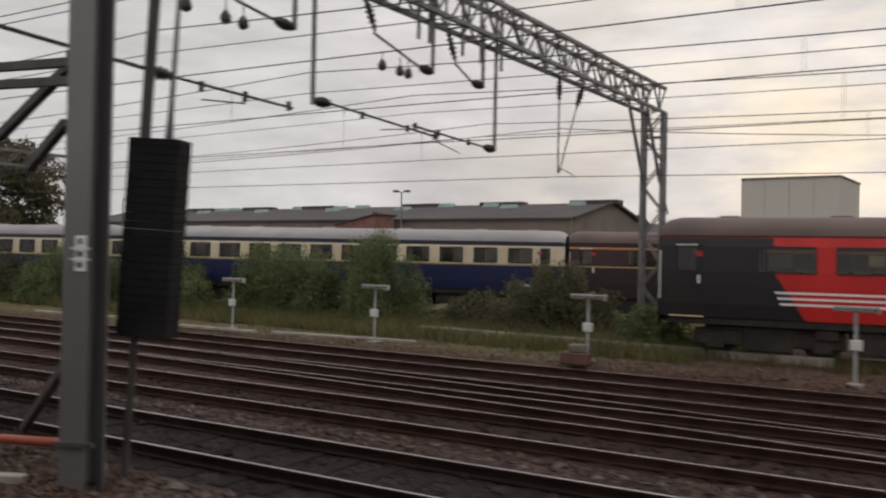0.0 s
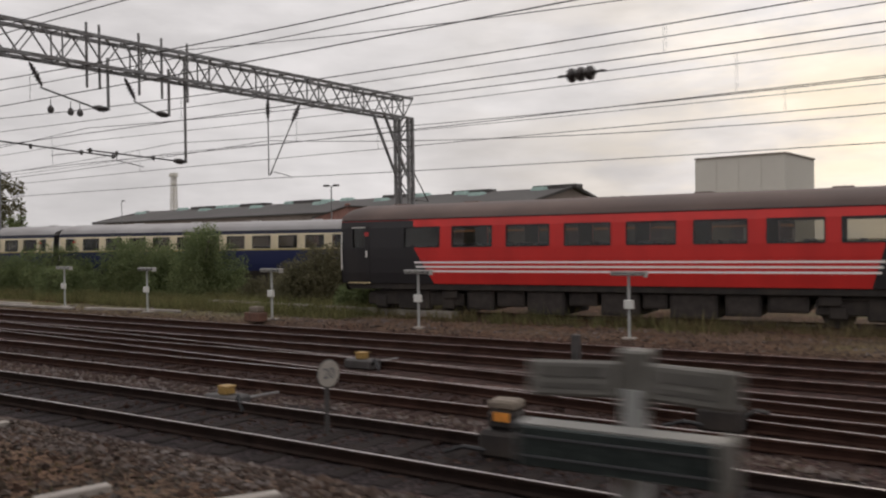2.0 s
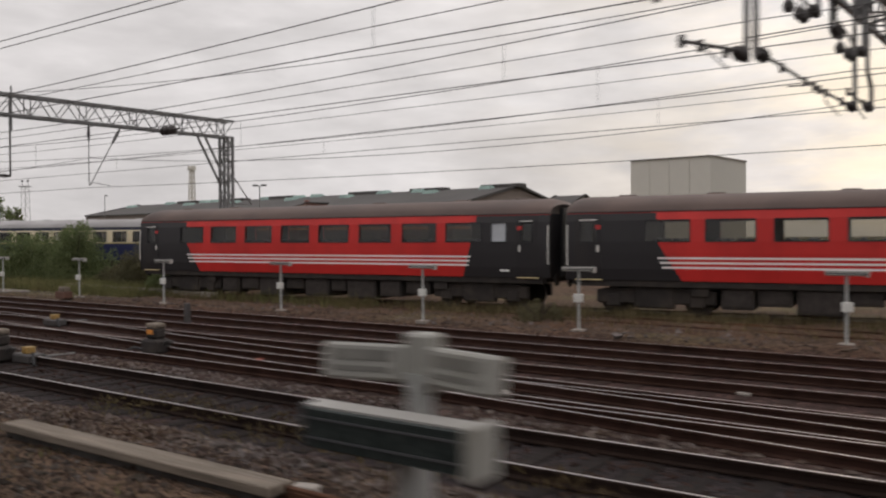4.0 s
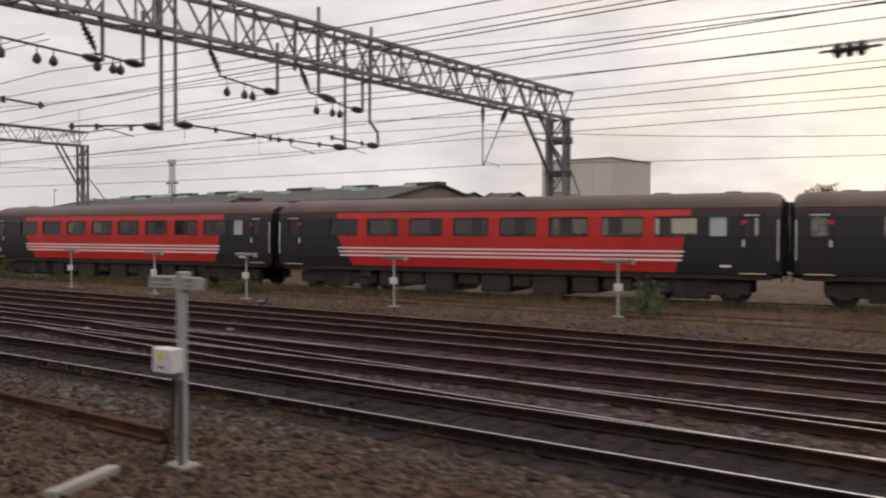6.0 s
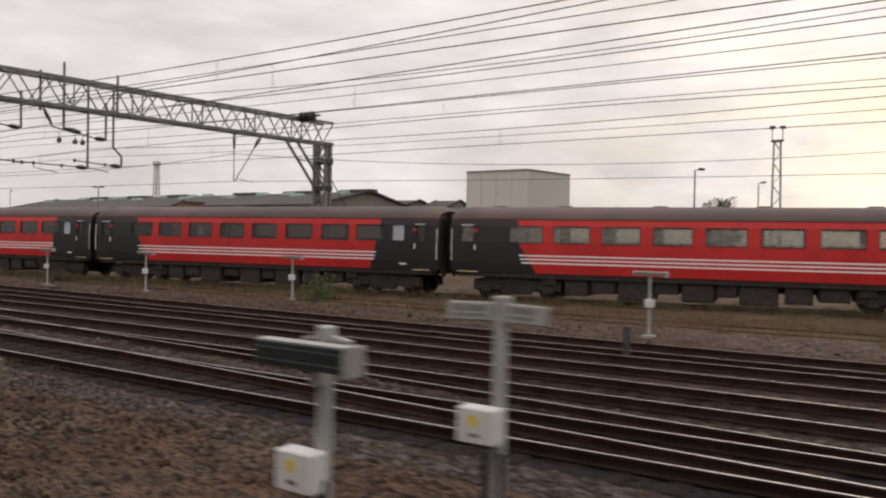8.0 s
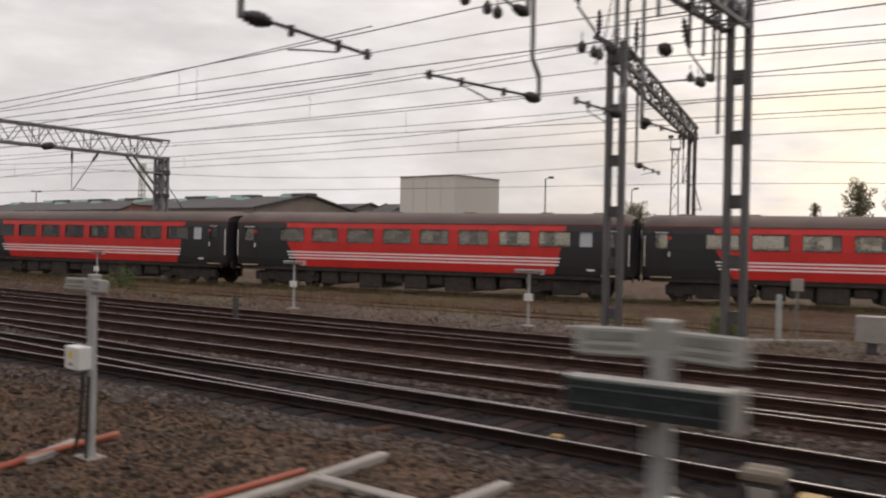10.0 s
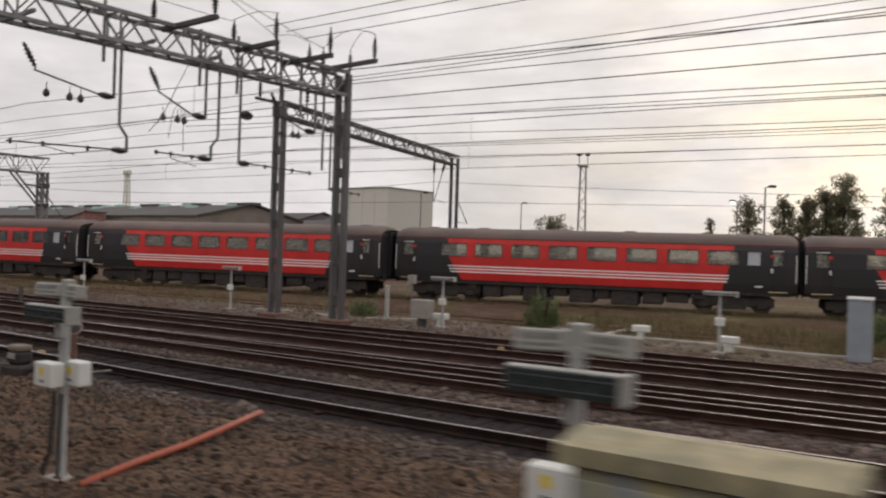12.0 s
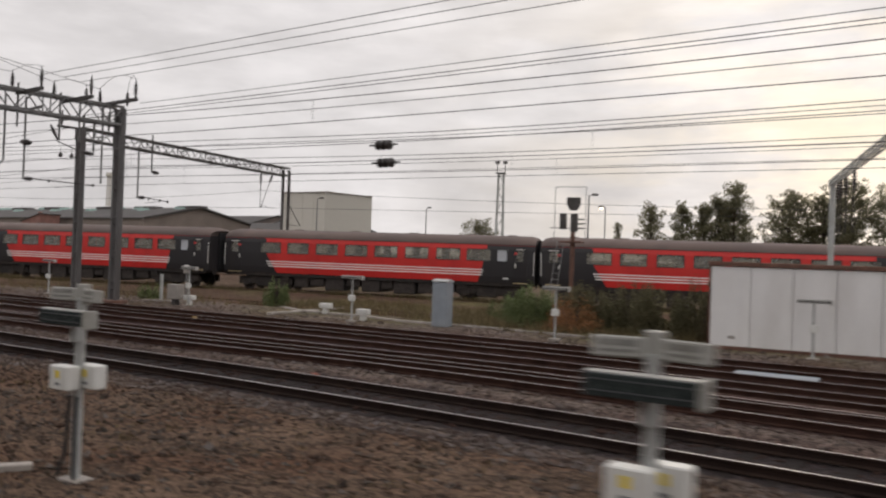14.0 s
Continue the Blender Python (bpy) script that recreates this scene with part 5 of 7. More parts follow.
def hung_wire(points, off, mids, lift=0.0, r=0.008, x0=-1e9, x1=1e9):
    """Wire along a track: it is lifted a little at the supports."""
    sh, path = Shape(), []
    for k in range(len(SUPPORT_X) - 1):
        a, b = SUPPORT_X[k], SUPPORT_X[k + 1]
        if b <= x0 or a >= x1:
            continue
        za = (mids[k] + mids[max(0, k - 1)]) / 2 + lift
        zb = (mids[k] + mids[min(len(mids) - 1, k + 1)]) / 2 + lift
        qa, qb = (0.16, -0.16) if k % 2 else (-0.16, 0.16)
        for i in range(16):
            t = i / 16
            x = a + (b - a) * t
            z = za + (zb - za) * t + 4 * t * (1 - t) * (mids[k] - (za + zb) / 2)
            path.append((x, line_at(points, x) + off + qa + (qb - qa) * t, z))
    sh.tube(path, r, 4, 0, False)
    return sh, path


def overhead_line(points, off, label, contact, auxiliary, main, x0=-1e9, x1=1e9):
    t = thing("overhead_wire", 0, 0, 0, 0, label, "overhead wire", "overhead wires")
    con, low = hung_wire(points, off, spans(*contact), 0.0, 0.0085, x0, x1)
    con.ob("contact_wire", "wire", t)
    if auxiliary:
        aux, mid = hung_wire(points, off, spans(*auxiliary), 0.14, 0.007, x0, x1)
        aux.ob("auxiliary_wire", "wire", t)
    cat, high = hung_wire(points, off, spans(*main), 0.34, 0.009, x0, x1)
    cat.ob("catenary_wire", "wire", t)
    for i in range(3, len(low), 5):
        if -45 < low[i][0] < 112:
            dr = Shape().tube([high[i], low[i]], 0.005, 3, 0, False)
            dr.ob("dropper", "wire", t)
    return t


W = "dark overhead contact wire hung from a sagging catenary"
overhead_line(TRACKS["near"], 0.0, W, (5.06, 5.12, 5.09), (5.30, 5.26, 5.36), (5.44, 5.46, 5.54))
overhead_line(TRACKS["second"], 0.0, W, (5.06, 5.10, 5.28), (5.28, 5.38, 5.37), (5.45, 5.57, 5.46))
overhead_line(TRACKS["third"], 0.0, W, (4.92, 5.28, 4.93), (5.42, 5.37, 5.2), (5.60, 5.70, 5.42))
overhead_line(TRACKS["fourth"], 0.0, W, (4.96, 4.90, 5.07), (5.32, 5.12, 5.3), (5.42, 5.30, 5.68))
overhead_line(TRACKS["cross_b"], 1.0, W, (5.06, 5.06, 5.07), None, (5.55, 5.55, 5.60), x0=61.6)
overhead_line(TRACKS["cross_a"], 0.0, W, (5.11, 5.11, 5.11), None, (5.62, 5.62, 5.62), x0=24.8, x1=61.6)


def single_wire(pts, label, r=0.012, sag=0.35):
    t = thing("overhead_feeder", 0, 0, 0, 0, label, "overhead wire", "overhead wires")
    wire_run(pts, r, sag).ob("feeder_wire", "wire", t)
    return t


F = "dark feeder cable strung between the gantries"
for y, z in ((18.0, 9.5), (18.9, 9.55), (19.7, 9.5), (22.6, 9.06), (21.9, 8.62), (20.8, 8.2), (23.2, 8.98)):
    single_wire([(61.6 if z > 9 else 58.2, y, z), (112, y, z), (150, y + 1.0, z)], F, 0.0125, 0.06)
single_wire([(120, 58.0, 5.4), (54.7, 36.3, 5.2), (24.8, 24.7, 4.85), (-7.9, 19.9, 4.85), (-60, 13.0, 4.9)], F, 0.011, 0.1)
single_wire([(120, 58.0, 6.3), (54.7, 36.3, 6.3), (24.8, 24.7, 6.1), (-7.9, 19.9, 6.2), (-60, 13.0, 6.2)], F, 0.011, 0.7)
single_wire([(58.3, 21.0, 7.9), (24.8, 18.0, 7.6), (-7.9, 15.0, 8.5)], F, 0.011, 0.5)
for q in (0.0, 0.1):
    single_wire([(-37.5, 4.6 + q, 6.6 - q), (-7.9, 6.8 + q, 6.6 - q), (24.8, 8.8 + q, 6.55 - q)], F, 0.010, 0.03)


def section_insulator(x, y, z):
    t = thing("section_insulator", x, y, z, 0, "dark ribbed porcelain insulator set in an overhead wire", "insulator", "wire insulators")
    sh = Shape().tube([(-0.30, 0, 0), (0.30, 0, 0)], 0.05, 8)
    for k in (-0.19, 0.0, 0.19):
        sh.tube([(k - 0.065, 0, 0), (k - 0.05, 0, 0), (k, 0, 0), (k + 0.05, 0, 0), (k + 0.065, 0, 0)], [0.05, 0.125, 0.14, 0.125, 0.05], 12)
    sh.ob("ribbed_body", "porcelain", t)
    Shape().tube([(-0.52, 0, 0), (-0.42, 0, 0.01), (-0.29, 0, 0)], [0.015, 0.03, 0.02], 6).ob("clamp", "steel_dark", t)
    Shape().tube([(0.29, 0, 0), (0.42, 0, 0.01), (0.52, 0, 0)], [0.02, 0.03, 0.015], 6).ob("clamp", "steel_dark", t)
    return t


for x, y, z in ((80.55, 17.6, 5.55), (80.6, 17.65, 5.06), (7.75, 13.82, 5.55), (38.7, 16.05, 5.63)):
    section_insulator(x, y, z)


# ---- lamp posts between the tracks ----
def trough_lamp(parent, x0, x1, y, z, housing="lamp_white", cap="panel_white"):
    """Long weathered lamp housing with a dull diffuser on its near face."""
    head = Shape()
    head.prism([(y - 0.10, z - 0.085), (y - 0.10, z + 0.075), (y - 0.015, z + 0.082), (y - 0.015, z - 0.06), (y - 0.02, z - 0.085)], 0, x0, x1)
    h = fix_normals(head.ob("lamp_head", housing, parent))
    Shape().cbox(x0 + 0.005, x1 - 0.015, y - 0.118, y - 0.098, z - 0.087, z + 0.068, 0.006).ob("diffuser", "lamp_glass", h)
    for k in (-0.045, 0.03):
        Shape().box(x0 + 0.02, x1 - 0.02, y - 0.122, y - 0.116, z + k - 0.004, z + k + 0.004).ob("diffuser_rib", "cab_dark", h)
    Shape().cbox(x0 - 0.010, x0 + 0.010, y - 0.11, y + 0.03, z - 0.09, z + 0.075, 0.004).ob("end_cap", "cab_dark", h)
    Shape().cbox(x1 - 0.012, x1 + 0.03, y - 0.125, y + 0.05, z - 0.11, z + 0.085, 0.008).ob("end_cap", cap, h)
    return h


def switch_box(parent, x, y, z, w=0.26, h=0.24, d=0.16):
    b = Shape().cbox(x - w / 2, x + w / 2, y - d / 2, y + d / 2, z - h / 2, z + h / 2, 0.012).ob("switch_box", "cream_box", parent)
    Shape().box(x - 0.05, x + 0.02, y - d / 2 - 0.004, y - d / 2 - 0.0015, z + 0.0, z + 0.08).ob("warning_sticker", "sticker_yellow", b)
    Shape().box(x - 0.04, x + 0.03, y - d / 2 - 0.004, y - d / 2 - 0.0015, z - 0.08, z - 0.05).ob("print_bar", "print_grey", b)
    return b


def panel_pair(parent, y, z, panel="panel_white", slot="slot_grey"):
    """Two slatted white reflector boxes set in a shallow vee on the post's top."""
    for s in (-1, 1):
        sh = Shape()
        x0, x1 = 0.07 * s, 0.415 * s
        a, b = min(x0, x1), max(x0, x1)
        sh.cbox(a, b, -0.05, 0.05, -0.072, 0.072, 0.012)
        o = sh.ob("reflector_box", panel, parent)
        o.matrix_basis = pose(0, y, z, -8, 0, -14 * s)
        for k, q in ((-0.028, 0.010), (0.026, 0.020)):
            Shape().box(a + 0.045, b - 0.045, -0.0545, -0.051, k - q, k + q).ob("slot", slot, o)
    Shape().cbox(-0.06, 0.06, y - 0.05, y + 0.06, z - 0.11, z + 0.12, 0.01).ob("head_bracket", panel, parent)


def near_post(kind, grimy=False):
    """kind: 'both' heads, 'trough' alone or 'panels' alone."""
    p = thing("lamp_post", 0, 0, 0, 0, {"both": ("sooty" if grimy else "pale") + " grey lamp post with long dark lamp and slatted reflectors", "trough": "pale grey lamp post with one long dark lamp", "panels": "pale grey lamp post with two slatted white panels"}[kind], "lamp post", "lamp posts beside the near track")
    top = {"both": 2.0, "trough": 1.66, "panels": 1.90}[kind]
    Shape().tube([(0, 0, 0.0), (0, 0, top)], 0.052, 10).ob("post", "post_grey", p)
    Shape().cbox(-0.16, 0.16, -0.12, 0.12, -0.06, 0.03, 0.01).ob("base_plate", "concrete", p)
    if kind != "trough":
        panel_pair(p, 0.02, 2.03 if kind == "both" else 1.94, *(("panel_grimy", "slot_sooty") if grimy else ("panel_white", "slot_grey")))
    if kind != "panels":
        trough_lamp(p, -0.39, 0.38, -0.13, 1.80 if kind == "both" else 1.735, *(("lamp_grimy", "panel_grimy") if grimy else ("lamp_white", "panel_white")))
        Shape().cbox(-0.05, 0.05, -0.10, 0.0, 1.52, 1.70, 0.01).ob("lamp_bracket", "post_grey", p)
    if kind == "trough":
        Shape().cbox(-0.05, 0.05, -0.04, 0.06, 1.66, 1.90, 0.012).ob("post_cap", "post_grey", p)
        for q in (-1, 1):
            Shape().bar((q * 0.04, 0.0, 1.83), (q * 0.20, 0.02, 1.805), 0.05, 0.025).ob("cap_wing", "post_grey", p)
    switch_box(p, -0.09, -0.11, 0.98 if kind == "trough" else 1.13, 0.32, 0.26)
    if kind == "both":
        switch_box(p, 0.10, 0.09, 1.14, 0.30, 0.26)
    cab = Shape()
    for k, dx in enumerate((-0.07, 0.06)):
        cab.tube([(dx, -0.06, 0.93), (dx * 1.1, -0.07, 0.6), (dx * 1.3, -0.08, 0.3), (dx * 2.2, -0.12, 0.05)], 0.022, 6)
    cab.ob("cable", "black_rubber", p)
    return p


GZ = -0.06
both = near_post("both")
both.matrix_world = pose(93.4, 5.2, GZ, 0, 0, 3)
for x, y, a in ((86.95, 4.98, 4), (79.55, 5.0, 4), (73.4, 5.05, 3), (66.76, 4.42, 4), (26.55, 2.7, 3)):
    copy_thing(both, pose(x, y, GZ, 0, 0, a))
sooty = near_post("both", True)
sooty.matrix_world = pose(13.68, 2.85, GZ - 0.10, 0, 0, 6)
copy_thing(sooty, pose(5.17, 2.26, GZ, 0, 0, 8))
copy_thing(sooty, pose(-16.0, 2.2, GZ, 0, 0, 0))
tr = near_post("trough")
tr.matrix_world = pose(42.58, 3.24, GZ, 0, 0, 5)
copy_thing(tr, pose(34.43, 3.05, GZ, 0, 0, -2))
copy_thing(tr, pose(51.4, 4.32, GZ, 0, 0, 2))
pn = near_post("panels")
pn.matrix_world = pose(43.12, 5.58, GZ, 0, 0, -4)
copy_thing(pn, pose(34.5, 5.42, GZ, 0, 0, 3))
copy_thing(pn, pose(59.6, 5.7, GZ, 0, 0, -3))
copy_thing(pn, pose(51.9, 5.6, GZ, 0, 0, 2))


def far_post():
    p = thing("lamp_post", 0, 0, 0, 0, "slim white lamp post with a slatted lamp bar", "lamp post", "lamp posts beyond the tracks")
    Shape().tube([(0, 0, 0.0), (0, 0, 1.62)], 0.038, 8).ob("post", "post_grey", p)
    Shape().cbox(-0.16, 0.16, -0.16, 0.16, -0.06, 0.035, 0.01).ob("base_plate", "concrete", p)
    h = Shape().cbox(-0.45, 0.45, -0.09, 0.07, 1.585, 1.70, 0.012).ob("lamp_head", "lamp_white", p)
    Shape().cbox(-0.43, 0.43, -0.105, -0.088, 1.60, 1.675, 0.006).ob("diffuser", "lamp_glass", h)
    for z in (1.615, 1.655):
        Shape().box(-0.42, 0.40, -0.112, -0.106, z - 0.009, z + 0.009).ob("slat", "lamp_white", h)
    Shape().cbox(0.40, 0.47, -0.10, 0.08, 1.55, 1.71, 0.01).ob("end_cap", "lamp_white", h)
    b = Shape().cbox(-0.10, 0.14, -0.12, 0.0, 0.76, 0.98, 0.01).ob("switch_box", "cream_box", p)
    return p


fp = far_post()
fp.matrix_world = pose(-0.16, 18.7, -0.04, 0, 0, 5)
for x, y, a in ((-27.5, 18.0, 2), (-19.3, 18.35, 6), (-13.0, 18.2, 3), (-6.3, 18.5, 4), (6.2, 19.2, 5), (12.6, 19.25, 8), (17.55, 19.85, 8), (23.95, 20.8, 8), (31.2, 22.45, 9), (46.4, 21.0, 7), (55.5, 21.95, 6), (65.4, 22.8, 5), (74.6, 23.15, 8), (82.85, 23.7, 7), (90.3, 25.1, 9)):
    copy_thing(fp, pose(x, y, -0.04, 0, 0, a))


def raised_words(parent, words, size, x, y, z, mat="print_grey"):
    """Flat lettering facing -y."""
    cu = bpy.data.curves.new("lettering", "FONT")
    cu.body, cu.size, cu.align_x, cu.align_y, cu.extrude = words, size, "CENTER", "CENTER", 0.001
    tmp = new("lettering_curve", cu)
    dep = bpy.context.evaluated_depsgraph_get()
    dep.update()
    me = bpy.data.meshes.new_from_object(tmp.evaluated_get(dep))
    bpy.data.objects.remove(tmp)
    me.materials.clear()
    me.materials.append(MT[mat])
    f = new("lettering", me)
    f.parent = parent
    f.matrix_basis = pose(x, y, z, 90, 0, 0)
    return f


# ---- cabinets, signs and bits beside the track ----
c1 = thing("trackside_cabinet", 70.47, 4.15, -0.06, 1, "dark grey trackside cabinet with a pale lid and paper notices", "cabinet", "trackside cabinets")
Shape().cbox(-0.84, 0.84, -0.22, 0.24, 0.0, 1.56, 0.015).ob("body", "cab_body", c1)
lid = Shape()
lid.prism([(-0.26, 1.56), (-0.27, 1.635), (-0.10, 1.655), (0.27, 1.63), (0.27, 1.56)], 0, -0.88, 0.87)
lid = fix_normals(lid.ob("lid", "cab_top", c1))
# lip paler than the lid top, one end panel paler than the body
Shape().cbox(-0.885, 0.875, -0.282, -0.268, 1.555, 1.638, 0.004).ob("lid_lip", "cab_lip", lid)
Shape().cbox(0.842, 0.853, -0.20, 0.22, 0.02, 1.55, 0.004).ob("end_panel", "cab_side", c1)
for x0, x1 in ((-0.82, -0.02), (0.02, 0.82)):
    d = Shape().cbox(x0, x1, -0.235, -0.218, 0.06, 1.53, 0.006).ob("door", "cab_body", c1)
    Shape().cbox(x1 - 0.09, x1 - 0.05, -0.255, -0.234, 0.75, 0.95, 0.005).ob("handle", "steel_grey", d)
for x, z, w, h in ((-0.47, 1.385, 0.15, 0.20), (0.34, 1.34, 0.19, 0.29)):
    n = Shape().box(x - w / 2, x + w / 2, -0.240, -0.2365, z - h / 2, z + h / 2).ob("notice", "white_paint", c1)
    if w > 0.16:
        Shape().box(x - 0.07, x + 0.07, -0.244, -0.2405, z - 0.12, z - 0.02).ob("warning_sticker", "sticker_yellow", n)
        for k in range(3):
            Shape().box(x - 0.07, x + 0.07, -0.244, -0.2405, z + 0.02 + 0.03 * k, z + 0.03 + 0.03 * k).ob("print_bar", "print_grey", n)

c2 = thing("trackside_cabinet", 80.9, 3.50, 0.02, 2, "lichen-stained grey steel trackside cabinet with warning notices", "cabinet", "trackside cabinets")
Shape().cbox(-0.50, 0.50, -0.20, 0.22, -0.10, 1.66, 0.015).ob("body", "cab_steel", c2)
lid = Shape()
lid.prism([(-0.24, 1.66), (-0.24, 1.735), (0.0, 1.775), (0.26, 1.735), (0.26, 1.66)], 0, -0.55, 0.55)
fix_normals(lid.ob("lid", "cab_moss", c2))
d = Shape().cbox(-0.48, -0.01, -0.218, -0.198, 0.06, 1.60, 0.006).ob("door", "cab_steel", c2)
Shape().cbox(-0.33, -0.17, -0.222, -0.217, 1.16, 1.32, 0.003).ob("blank_plate", "cab_side", d)
d = Shape().cbox(0.01, 0.48, -0.218, -0.198, 0.06, 1.60, 0.006).ob("door", "cab_steel", c2)
n = Shape().box(0.06, 0.27, -0.223, -0.219, 1.32, 1.57).ob("notice", "white_paint", d)
for z, word in ((1.495, "POINT"), (1.40, "HEATING")):
    raised_words(n, word, 0.050, 0.165, -0.2265, z)
n = Shape().box(0.10, 0.23, -0.223, -0.219, 1.04, 1.30).ob("notice", "white_paint", d)
Shape().add([(0.13, -0.2265, 1.18), (0.20, -0.2265, 1.18), (0.165, -0.2265, 1.27)], [(0, 1, 2)]).ob("print_mark", "print_grey", n)
Shape().box(0.11, 0.22, -0.227, -0.2235, 1.125, 1.145).ob("print_bar", "print_grey", n)
Shape().box(0.12, 0.21, -0.227, -0.2235, 1.07, 1.09).ob("print_bar", "print_grey", n)
Shape().cbox(-0.515, 0.515, -0.215, 0.235, 1.10, 1.125, 0.005).ob("seam_strip", "cab_steel", c2)

for x, y, g in ((84.15, 3.18, -4), (37.49, 2.62, 0)):
    low = thing("low_cabinet", x, y, -0.08, g, "low blue-grey equipment cabinet with a pale lid beside the track", "cabinet", "low cabinets")
    Shape().cbox(-0.18, 0.18, -0.46, 0.46, 0.0, 0.77, 0.012).ob("body", "grey_cab", low)
    top = Shape().cbox(-0.20, 0.20, -0.49, 0.49, 0.772, 0.83, 0.012).ob("lid", "cab_top", low)
    Shape().box(-0.03, 0.03, 0.10, 0.15, 0.8305, 0.833).ob("warning_sticker", "sticker_yellow", top)
    Shape().cbox(0.181, 0.192, -0.40, 0.40, 0.06, 0.72, 0.004).ob("door", "grey_cab", low)

gcab = thing("relay_cabinet", 77.9, 24.35, -0.04, 8, "tall pale blue-grey relay cabinet on the ballast", "cabinet")
Shape().cbox(-0.30, 0.30, -0.25, 0.25, 0.0, 1.62, 0.02).ob("body", "grey_cab", gcab)
lid = Shape()
lid.prism([(-0.27, 1.62), (-0.27, 1.66), (0.0, 1.72), (0.27, 1.66), (0.27, 1.62)], 0, -0.32, 0.32)
fix_normals(lid.ob("lid", "cab_lid", gcab))
Shape().cbox(-0.27, 0.27, -0.262, -0.248, 0.08, 1.56, 0.006).ob("door", "grey_cab", gcab)


def disc_sign(x, y, z, words):
    s = thing("speed_sign", x, y, z, 84, "small round white speed sign with black figures on a dark stake", "sign", "round track signs")
    Shape().bar((0, 0.03, -1.0), (0, 0.03, 0.05), 0.05).ob("stake", "steel_dark", s)
    d = Shape().tube([(0, 0.0, 0), (0, -0.02, 0)], 0.19, 24).ob("disc", "sign_face", s)
    rim = Shape()
    rim.tube([(0.19 * math.cos(t), -0.01, 0.19 * math.sin(t)) for t in np.linspace(0, 2 * math.pi, 25)], 0.012, 5)
    rim.ob("rim", "steel_dark", d)
    raised_words(d, words, 0.21, 0, -0.024, 0)
    return s


disc_sign(6.74, 8.09, 0.62, "20")
mk = thing("track_marker", 67.82, 8.35, -0.1, 51, "faded pinkish marker post with a round head", "marker post")
Shape().tube([(0, 0, 0), (0, 0, 0.95)], 0.055, 8).ob("post", "rust_trim", mk)
Shape().tube([(0, -0.05, 1.05), (0, 0.05, 1.05)], 0.135, 16).ob("head", "sign_rim", mk)
Shape().tube([(0, -0.058, 1.05), (0, -0.051, 1.05)], 0.10, 16).ob("face", "steel_dark", mk)
Shape().cbox(-0.06, 0.06, -0.05, 0.05, 1.20, 1.33, 0.02).ob("cap", "rust_trim", mk)


def point_machine(x, y, a, label="dark point machine with a small yellow junction box on top"):
    p = thing("point_machine", x, y, RZ - 0.16, a, label, "point machine", "point machines")
    Shape().cbox(-0.36, 0.36, -0.20, 0.20, 0.0, 0.20, 0.03).ob("casing", "steel_dark", p)
    b = Shape().cbox(-0.11, 0.11, -0.11, 0.09, 0.20, 0.33, 0.02).ob("junction_box", "yellow_paint", p)
    Shape().cbox(-0.12, 0.12, -0.12, 0.10, 0.325, 0.345, 0.006).ob("box_lid", "yellow_paint", b)
    Shape().tube([(0.2, 0.0, 0.12), (0.25, 0.9, 0.12)], 0.025, 6).ob("rod", "steel_grey", p)
    Shape().tube([(0.34, -0.1, 0.1), (0.5, -0.2, 0.25), (0.65, -0.25, 0.02)], 0.03, 6).ob("cable", "black_rubber", p)
    return p


def lever_machine(x, y, a, plate="label_orange"):
    p = thing("hand_lever_machine", x, y, RZ - 0.16, a, "squat black machine with cream cap and " + ("orange" if plate == "label_orange" else "pale") + " plate beside rails", "point machine", "point machines")
    Shape().cbox(-0.30, 0.30, -0.22, 0.22, 0.0, 0.34, 0.05).ob("base", "coach_under", p)
    Shape().cbox(-0.20, 0.20, -0.17, 0.17, 0.34, 0.60, 0.06).ob("body", "coach_under", p)
    Shape().cbox(-0.19, 0.19, -0.15, 0.15, 0.59, 0.71, 0.03).ob("cap", "old_timber", p)
    Shape().box(-0.10, 0.12, -0.179, -0.168, 0.46, 0.57).ob("plate", plate, p)
    Shape().tube([(0.24, 0.0, 0.2), (0.45, 0.02, 0.32), (0.62, 0.02, 0.30)], 0.03, 6).ob("lever", "steel_dark", p)
    Shape().tube([(-0.2, -0.2, 0.1), (-0.45, -0.3, 0.14), (-0.75, -0.25, 0.03)], 0.03, 6).ob("cable", "black_rubber", p)
    return p


for x, y, a in ((3.95, 8.55, 2), (10.28, 8.7, 4), (3.0, 12.85, 3), (66.45, 8.9, 0)):
    point_machine(x, y, a)
for x, y, a in ((9.5, 8.4, 6), (11.2, 11.2, 3)):
    lever_machine(x, y, a)
lever_machine(66.2, 8.2, 4, "cab_side")
for x, y, a in ((63.19, 19.45, 6), (69.6, 19.9, 7), (62.93, 10.36, 4)):
    p = thing("yellow_marker_block", x, y, RZ - 0.17, a, "small faded yellow marker block on the sleepers", "marker")
    Shape().cbox(-0.08, 0.08, -0.06, 0.06, 0.0, 0.13, 0.02).ob("block", "yellow_paint", p)
for x, y, h, w in ((7.0, 14.9, 0.78, 0.16), (47.3, 17.7, 0.8, 0.14)):
    p = thing("stub_post", x, y, RZ - 0.2, 0, "short dark steel stub post between the tracks", "post")
    Shape().cbox(-w / 2, w / 2, -w / 2, w / 2, 0.0, h, 0.015).ob("stub", "steel_dark", p)


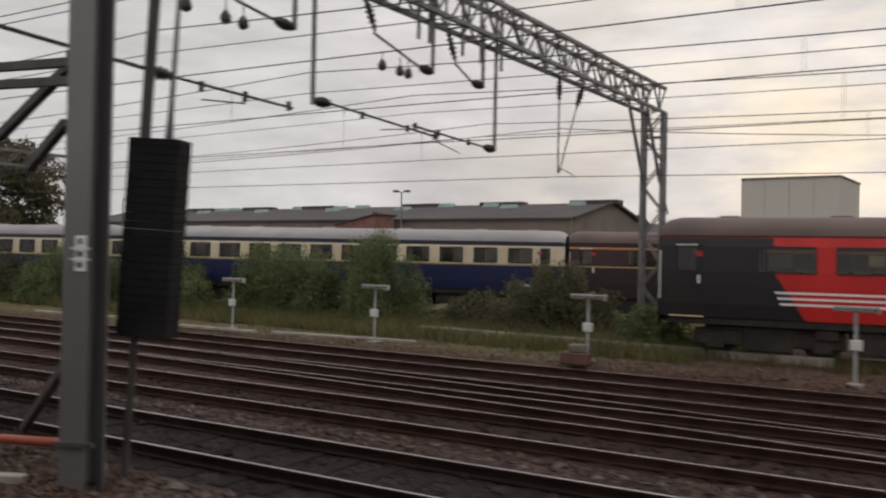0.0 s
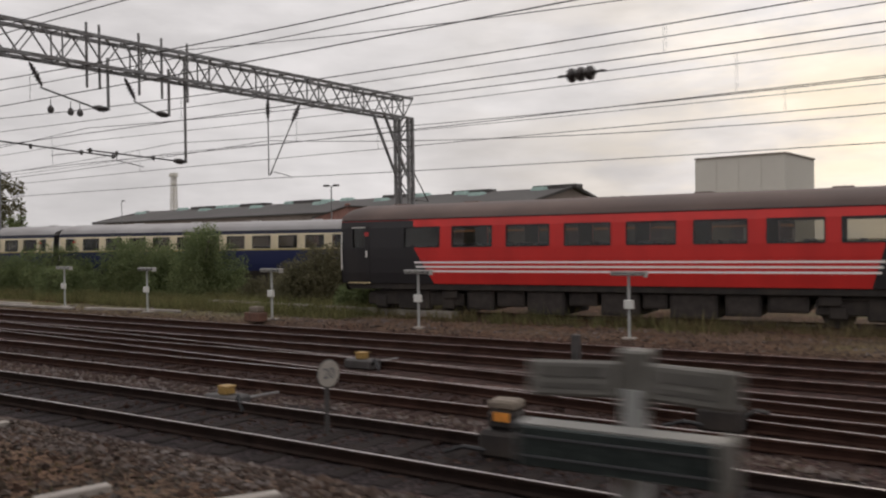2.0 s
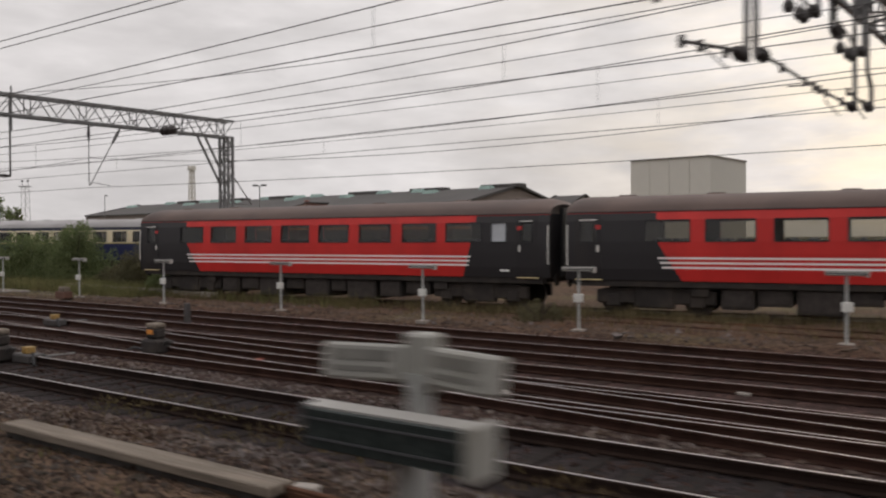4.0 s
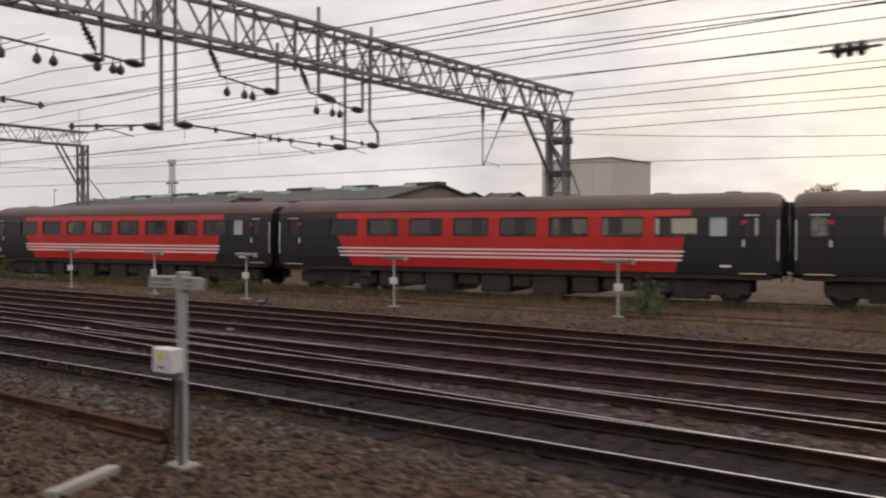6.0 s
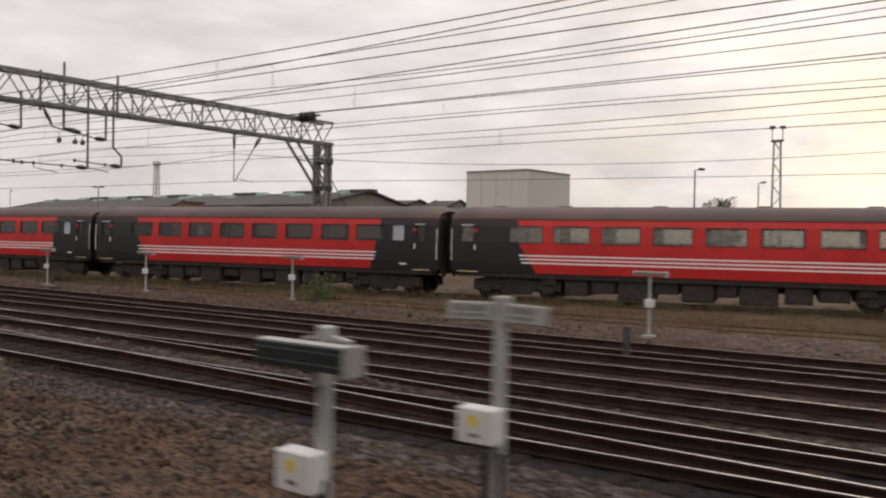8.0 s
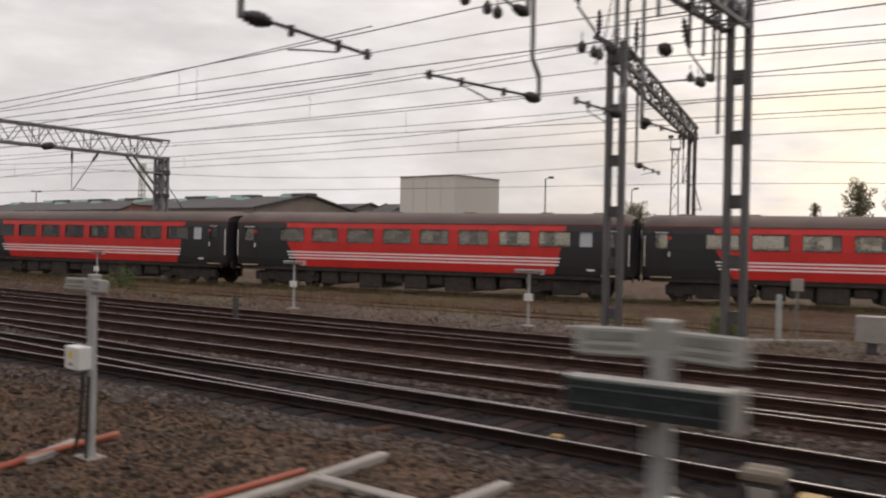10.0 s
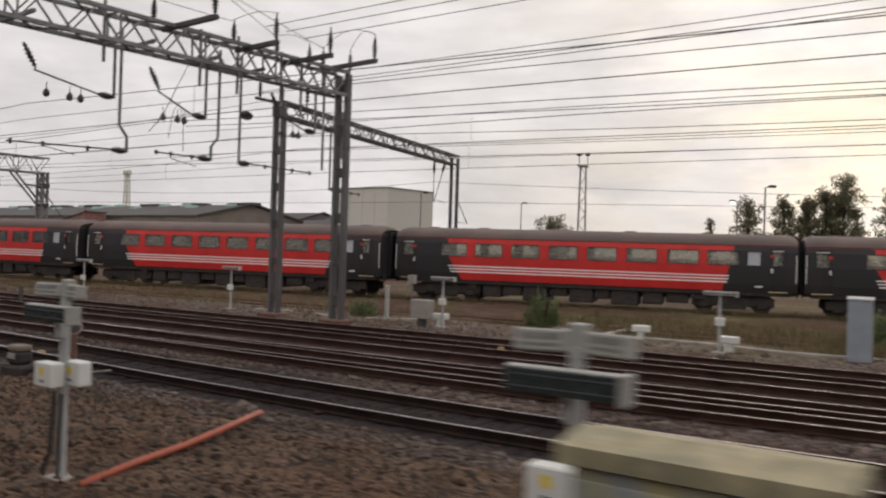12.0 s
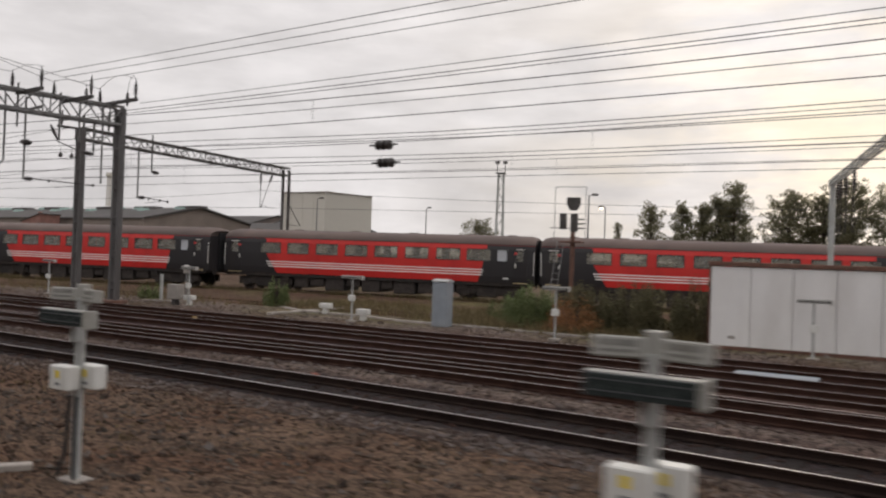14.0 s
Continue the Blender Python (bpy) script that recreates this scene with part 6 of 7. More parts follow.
def plank(name, label, cat, a, b, w, h, mat, lift=0.0, group=""):
    a, b = Vector(a), Vector(b)
    m = (a + b) / 2
    t = math.degrees(math.atan2(b.y - a.y, b.x - a.x))
    L = (b - a).length
    o = Shape().cbox(-L / 2, L / 2, -w / 2, w / 2, 0, h, 0.012).ob(name, mat)
    o.matrix_world = pose(m.x, m.y, m.z + lift, 0, 0, t)
    return tagged(o, label, cat, group)


# concrete cable ducts laid on the ground
CD = "pale concrete cable duct lying on the ballast"
for a, b in (((62.15, 4.5, -0.1), (62.15, 6.7, -0.1)), ((62.15, 6.7, -0.1), (62.08, 7.85, -0.1)), ((62.2, 6.68, -0.1), (63.75, 6.70, -0.1)), ((63.98, 6.08, -0.1), (63.74, 6.75, -0.1)), ((63.74, 6.75, -0.1), (63.78, 7.78, -0.1)), ((64.87, 6.12, -0.1), (64.92, 6.82, -0.1)), ((64.92, 6.82, -0.1), (64.76, 7.8, -0.1)),
             ((64.95, 6.8, -0.1), (66.45, 6.86, -0.1)), ((66.58, 4.5, -0.1), (66.56, 7.3, -0.1)), ((59.35, 5.1, -0.1), (58.95, 5.9, -0.1)), ((2.95, 4.0, -0.1), (3.15, 5.4, -0.1)), ((7.05, 3.8, -0.1), (7.2, 4.5, -0.1)), ((8.5, 4.6, -0.1), (8.85, 5.3, -0.1)), ((34.5, 4.0, -0.1), (34.15, 4.85, -0.1)), ((-8.0, 3.2, -0.1), (-6.6, 4.0, -0.1)),
             ((85.6, 3.9, -0.1), (86.2, 4.9, -0.1))):
    plank("cable_duct", CD, "cable duct", a, b, 0.15, 0.12, "concrete", 0.0, "concrete cable ducts")
# cable ducts beyond the tracks
for a, b in (((66.4, 26.6, -0.07), (68.9, 25.4, -0.07)), ((68.9, 25.4, -0.07), (70.1, 24.9, -0.07)), ((70.1, 24.9, -0.07), (73.4, 25.1, -0.07)), ((70.6, 22.7, -0.07), (70.0, 27.6, -0.07)), ((73.4, 25.1, -0.07), (75.7, 24.6, -0.07)), ((75.7, 24.6, -0.07), (79.3, 25.1, -0.07)), ((79.3, 25.1, -0.07), (86.6, 25.2, -0.07)), ((61.8, 23.0, -0.07), (63.4, 24.3, -0.07)), ((56.5, 22.4, -0.07), (58.0, 22.9, -0.07)), ((59.2, 22.9, -0.07), (60.6, 22.6, -0.07)), ((-17, 18.0, -0.07), (-12, 18.9, -0.07)), ((-30, 17.6, -0.07), (-22, 18.2, -0.07)), ((-24, 17.3, -0.07), (-17.5, 17.7, -0.07))):
    plank("cable_duct", CD, "cable duct", a, b, 0.22, 0.10, "concrete", 0.0, "concrete cable ducts")
# low wall of old sleepers
wallt = thing("sleeper_retaining_wall", 41.4, 5.45, -0.1, 80, "low retaining wall of weathered timber sleepers", "retaining wall")
for k in range(3):
    Shape().cbox(-1.45, 1.45 - 0.04 * k, -0.11 - 0.012 * (k % 2), 0.11, k * 0.165, k * 0.165 + 0.155, 0.015).ob("timber", "old_timber", wallt)
plank("timber_baulk", "weathered timber baulk lying on the ballast", "timber", (41.9, 3.2, -0.08), (42.5, 5.2, -0.08), 0.2, 0.13, "old_timber")
plank("timber_baulk", "brown timber baulk laid along a dark trough", "timber", (17.6, 5.12, 0.03), (22.5, 5.42, 0.03), 0.32, 0.10, "old_timber")
plank("iron_trough", "dark iron trough under a timber baulk", "trough", (17.6, 5.14, -0.1), (22.4, 5.44, -0.1), 0.22, 0.13, "steel_dark")
plank("broken_stone", "pale broken stone at the end of a spare rail", "stone", (22.45, 5.62, -0.07), (22.7, 5.7, -0.07), 0.16, 0.15, "concrete")
plank("broken_brick", "rust-red broken tile lying on a timber wall", "brick", (41.2, 4.75, 0.40), (41.3, 5.05, 0.40), 0.12, 0.05, "rail_rust")
# orange ducting
for pts, r in (([(73.9, 5.0, -0.02), (73.6, 5.8, 0.0), (73.35, 6.7, 0.02), (72.9, 7.8, 0.04), (72.65, 8.5, 0.08)], 0.045), ([(59.5, 4.5, -0.02), (59.22, 5.4, 0.0), (59.0, 6.4, 0.0)], 0.04), ([(62.0, 4.4, -0.02), (61.92, 5.6, 0.0), (61.86, 6.8, -0.02)], 0.04), ([(-9.0, 4.2, 0.1), (-8.0, 4.5, 0.14), (-6.9, 4.9, 0.16)], 0.06)):
    o = Shape().tube(pts, r, 8).ob("orange_duct", "orange_pipe", smooth=True)
    tagged(o, "bright orange plastic cable duct lying on the ballast", "cable duct", "orange ducts")
# loose rusty rail
lr = Shape()
rail_shape([(16, 5.3), (22.5, 5.5), (26.5, 5.66), (30.3, 5.76), (34.0, 5.9), (40, 6.1)], 0, 21.0, 33.6, 0.10, lr, (0, 0))
spare = thing("spare_rail", 22.4, 5.5, -0.06, 0, "rusty spare rail lying in the near cess", "rail")
fix_normals(lr.ob("rail_length", "rail_rust", spare))
for x in (22.8, 31.2):
    y = line_at([(16, 5.3), (22.5, 5.5), (26.5, 5.66), (30.3, 5.76), (34.0, 5.9), (40, 6.1)], x)
    for q in (-0.03, 0.03):
        Shape().cbox(x - 0.3, x + 0.3, y + q - 0.012, y + q + 0.012, -0.01, 0.06, 0.005).ob("fishplate", "rail_rust", spare)
local(spare)
plank("rusty_bar", "short rusty iron bar lying on the ballast", "iron bar", (60.9, 8.4, -0.09), (61.15, 9.0, -0.09), 0.16, 0.07, "rail_rust")
plank("broken_stone", "pale broken stone lying in the cess", "stone", (64.68, 5.1, -0.08), (64.95, 5.35, -0.08), 0.18, 0.10, "concrete")
Shape().cbox(5.14, 6.37, -0.035, 0.035, 0.161, 0.170, 0.003).ob("orange_patch", "orange_pipe", spare, "bright orange paint on the rail head").matrix_basis = pose(0, 0.16, 0, 0, 0, 2.2)
plank("rusty_bar", "short rusty iron bar lying on the ballast", "iron bar", (28.9, 4.35, -0.06), (30.2, 5.05, -0.06), 0.09, 0.09, "rail_rust")
# rubble and scraps
rub = random.Random(5)
for i in range(26):
    x, y = rub.uniform(0, 95), rub.uniform(8.5, 21)
    if bed_share(x, y) > 0.9 and rub.random() < 0.5:
        continue
    o = Shape().cbox(-0.11, 0.11, -0.05, 0.05, 0, 0.05, 0.01).ob("scrap", rub.choice(["orange_pipe", "concrete", "old_timber"]))
    o.matrix_world = pose(x, y, -0.22, 0, rub.uniform(-4, 4), rub.uniform(0, 180))
    tagged(o, "small piece of rubble lying between the tracks", "rubble", "scraps on the ballast")

# equipment at the foot of the portal
eq = thing("location_box", 64.6, 22.72, -0.05, 5, "pale grey equipment box on a short pedestal", "equipment box")
Shape().cbox(-0.35, 0.35, -0.2, 0.2, 0.26, 0.90, 0.02).ob("box", "cab_side", eq)
Shape().cbox(-0.12, 0.12, -0.12, 0.12, 0.0, 0.30, 0.01).ob("pedestal", "steel_dark", eq)
for x, y, a in ((65.15, 23.05, 10), (71.6, 24.9, 4), (74.7, 23.7, 0)):
    q = thing("junction_box", x, y, -0.05, a, "white junction box on a bracket by a lamp post", "junction box", "junction boxes")
    Shape().cbox(-0.26, 0.26, -0.14, 0.14, 0.25, 0.45, 0.02).ob("box", "cream_box", q)
    Shape().cbox(-0.10, 0.10, -0.10, 0.10, 0.0, 0.25, 0.02).ob("foot", "cream_box", q)
wp = thing("white_marker_post", 62.19, 23.7, -0.05, 0, "plain white marker post beside the portal", "post")
Shape().cbox(-0.06, 0.06, -0.06, 0.06, 0.0, 1.25, 0.01).ob("post", "post_grey", wp)
gb2 = thing("grey_meter_box", 62.33, 24.98, -0.05, 0, "small grey box on a stake", "equipment box")
Shape().cbox(-0.14, 0.14, -0.1, 0.1, 1.3, 1.64, 0.01).ob("box", "cab_side", gb2)
Shape().cbox(-0.03, 0.03, -0.03, 0.03, 0.0, 1.3, 0.005).ob("stake", "steel_grey", gb2)
mb = thing("point_motor_box", -6.3, 17.8, -0.05, 5, "brown motor box beside the far rail", "equipment box")
Shape().cbox(-0.35, 0.35, -0.2, 0.2, 0.0, 0.30, 0.03).ob("casing", "rust_trim", mb)
Shape().cbox(-0.15, 0.25, -0.17, 0.17, 0.30, 0.5, 0.03).ob("cover", "old_timber", mb)

# walkway slab and platform kerb
plank("access_slab", "pale blue-grey plastic cover slab between the tracks", "cover slab", (89.4, 20.8, RZ - 0.05), (91.3, 21.0, RZ - 0.05), 0.7, 0.03, "grey_cab")
for i in range(14):
    x0 = -14.0 + i * 2.6
    if x0 > -1.5:
        break
    plank("kerb_stone", "mossy concrete kerb edging the grass", "kerb", (x0, 21.9 - 0.04 * i, -0.08), (x0 + 2.55, 21.86 - 0.04 * i, -0.08), 0.35, 0.26, "concrete", 0.0, "kerb stones")

# white hut by the track
hut = thing("white_hut", 87.2, 25.6, -0.05, 10.5, "long white sheet-clad hut with a rusty roof edge", "hut")
for i in range(8):
    Shape().cbox(i * 1.18 + 0.012, (i + 1) * 1.18 - 0.012, 0.0, 0.06, 0.12, 2.55, 0.008).ob("wall_panel", "white_sheet", hut)
Shape().box(0.0, 9.5, 0.07, 2.8, 0.0, 2.5).ob("core", "white_sheet", hut)
Shape().cbox(-0.08, 9.6, -0.06, 2.9, 2.555, 2.70, 0.02).ob("roof_edge", "rust_trim", hut)
Shape().cbox(-0.05, 9.5, -0.03, 0.05, 0.0, 0.115, 0.01).ob("plinth", "rust_trim", hut)
Shape().cbox(-0.06, -0.005, -0.02, 2.85, 0.0, 2.55, 0.008).ob("corner_post", "rust_trim", hut)
Shape().box(0.55, 0.75, -0.004, -0.001, 0.34, 0.44).ob("print_bar", "cab_side", hut)

# colour light signal with its ladder
sg = thing("signal_post", 78.45, 33.4, -0.05, 15, "rusty railway signal post with a dark signal head and ladder cage", "signal")
Shape().tube([(0, 0, 0), (0, 0, 4.6)], 0.10, 10).ob("post", "rust_trim", sg)
Shape().cbox(-0.55, 0.45, -0.25, 0.45, 3.35, 3.42, 0.01).ob("platform", "rust_trim", sg)
h = Shape()
h.prism([(-0.24, 4.95), (-0.30, 5.10), (-0.30, 5.38), (0.30, 5.38), (0.30, 5.10), (0.24, 4.95), (0.14, 4.80), (-0.14, 4.80)], 1, -0.08, 0.08)
fix_normals(h.ob("signal_head", "steel_dark", sg))
for x, z, w, hh in ((-0.45, 4.3, 0.28, 0.7), (0.05, 4.25, 0.30, 0.8)):
    Shape().cbox(x - w / 2, x + w / 2, -0.14, 0.14, z - hh / 2, z + hh / 2, 0.02).ob("relay_box", "steel_dark", sg)
for z in (4.0, 4.2, 4.4):
    Shape().bar((0.2, -0.1, z), (0.52, -0.1, z), 0.06).ob("bracket", "steel_dark", sg)
cage = Shape()
for x in (-0.85, 0.55):
    cage.tube([(x, 0, 3.4), (x, 0, 5.85)], 0.016, 5)
cage.tube([(-0.85, 0, 5.85), (0.55, 0, 5.85)], 0.016, 5)
cage.tube([(-1.05, 0, 4.0), (0.2, 0, 4.0)], 0.02, 5)
cage.ob("cage_rail", "steel_grey", sg)
lad = Shape()
for x in (-1.05, -0.75):
    lad.tube([(x, -0.2, 0), (x + 0.35, 0, 3.4)], 0.02, 5)
for k in range(12):
    lad.tube([(-1.05 + 0.0292 * k, -0.2 + 0.0167 * k, 0.28 * k), (-0.75 + 0.0292 * k, -0.2 + 0.0167 * k, 0.28 * k)], 0.013, 5)
lad.ob("ladder", "steel_grey", sg)


# ---- buildings in the distance ----
def oriented_block(ob_name, label, cat, corners, z1, mats):
    b = thing(ob_name, 0, 0, 0, 0, label, cat)
    n = len(corners)
    for i in range(n):
        p, q = corners[i], corners[(i + 1) % n]
        Shape().add([(*p, -0.2), (*q, -0.2), (*q, z1), (*p, z1)], [(0, 1, 2, 3)]).ob("wall", mats[i % len(mats)], b)
    return b


M, Lc, Rc = Vector((-14.9, 114.3)), Vector((-27.05, 114.46)), Vector((-14.25, 127.05))
u, w = (Lc - M), (Rc - M)
# faces take the pale and the darkened tone in turn, as painted side shade
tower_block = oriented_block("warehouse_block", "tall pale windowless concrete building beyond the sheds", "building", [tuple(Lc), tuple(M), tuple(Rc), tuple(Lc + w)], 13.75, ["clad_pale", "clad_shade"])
Shape().add([(*Lc, 13.75), (*M, 13.75), (*Rc, 13.75), (*(Lc + w), 13.75)], [(0, 1, 2, 3)]).ob("roof", "clad_pale", tower_block)
cop = Shape()
for p, q in ((Lc, M), (M, Rc)):
    cop.bar((*p, 13.78), (*q, 13.78), 0.35, 0.18)
cop.ob("coping", "shed_wall", tower_block)
for k in (0.25, 0.5, 0.75):
    p = Lc.lerp(M, k)
    Shape().bar((p.x, p.y - 0.03, 0), (p.x, p.y - 0.03, 13.7), 0.10, 0.05).ob("panel_joint", "clad_shade", tower_block)
Shape().cbox(-18.8, -17.4, 118, 119.5, 13.7, 14.25, 0.05).ob("roof_box", "clad_shade", tower_block)


def long_shed(x0, x1, y, z_ridge, z_eave, depth, label, vents):
    s = thing("engine_shed", 0, 0, 0, 0, label, "shed", "sheds beyond the yard")
    for q, e in ((-1, y - depth), (1, y + depth)):
        r = Shape()
        r.add([(x0, e, z_eave), (x1, e, z_eave), (x1, y, z_ridge), (x0, y, z_ridge), (x0, e, z_eave - 0.25), (x1, e, z_eave - 0.25), (x1, y, z_ridge - 0.25), (x0, y, z_ridge - 0.25)],
              [(0, 1, 2, 3), (7, 6, 5, 4), (0, 4, 5, 1), (1, 5, 6, 2), (3, 7, 4, 0)])
        fix_normals(r.ob("roof_slope", "shed_roof", s))
        Shape().box(x0 + 0.3, x1 - 0.3, e - 0.15 + 0.5 * (q < 0), e + 0.15 + 0.5 * (q < 0), -0.2, z_eave - 0.2).ob("wall", "shed_wall", s)
    for x in (x0 + 0.5, x1 - 0.5):
        g = Shape()
        g.prism([(y - depth, -0.2), (y + depth, -0.2), (y + depth, z_eave - 0.3), (y, z_ridge - 0.3), (y - depth, z_eave - 0.3)], 0, x - 0.15, x + 0.15)
        fix_normals(g.ob("gable", "shed_wall", s))
    for e in (-depth, depth):
        for x in (x0, x1):
            Shape().bar((x, y + e, z_eave - 0.05), (x, y, z_ridge + 0.05), 0.35, 0.35).ob("barge_board", "shed_roof", s)
    for x in (-131.0, -115.2, -100.0, -78.0, -63.4, -48.5) if vents else ():
        Shape().cbox(x, x + 7.3, y - 1.0, y + 1.0, z_ridge - 0.3, z_ridge + 0.35, 0.08).ob("roof_vent", "steel_dark", s)
    # verdigris skylight hoods, a high row by the ridge and a low row down the slope
    hoods = ((-146.0, 0.22), (-134.0, 0.05), (-123.0, 0.26), (-121.0, 0.06), (-117.5, 0.05), (-107.5, 0.26), (-101.0, 0.05), (-90.6, 0.26), (-91.0, 0.08), (-86.5, 0.05), (-76.0, 0.26), (-69.5, 0.05), (-61.0, 0.10), (-57.0, 0.24), (-47.0, 0.10))
    for x, f in hoods if vents else ():
        yy, zz = y - depth * f, z_ridge - (z_ridge - z_eave) * f
        w, d, h = 1.35, 0.9, 0.42
        c = Shape()
        c.add([(x - w, yy - d, zz - 0.4), (x + w, yy - d, zz - 0.4), (x + w, yy + d, zz + 0.1), (x - w, yy + d, zz + 0.1),
               (x - w * 0.7, yy - d * 0.6, zz + h), (x + w * 0.7, yy - d * 0.6, zz + h), (x + w * 0.7, yy + d * 0.6, zz + h + 0.08), (x - w * 0.7, yy + d * 0.6, zz + h + 0.08)],
              [(0, 3, 2, 1), (4, 5, 6, 7), (0, 1, 5, 4), (1, 2, 6, 5), (2, 3, 7, 6), (3, 0, 4, 7)])
        fix_normals(c.ob("skylight_hood", "copper_green", s))
    return s


long_shed(-148, -42, 106.9, 10.4, 7.7, 13.0, "long low grey engine shed with roof vents and green flashings", True)
long_shed(-160, -24, 133, 8.6, 6.6, 9.0, "lower grey shed behind the engine shed", False)
long_shed(-92, -66, 150, 11.3, 9.0, 9.0, "far grey workshop roof behind the sheds", False)
long_shed(-62, -55, 151, 11.1, 8.8, 7.0, "small far gabled workshop beside the tall building", False)
an = thing("brick_annexe", -72.8, 90.6, 0, 0, "small red brick annexe with a sloping roof against the shed", "annexe")
wl = Shape()
wl.add([(-3.6, -2.2, -0.2), (3.3, -2.2, -0.2), (3.3, 2.2, -0.2), (-3.6, 2.2, -0.2), (-3.6, -2.2, 6.6), (3.3, -2.2, 8.0), (3.3, 2.2, 8.0), (-3.6, 2.2, 6.6)],
       [(0, 3, 2, 1), (4, 5, 6, 7), (0, 1, 5, 4), (1, 2, 6, 5), (2, 3, 7, 6), (3, 0, 4, 7)])
fix_normals(wl.ob("wall", "brick_red", an))
Shape().bar((-4.0, 0, 6.60), (3.6, 0, 8.15), 4.8, 0.16).ob("roof", "shed_roof", an)
Shape().cbox(2.9, 3.5, -2.3, -1.7, 7.9, 8.5, 0.04).ob("parapet_end", "brick_red", an)


def light_tower(x, y, h, label, w=1.3):
    t = thing("lighting_tower", x, y, 0, 20, label, "lighting tower", "lighting towers")
    for i in (-1, 1):
        for j in (-1, 1):
            Shape().bar((i * w / 2, j * w / 2, 0), (i * w * 0.32, j * w * 0.32, h - 2.0), 0.14).ob("corner_leg", "post_grey", t)
    lace = Shape()
    n = int(h / 1.6)
    for k in range(n):
        z0, z1 = (h - 2) * k / n, (h - 2) * (k + 1) / n
        f0, f1 = (1 - 0.36 * k / n) * w / 2, (1 - 0.36 * (k + 1) / n) * w / 2
        s = 1 if k % 2 else -1
        lace.bar((-f0 * s, -f0, z0), (f1 * s, -f1, z1), 0.07)
        lace.bar((-f0 * s, f0, z0), (f1 * s, f1, z1), 0.07)
        lace.bar((-f0, -f0 * s, z0), (-f1, f1 * s, z1), 0.07)
        lace.bar((f0, -f0 * s, z0), (f1, f1 * s, z1), 0.07)
    lace.ob("lacing", "post_grey", t)
    Shape().cbox(-w * 0.6, w * 0.6, -w * 0.6, w * 0.6, h - 2.1, h - 1.9, 0.03).ob("platform", "steel_grey", t)
    for i in (-1, 1):
        Shape().bar((i * w * 0.5, 0, h - 2), (i * w * 0.5, 0, h - 0.25), 0.1).ob("lamp_stem", "steel_dark", t)
        Shape().cbox(i * w * 0.5 - 0.35, i * w * 0.5 + 0.35, -0.25, 0.25, h - 0.4, h, 0.04).ob("flood_lamp", "steel_dark", t)
    return t


light_tower(23.0, 116.1, 18.35, "tall steel lattice lighting tower with lamps on top")


def mast_tower(x, y, h):
    t = thing("communications_tower", x, y, 0, 20, "tall pale tapering communications tower far beyond the sheds", "tower")
    n, w0, w1 = 14, 3.3, 1.7
    for i in (-1, 1):
        for j in (-1, 1):
            # pale tone stands in for haze over the far tower
            Shape().bar((i * w0, j * w0, -1), (i * w1, j * w1, h - 4), 1.0).ob("corner_leg", "clad_pale", t)
    lace = Shape()
    for k in range(n):
        z0, z1 = (h - 4) * k / n, (h - 4) * (k + 1) / n
        f0, f1 = w0 + (w1 - w0) * k / n, w0 + (w1 - w0) * (k + 1) / n
        for q in (-1, 1):
            lace.bar((-f0, q * f0, z0), (f1, q * f1, z1), 0.55)
            lace.bar((f0, q * f0, z0), (-f1, q * f1, z1), 0.55)
            lace.bar((q * f0, -f0, z0), (q * f1, f1, z1), 0.55)
    lace.ob("lacing", "clad_pale", t)
    Shape().cbox(-3.4, 3.4, -3.4, 3.4, h - 4.4, h - 2.4, 0.3).ob("platform", "clad_shade", t)
    for q in (-1, 1):
        Shape().cbox(q * 2.3 - 0.8, q * 2.3 + 0.8, -2.8, 2.8, h - 2.4, h, 0.2).ob("aerial_box", "clad_shade", t)


mast_tower(-719.9, 513.8, 79.0)
light_tower(-241, 123.5, 21.5, "far off lattice lighting tower with lamps", 2.4)


def yard_lamp(x, y, h, twin, a=0, lit=False):
    t = thing("yard_lamp", x, y, 0, a, "slim grey yard lamp column" + (" with twin floodlights" if twin else ""), "lamp column", "yard lamps")
    Shape().tube([(0, 0, 0), (0, 0, h)], [0.09, 0.06], 8).ob("column", "steel_grey", t)
    for s in ((-1, 1) if twin else (1,)):
        Shape().bar((0, 0, h - 0.05), (s * 0.45, 0, h + 0.08), 0.06).ob("arm", "steel_grey", t)
        lamp = Shape().cbox(s * 0.5 - 0.25, s * 0.5 + 0.25, -0.2, 0.2, h - 0.02, h + 0.16, 0.04).ob("lamp", "steel_dark", t)
        if lit:
            Shape().tube([(s * 0.5, 0, h - 0.03), (s * 0.5, 0, h - 0.10), (s * 0.5, 0, h - 0.22), (s * 0.5, 0, h - 0.28)], [0.10, 0.20, 0.17, 0.05], 10).ob("glowing_bulb", "lamp_glow", lamp, "warm glowing lamp bulb")
    return t


for x, y, h, tw, a in ((-40.4, 55.8, 7.95, True, 20), (30.7, 65.8, 8.3, False, 30), (29.1, 87.9, 8.7, False, 0), (56.1, 85.1, 8.5, False, 180), (64.85, 62.9, 7.95, False, 40), (-113, 79.1, 10.3, False, 0), (62, 140, 11.6, True, 0)):
    yard_lamp(x, y, h, tw, a, x == 56.1)


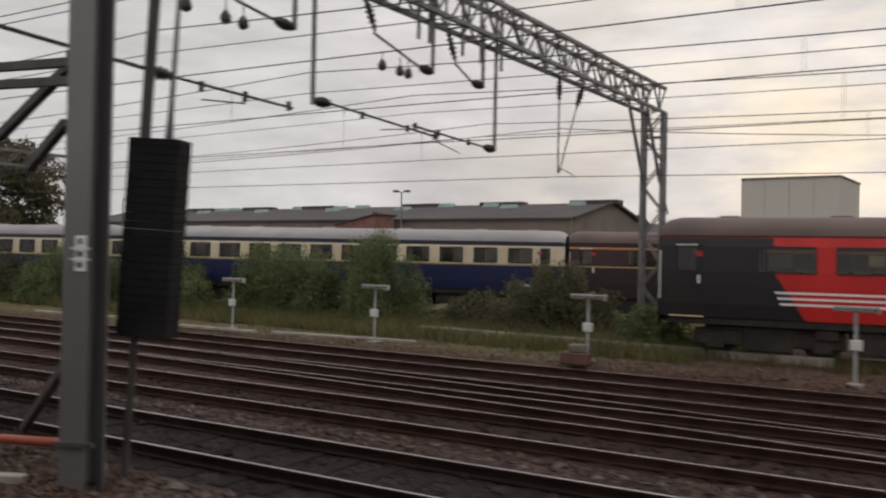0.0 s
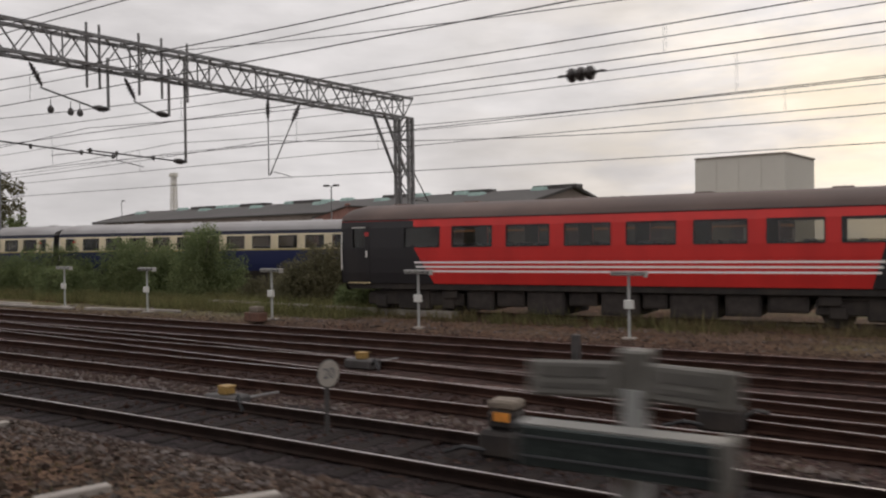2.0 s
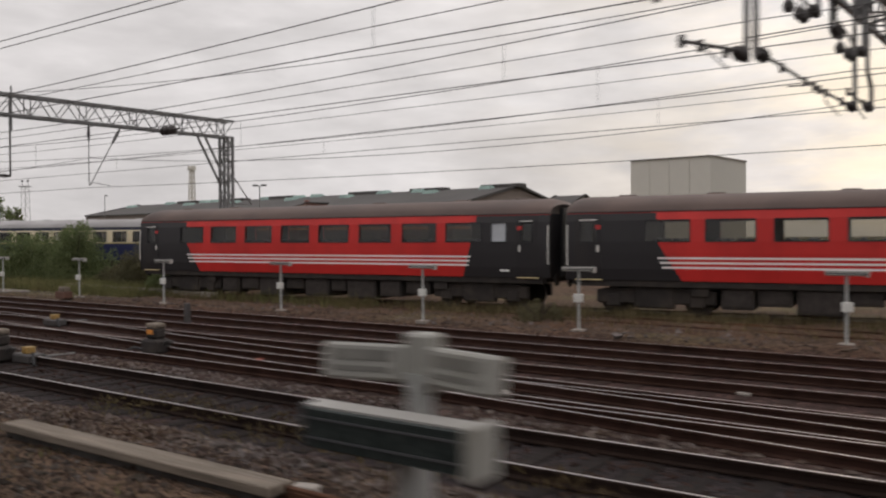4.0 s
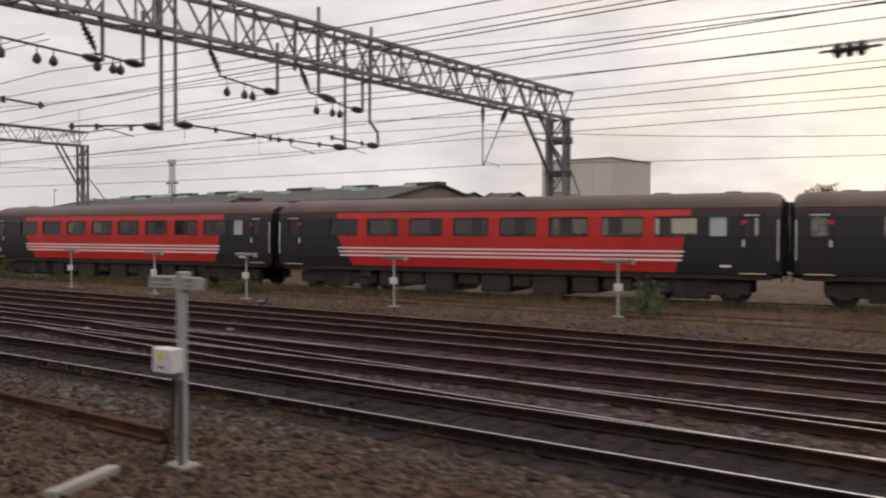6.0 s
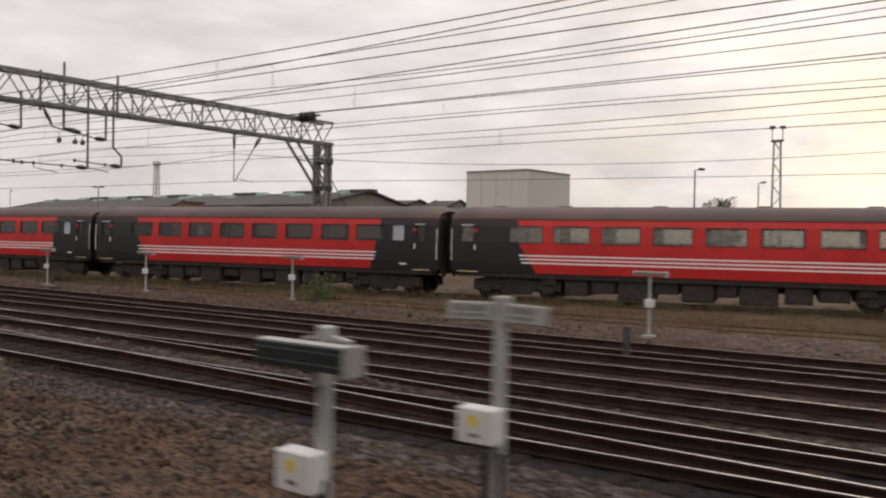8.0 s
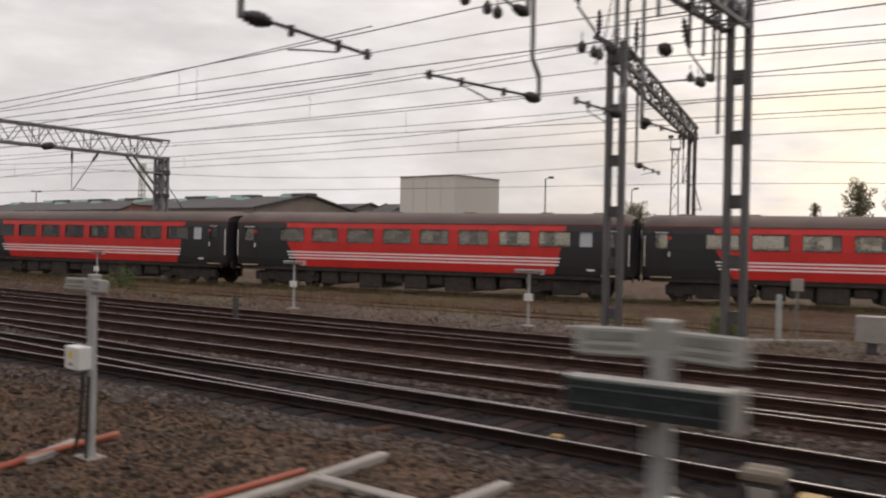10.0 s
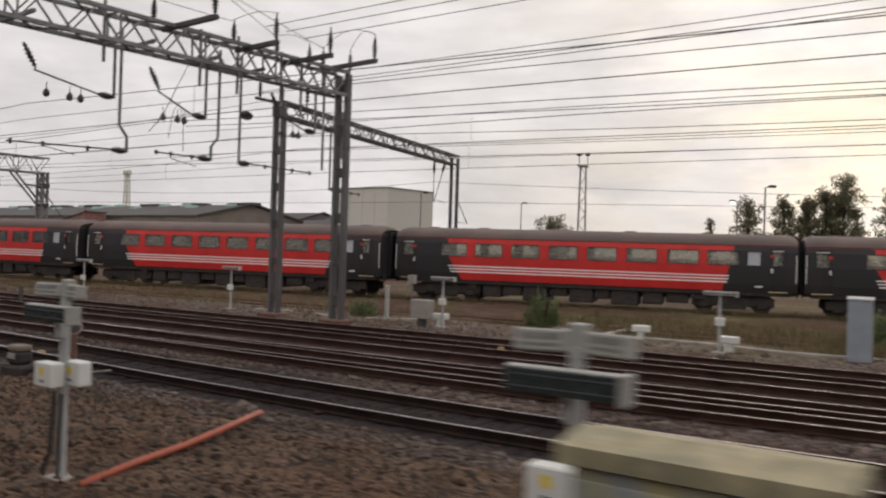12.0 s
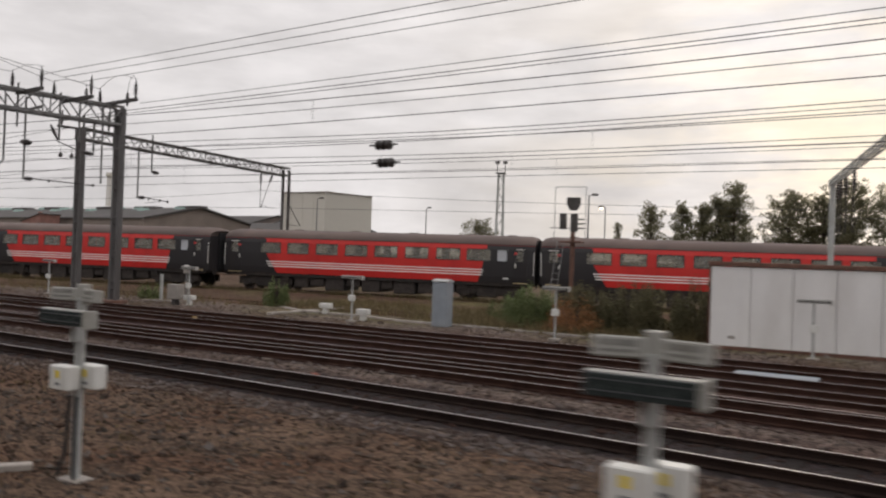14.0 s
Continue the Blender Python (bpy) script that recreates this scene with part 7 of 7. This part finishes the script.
# ---- plants ----
def leaf_cloud(name, blobs, count, size, mat, seed, parent=None):
    """Many small leaf quads gathered in uneven clumps round the given blobs (x, y, z, rx, ry, rz)."""
    rng = np.random.default_rng(seed)
    vol = np.array([b[3] * b[4] * b[5] for b in blobs])
    pick = rng.choice(len(blobs), count, p=vol / vol.sum())
    B = np.array(blobs)[pick]
    d = rng.normal(size=(count, 3))
    d /= np.linalg.norm(d, axis=1)[:, None]
    r = rng.uniform(0.35, 1.0, count) ** 0.5
    r = np.where(rng.random(count) < 0.16, r * rng.uniform(1.0, 1.45, count), r)
    clump = rng.integers(0, 60, count)
    jit = rng.normal(size=(60, 3)) * 0.16
    p = B[:, :3] + (d * r[:, None] + jit[clump]) * B[:, 3:6]
    a, b = rng.normal(size=(count, 3)), rng.normal(size=(count, 3))
    a /= np.linalg.norm(a, axis=1)[:, None]
    b -= (a * b).sum(1)[:, None] * a
    b /= np.linalg.norm(b, axis=1)[:, None]
    s = size * rng.uniform(0.5, 1.3, count)[:, None]
    v = np.stack([p - a * s, p + b * s * 0.5, p + a * s, p - b * s * 0.5], 1).reshape(-1, 3)
    v[:, 2] = np.maximum(v[:, 2], -0.02)
    f = np.arange(count * 4).reshape(-1, 4)
    me = bpy.data.meshes.new(name)
    me.from_pydata(v.tolist(), [], f.tolist())
    me.materials.append(MT[mat])
    me.update()
    o = new(name, me)
    if parent:
        o.parent = parent
    return o


def plumes(rng, h, w, n, base, slim):
    """Upright clumps that make an uneven dome."""
    out = []
    for i in range(n):
        a, q = rng.uniform(0, 2 * math.pi), math.sqrt(rng.random()) * 0.9
        top = h * (1.0 - 0.5 * q ** 2.2) * rng.uniform(0.78, 1.03)
        low = base * h * rng.uniform(0.3, 1.0) * (1 - 0.6 * q)
        for k in range(3):
            z = low + (top - low) * (0.2 + 0.3 * k)
            r = w * slim * rng.uniform(0.8, 1.25) * (1.15 - 0.26 * k)
            out.append((q * w * math.cos(a) + rng.uniform(-0.1, 0.1) * w, q * w * math.sin(a), z, r, r, (top - low) * 0.21))
    return out


def bush(x, y, h, w, count, mat, seed, label, leaf=0.09, limbs=7, cat="bush", slim=0.24):
    rng = random.Random(seed)
    t = thing("bush", x, y, -0.06, 0, label, cat, "bushes")
    st = Shape()
    for i in range(limbs):
        a = 2 * math.pi * i / limbs + rng.uniform(-0.4, 0.4)
        q, k = rng.uniform(0.2, 0.7) * w, rng.uniform(0.6, 0.95)
        st.tube([(0.1 * math.cos(a), 0.1 * math.sin(a), 0), (q * 0.5 * math.cos(a), q * 0.5 * math.sin(a), h * k * 0.45), (q * math.cos(a), q * math.sin(a), h * k * 0.85)], [0.05, 0.035, 0.012], 5)
    st.ob("woody_stem", "bark", t)
    leaf_cloud("foliage", plumes(rng, h, w, 26, 0.06, slim), count, leaf, mat, seed, t)
    return t


G = "dense green birch and sallow bush growing in rough grass"
for x, y, h, w, n, m, sd in ((-18.5, 24.6, 3.8, 2.35, 30000, "leaf_green", 1), (-23.4, 24.4, 3.4, 2.5, 28000, "leaf_green", 2), (-27.6, 22.6, 2.0, 1.4, 9000, "leaf_green", 3), (-30.6, 23.6, 3.1, 2.4, 18000, "leaf_green", 4), (-35.0, 22.0, 3.0, 2.4, 18000, "leaf_green", 5),
                         (-10.2, 24.9, 2.75, 2.1, 20000, "leaf_dark", 6), (-13.6, 25.2, 1.4, 1.6, 7000, "leaf_dark", 7), (-6.2, 23.0, 1.5, 1.1, 6000, "leaf_green", 8), (-40.0, 20.6, 2.9, 2.4, 14000, "leaf_dark", 10), (-45, 19.0, 3.3, 2.6, 14000, "leaf_dark", 11), (-26.2, 21.4, 1.7, 1.0, 6000, "leaf_green", 12)):
    bush(x, y, h, w, int(n * 1.4), m, sd, G if m == "leaf_green" else "dull dark bramble bush in rough grass", 0.06)
for x, y, h, w, n, m, sd in ((67.45, 26.0, 1.45, 0.62, 3000, "leaf_green", 21), (79.9, 27.6, 1.7, 1.2, 9000, "leaf_green", 22), (81.9, 27.9, 1.9, 1.2, 9000, "leaf_dark", 23), (84.0, 27.6, 2.0, 1.3, 10000, "leaf_dark", 24), (86.0, 28.4, 2.1, 1.3, 10000, "leaf_dark", 25), (31.5, 23.6, 1.3, 0.7, 900, "leaf_green", 26), (15.2, 21.6, 0.7, 0.8, 900, "leaf_dark", 27), (77.6, 29.4, 1.2, 0.9, 1800, "leaf_green", 28), (60.6, 24.2, 0.8, 0.7, 900, "leaf_green", 29)):
    bush(x, y, h, w, int(n * 1.9), m, sd, "small scrubby bush beside the sidings", 0.042, slim=0.17)
bush(82.0, 26.6, 1.5, 1.1, 5200, "weed_orange", 31, "withered orange-brown weeds beside a lamp post", 0.035, cat="weeds")


def tree(x, y, h, w, count, seed, mat="leaf_far", leaf=0.34, tall=False, label="distant full-leaved tree standing dark against the sky"):
    rng = random.Random(seed)
    t = thing("tree", x, y, -0.2, 0, label, "tree", "trees on the horizon")
    tr = Shape().tube([(0, 0, 0), (0.1, 0.05, h * 0.3), (-0.1, 0.1, h * 0.6), (0.05, 0, h * 0.95)], [h * 0.022, h * 0.018, h * 0.011, 0.03], 8)
    blobs = []
    n = 34 if tall else 42
    for i in range(n):
        f = 0.16 + 0.8 * (i + rng.random()) / n
        a = i * 2.4 + rng.uniform(-0.5, 0.5)
        spread = (1.05 - f) * 1.15 if tall else math.sqrt(max(0.05, 1 - (2 * f - 1.02) ** 2))
        reach = w * 0.95 * spread * rng.uniform(0.55, 1.08)
        rise = h * (0.10 if tall else 0.07) * rng.uniform(0.2, 1.4)
        tip = Vector((reach * math.cos(a), reach * math.sin(a), min(h, h * f + rise)))
        root = Vector((0, 0, h * f * 0.88))
        tr.tube([root, root.lerp(tip, 0.55) + Vector((0, 0, rise * 0.3)), tip], [h * 0.006, h * 0.004, 0.015], 4)
        for k in range(4):
            g = 0.42 + 0.2 * k
            q = root.lerp(tip, g) + Vector((rng.gauss(0, 0.10), rng.gauss(0, 0.10), rng.gauss(0, 0.08))) * w
            r = w * rng.uniform(0.075, 0.15)
            blobs.append((q.x, q.y, q.z, r * 1.25, r * 1.25, r))
    blobs += [(rng.gauss(0, 0.06) * w, rng.gauss(0, 0.06) * w, h * (0.9 + 0.035 * k), w * 0.08, w * 0.08, w * 0.1) for k in range(4)]
    tr.ob("trunk", "bark", t)
    leaf_cloud("crown", blobs, count, leaf, mat, seed, t)
    return t


for x, y, h, w, n, sd, tall in ((40.0, 125, 8.9, 1.9, 700, 41, True), (45.6, 125, 12.0, 4.2, 3200, 42, True), (50.6, 125, 11.6, 4.0, 4000, 43, True), (53.6, 126, 11.9, 3.8, 4000, 44, True), (56.2, 125, 12.8, 4.2, 4500, 54, True), (58.6, 124.5, 13.9, 5.4, 7500, 45, True), (66.0, 126, 13.4, 4.8, 8000, 46, False), (70.4, 127, 12.9, 4.6, 8000, 47, False), (74.0, 126, 14.9, 4.8, 8500, 48, False), (80, 129, 14.2, 5.4, 8000, 49, False), (88, 131, 13.2, 5.8, 7000, 50, False), (96, 132, 13.6, 6.2, 7000, 51, False), (12.0, 126.9, 9.3, 3.8, 3500, 52, False), (105, 134, 13.6, 6.4, 6000, 53, False)):
    tree(x, y, h, w, int(n * 1.8), sd, leaf=0.16, tall=tall)
for x, y, h, w, n, sd in ((-49.8, 27.5, 9.4, 3.8, 16000, 61), (-55, 26, 9.0, 4.2, 14000, 62)):
    tree(x, y, h, w, n, sd, "leaf_dark", 0.16, label="leafy tree overhanging the tracks")
for x, y, h, w, n, sd in ((-161.5, 80, 11.6, 3.6, 5000, 64), (-149.5, 80, 9.3, 1.5, 1100, 65), (-156.5, 82, 9.2, 2.6, 2200, 66)):
    tree(x, y, h, w, n, sd, "leaf_green", 0.24, label="light leafy tree behind the stabled coaches")


def tufts(name, label, boxes, mat, seed, hmin, hmax, blades):
    """Blades of grass in tufts within boxes (x0, x1, y0, y1, how many tufts)."""
    rng = np.random.default_rng(seed)
    V = []
    for x0, x1, y0, y1, n in boxes:
        c = np.stack([rng.uniform(x0, x1, n), rng.uniform(y0, y1, n)], 1)
        c = np.repeat(c, blades, 0) + rng.normal(size=(n * blades, 2)) * 0.09
        h = rng.uniform(hmin, hmax, n * blades) * np.repeat(rng.uniform(0.5, 1.2, n), blades)
        a = rng.uniform(0, 2 * np.pi, n * blades)
        lean = rng.normal(size=(n * blades, 2)) * 0.3 * h[:, None]
        wd = 0.008 + 0.010 * rng.random(n * blades)
        dx, dy = np.cos(a) * wd, np.sin(a) * wd
        z = np.full(n * blades, -0.08)
        V.append(np.stack([np.stack([c[:, 0] - dx, c[:, 1] - dy, z], 1), np.stack([c[:, 0] + dx, c[:, 1] + dy, z], 1), np.stack([c[:, 0] + lean[:, 0], c[:, 1] + lean[:, 1], z + h], 1)], 1).reshape(-1, 3))
    V = np.concatenate(V)
    me = bpy.data.meshes.new(name)
    me.from_pydata(V.tolist(), [], np.arange(len(V)).reshape(-1, 3).tolist())
    me.materials.append(MT[mat])
    me.update()
    return tagged(new(name, me), label, "grass", kind="stuff")


tufts("grass", "long rough grass growing along the yard edge", [(-45, -4, 19.4, 25.0, 8500), (-4, 8, 20.6, 22.6, 200)], "grass", 71, 0.2, 0.62, 7)
tufts("half_dry_grass", "olive and straw-coloured grass tufts among the sidings", [(8, 40, 20.8, 24.5, 420), (66, 76, 25.6, 33, 900), (76, 86.4, 24.8, 33, 2300), (40, 66, 22.6, 27, 300)] + [(x, x + 4, line_at(SIDINGS["coach_road"], x + 2) - 2.4, line_at(SIDINGS["coach_road"], x + 2) - 0.9, 70 + (x * 37) % 90) for x in range(-4, 96, 4)], "olive_grass", 73, 0.12, 0.5, 7)
tufts("dry_grass", "low withered grass beside the near track", [(50, 100, 2.5, 4.6, 160), (0, 30, 3, 5, 60)], "grass", 72, 0.04, 0.14, 7)


tufts("dry_grass", "short dry grass and moss in the near cess", [(16, 62, 2.6, 8.2, 2600), (62, 97, 2.6, 9.0, 900), (-12, 16, 2.2, 5.5, 500)], "dry_grass", 72, 0.03, 0.10, 9)

# ---- loose ballast ----
def stones(name, label, x0, x1, ylo, yhi, count, size, mat, seed):
    rng = np.random.default_rng(seed)
    x = rng.uniform(x0, x1, count)
    lo, hi = np.array([ylo(q) for q in x]), np.array([yhi(q) for q in x])
    y = lo + (hi - lo) * rng.random(count)
    base = np.array([(1, 0, 0), (-1, 0, 0), (0, 1, 0), (0, -1, 0), (0, 0, 1), (0, 0, -1)], float)
    F = np.array([(0, 2, 4), (2, 1, 4), (1, 3, 4), (3, 0, 4), (2, 0, 5), (1, 2, 5), (3, 1, 5), (0, 3, 5)])
    s = size * np.exp(rng.normal(size=count) * 0.35)
    v = base[None] * rng.uniform(0.6, 1.3, (count, 6, 1)) + rng.normal(size=(count, 6, 3)) * 0.22
    t = rng.uniform(0, 2 * np.pi, count)
    c, q = np.cos(t), np.sin(t)
    v = np.stack([v[..., 0] * c[:, None] - v[..., 1] * q[:, None], v[..., 0] * q[:, None] + v[..., 1] * c[:, None], v[..., 2] * 0.7], -1) * s[:, None, None]
    z = np.array([-0.055 - 0.175 * bed_share(a, b) + (noise.noise((a * 0.45, b * 0.45, 0.0)) * 0.035 + noise.noise((a * 1.7, b * 1.7, 4.0)) * 0.018) * (1 - 0.7 * bed_share(a, b)) for a, b in zip(x, y)])
    v += np.stack([x, y, z + s * 0.25], 1)[:, None, :]
    f = (F[None] + 6 * np.arange(count)[:, None, None]).reshape(-1, 3)
    me = bpy.data.meshes.new(name)
    me.from_pydata(v.reshape(-1, 3).tolist(), [], f.tolist())
    me.materials.append(MT[mat])
    me.update()
    return tagged(new(name, me), label, "ballast", kind="stuff")


T1 = TRACKS["near"]
stones("ballast_stones", "loose brown stones in the near cess", -12, 100, lambda x: 2.2, lambda x: line_at(T1, x) - 1.9, 62000, 0.027, "stone", 81)
stones("ballast_stones", "pale grey ballast on the shoulder of the near track", -12, 100, lambda x: line_at(T1, x) - 2.7, lambda x: line_at(T1, x) - (1.75 if 44 < x < 69 else 1.4), 40000, 0.029, "stone_shoulder", 85)
stones("ballast_stones", "loose ballast stones between the tracks", -20, 105, lambda x: line_at(T1, x) + 1.0, lambda x: line_at(TRACKS["second"], x) - 1.0, 24000, 0.031, "stone_shoulder", 82)
stones("ballast_stones", "dark oily ballast stones in the track beds", -15, 100, lambda x: line_at(T1, x) - 1.0, lambda x: line_at(T1, x) + 1.0, 11000, 0.028, "stone_dark", 83)
stones("ballast_stones", "dark oily ballast stones between the second rails", -15, 100, lambda x: line_at(TRACKS["second"], x) - 1.0, lambda x: line_at(TRACKS["second"], x) + 1.0, 16000, 0.034, "stone_dark", 86)
stones("ballast_stones", "loose ballast stones beyond the tracks", -20, 100, lambda x: line_at(TRACKS["fourth"], x) + 1.0, lambda x: line_at(TRACKS["fourth"], x) + 4.5, 16000, 0.034, "stone_shoulder", 84)

# ---- rails and sleepers ----
lay_track(TRACKS["near"], -150, 170, RZ, "running line of worn steel rails on black oily sleepers", single=(-20, 96), side="rail_oily", wood="sleeper_oily")
lay_track(TRACKS["second"], -150, 170, RZ, "running line of worn steel rails on dark oily sleepers", single=(-20, 96))
lay_track(TRACKS["third"], -150, 170, RZ, "running line of worn steel rails on dark oily sleepers")
lay_track(TRACKS["fourth"], -150, 170, RZ, "running line of worn steel rails on dark oily sleepers")
lay_track(TRACKS["cross_a"], 20, 64, RZ - 0.002, "crossover rails between two running lines", spacing=1.3)
lay_track(TRACKS["cross_b"], 58, 126, RZ - 0.002, "crossover rails between two running lines", spacing=1.3)
lay_track(TRACKS["cross_c"], -40, 30, RZ - 0.002, "crossover rails between two running lines", spacing=1.3)
lay_track(SIDINGS["coach_road"], -30, 150, 0.0, "rusty siding under the parked coaches", top="rail_rust", side="rail_rust")
lay_track(SIDINGS["yard_road"], 14, 150, 0.0, "rusty yard siding half sunk in weeds", top="rail_rust", side="rail_rust")
lay_track(SIDINGS["blue_road"], -120, 60, 0.0, "rusty siding behind the bushes", top="rail_rust", side="rail_rust")
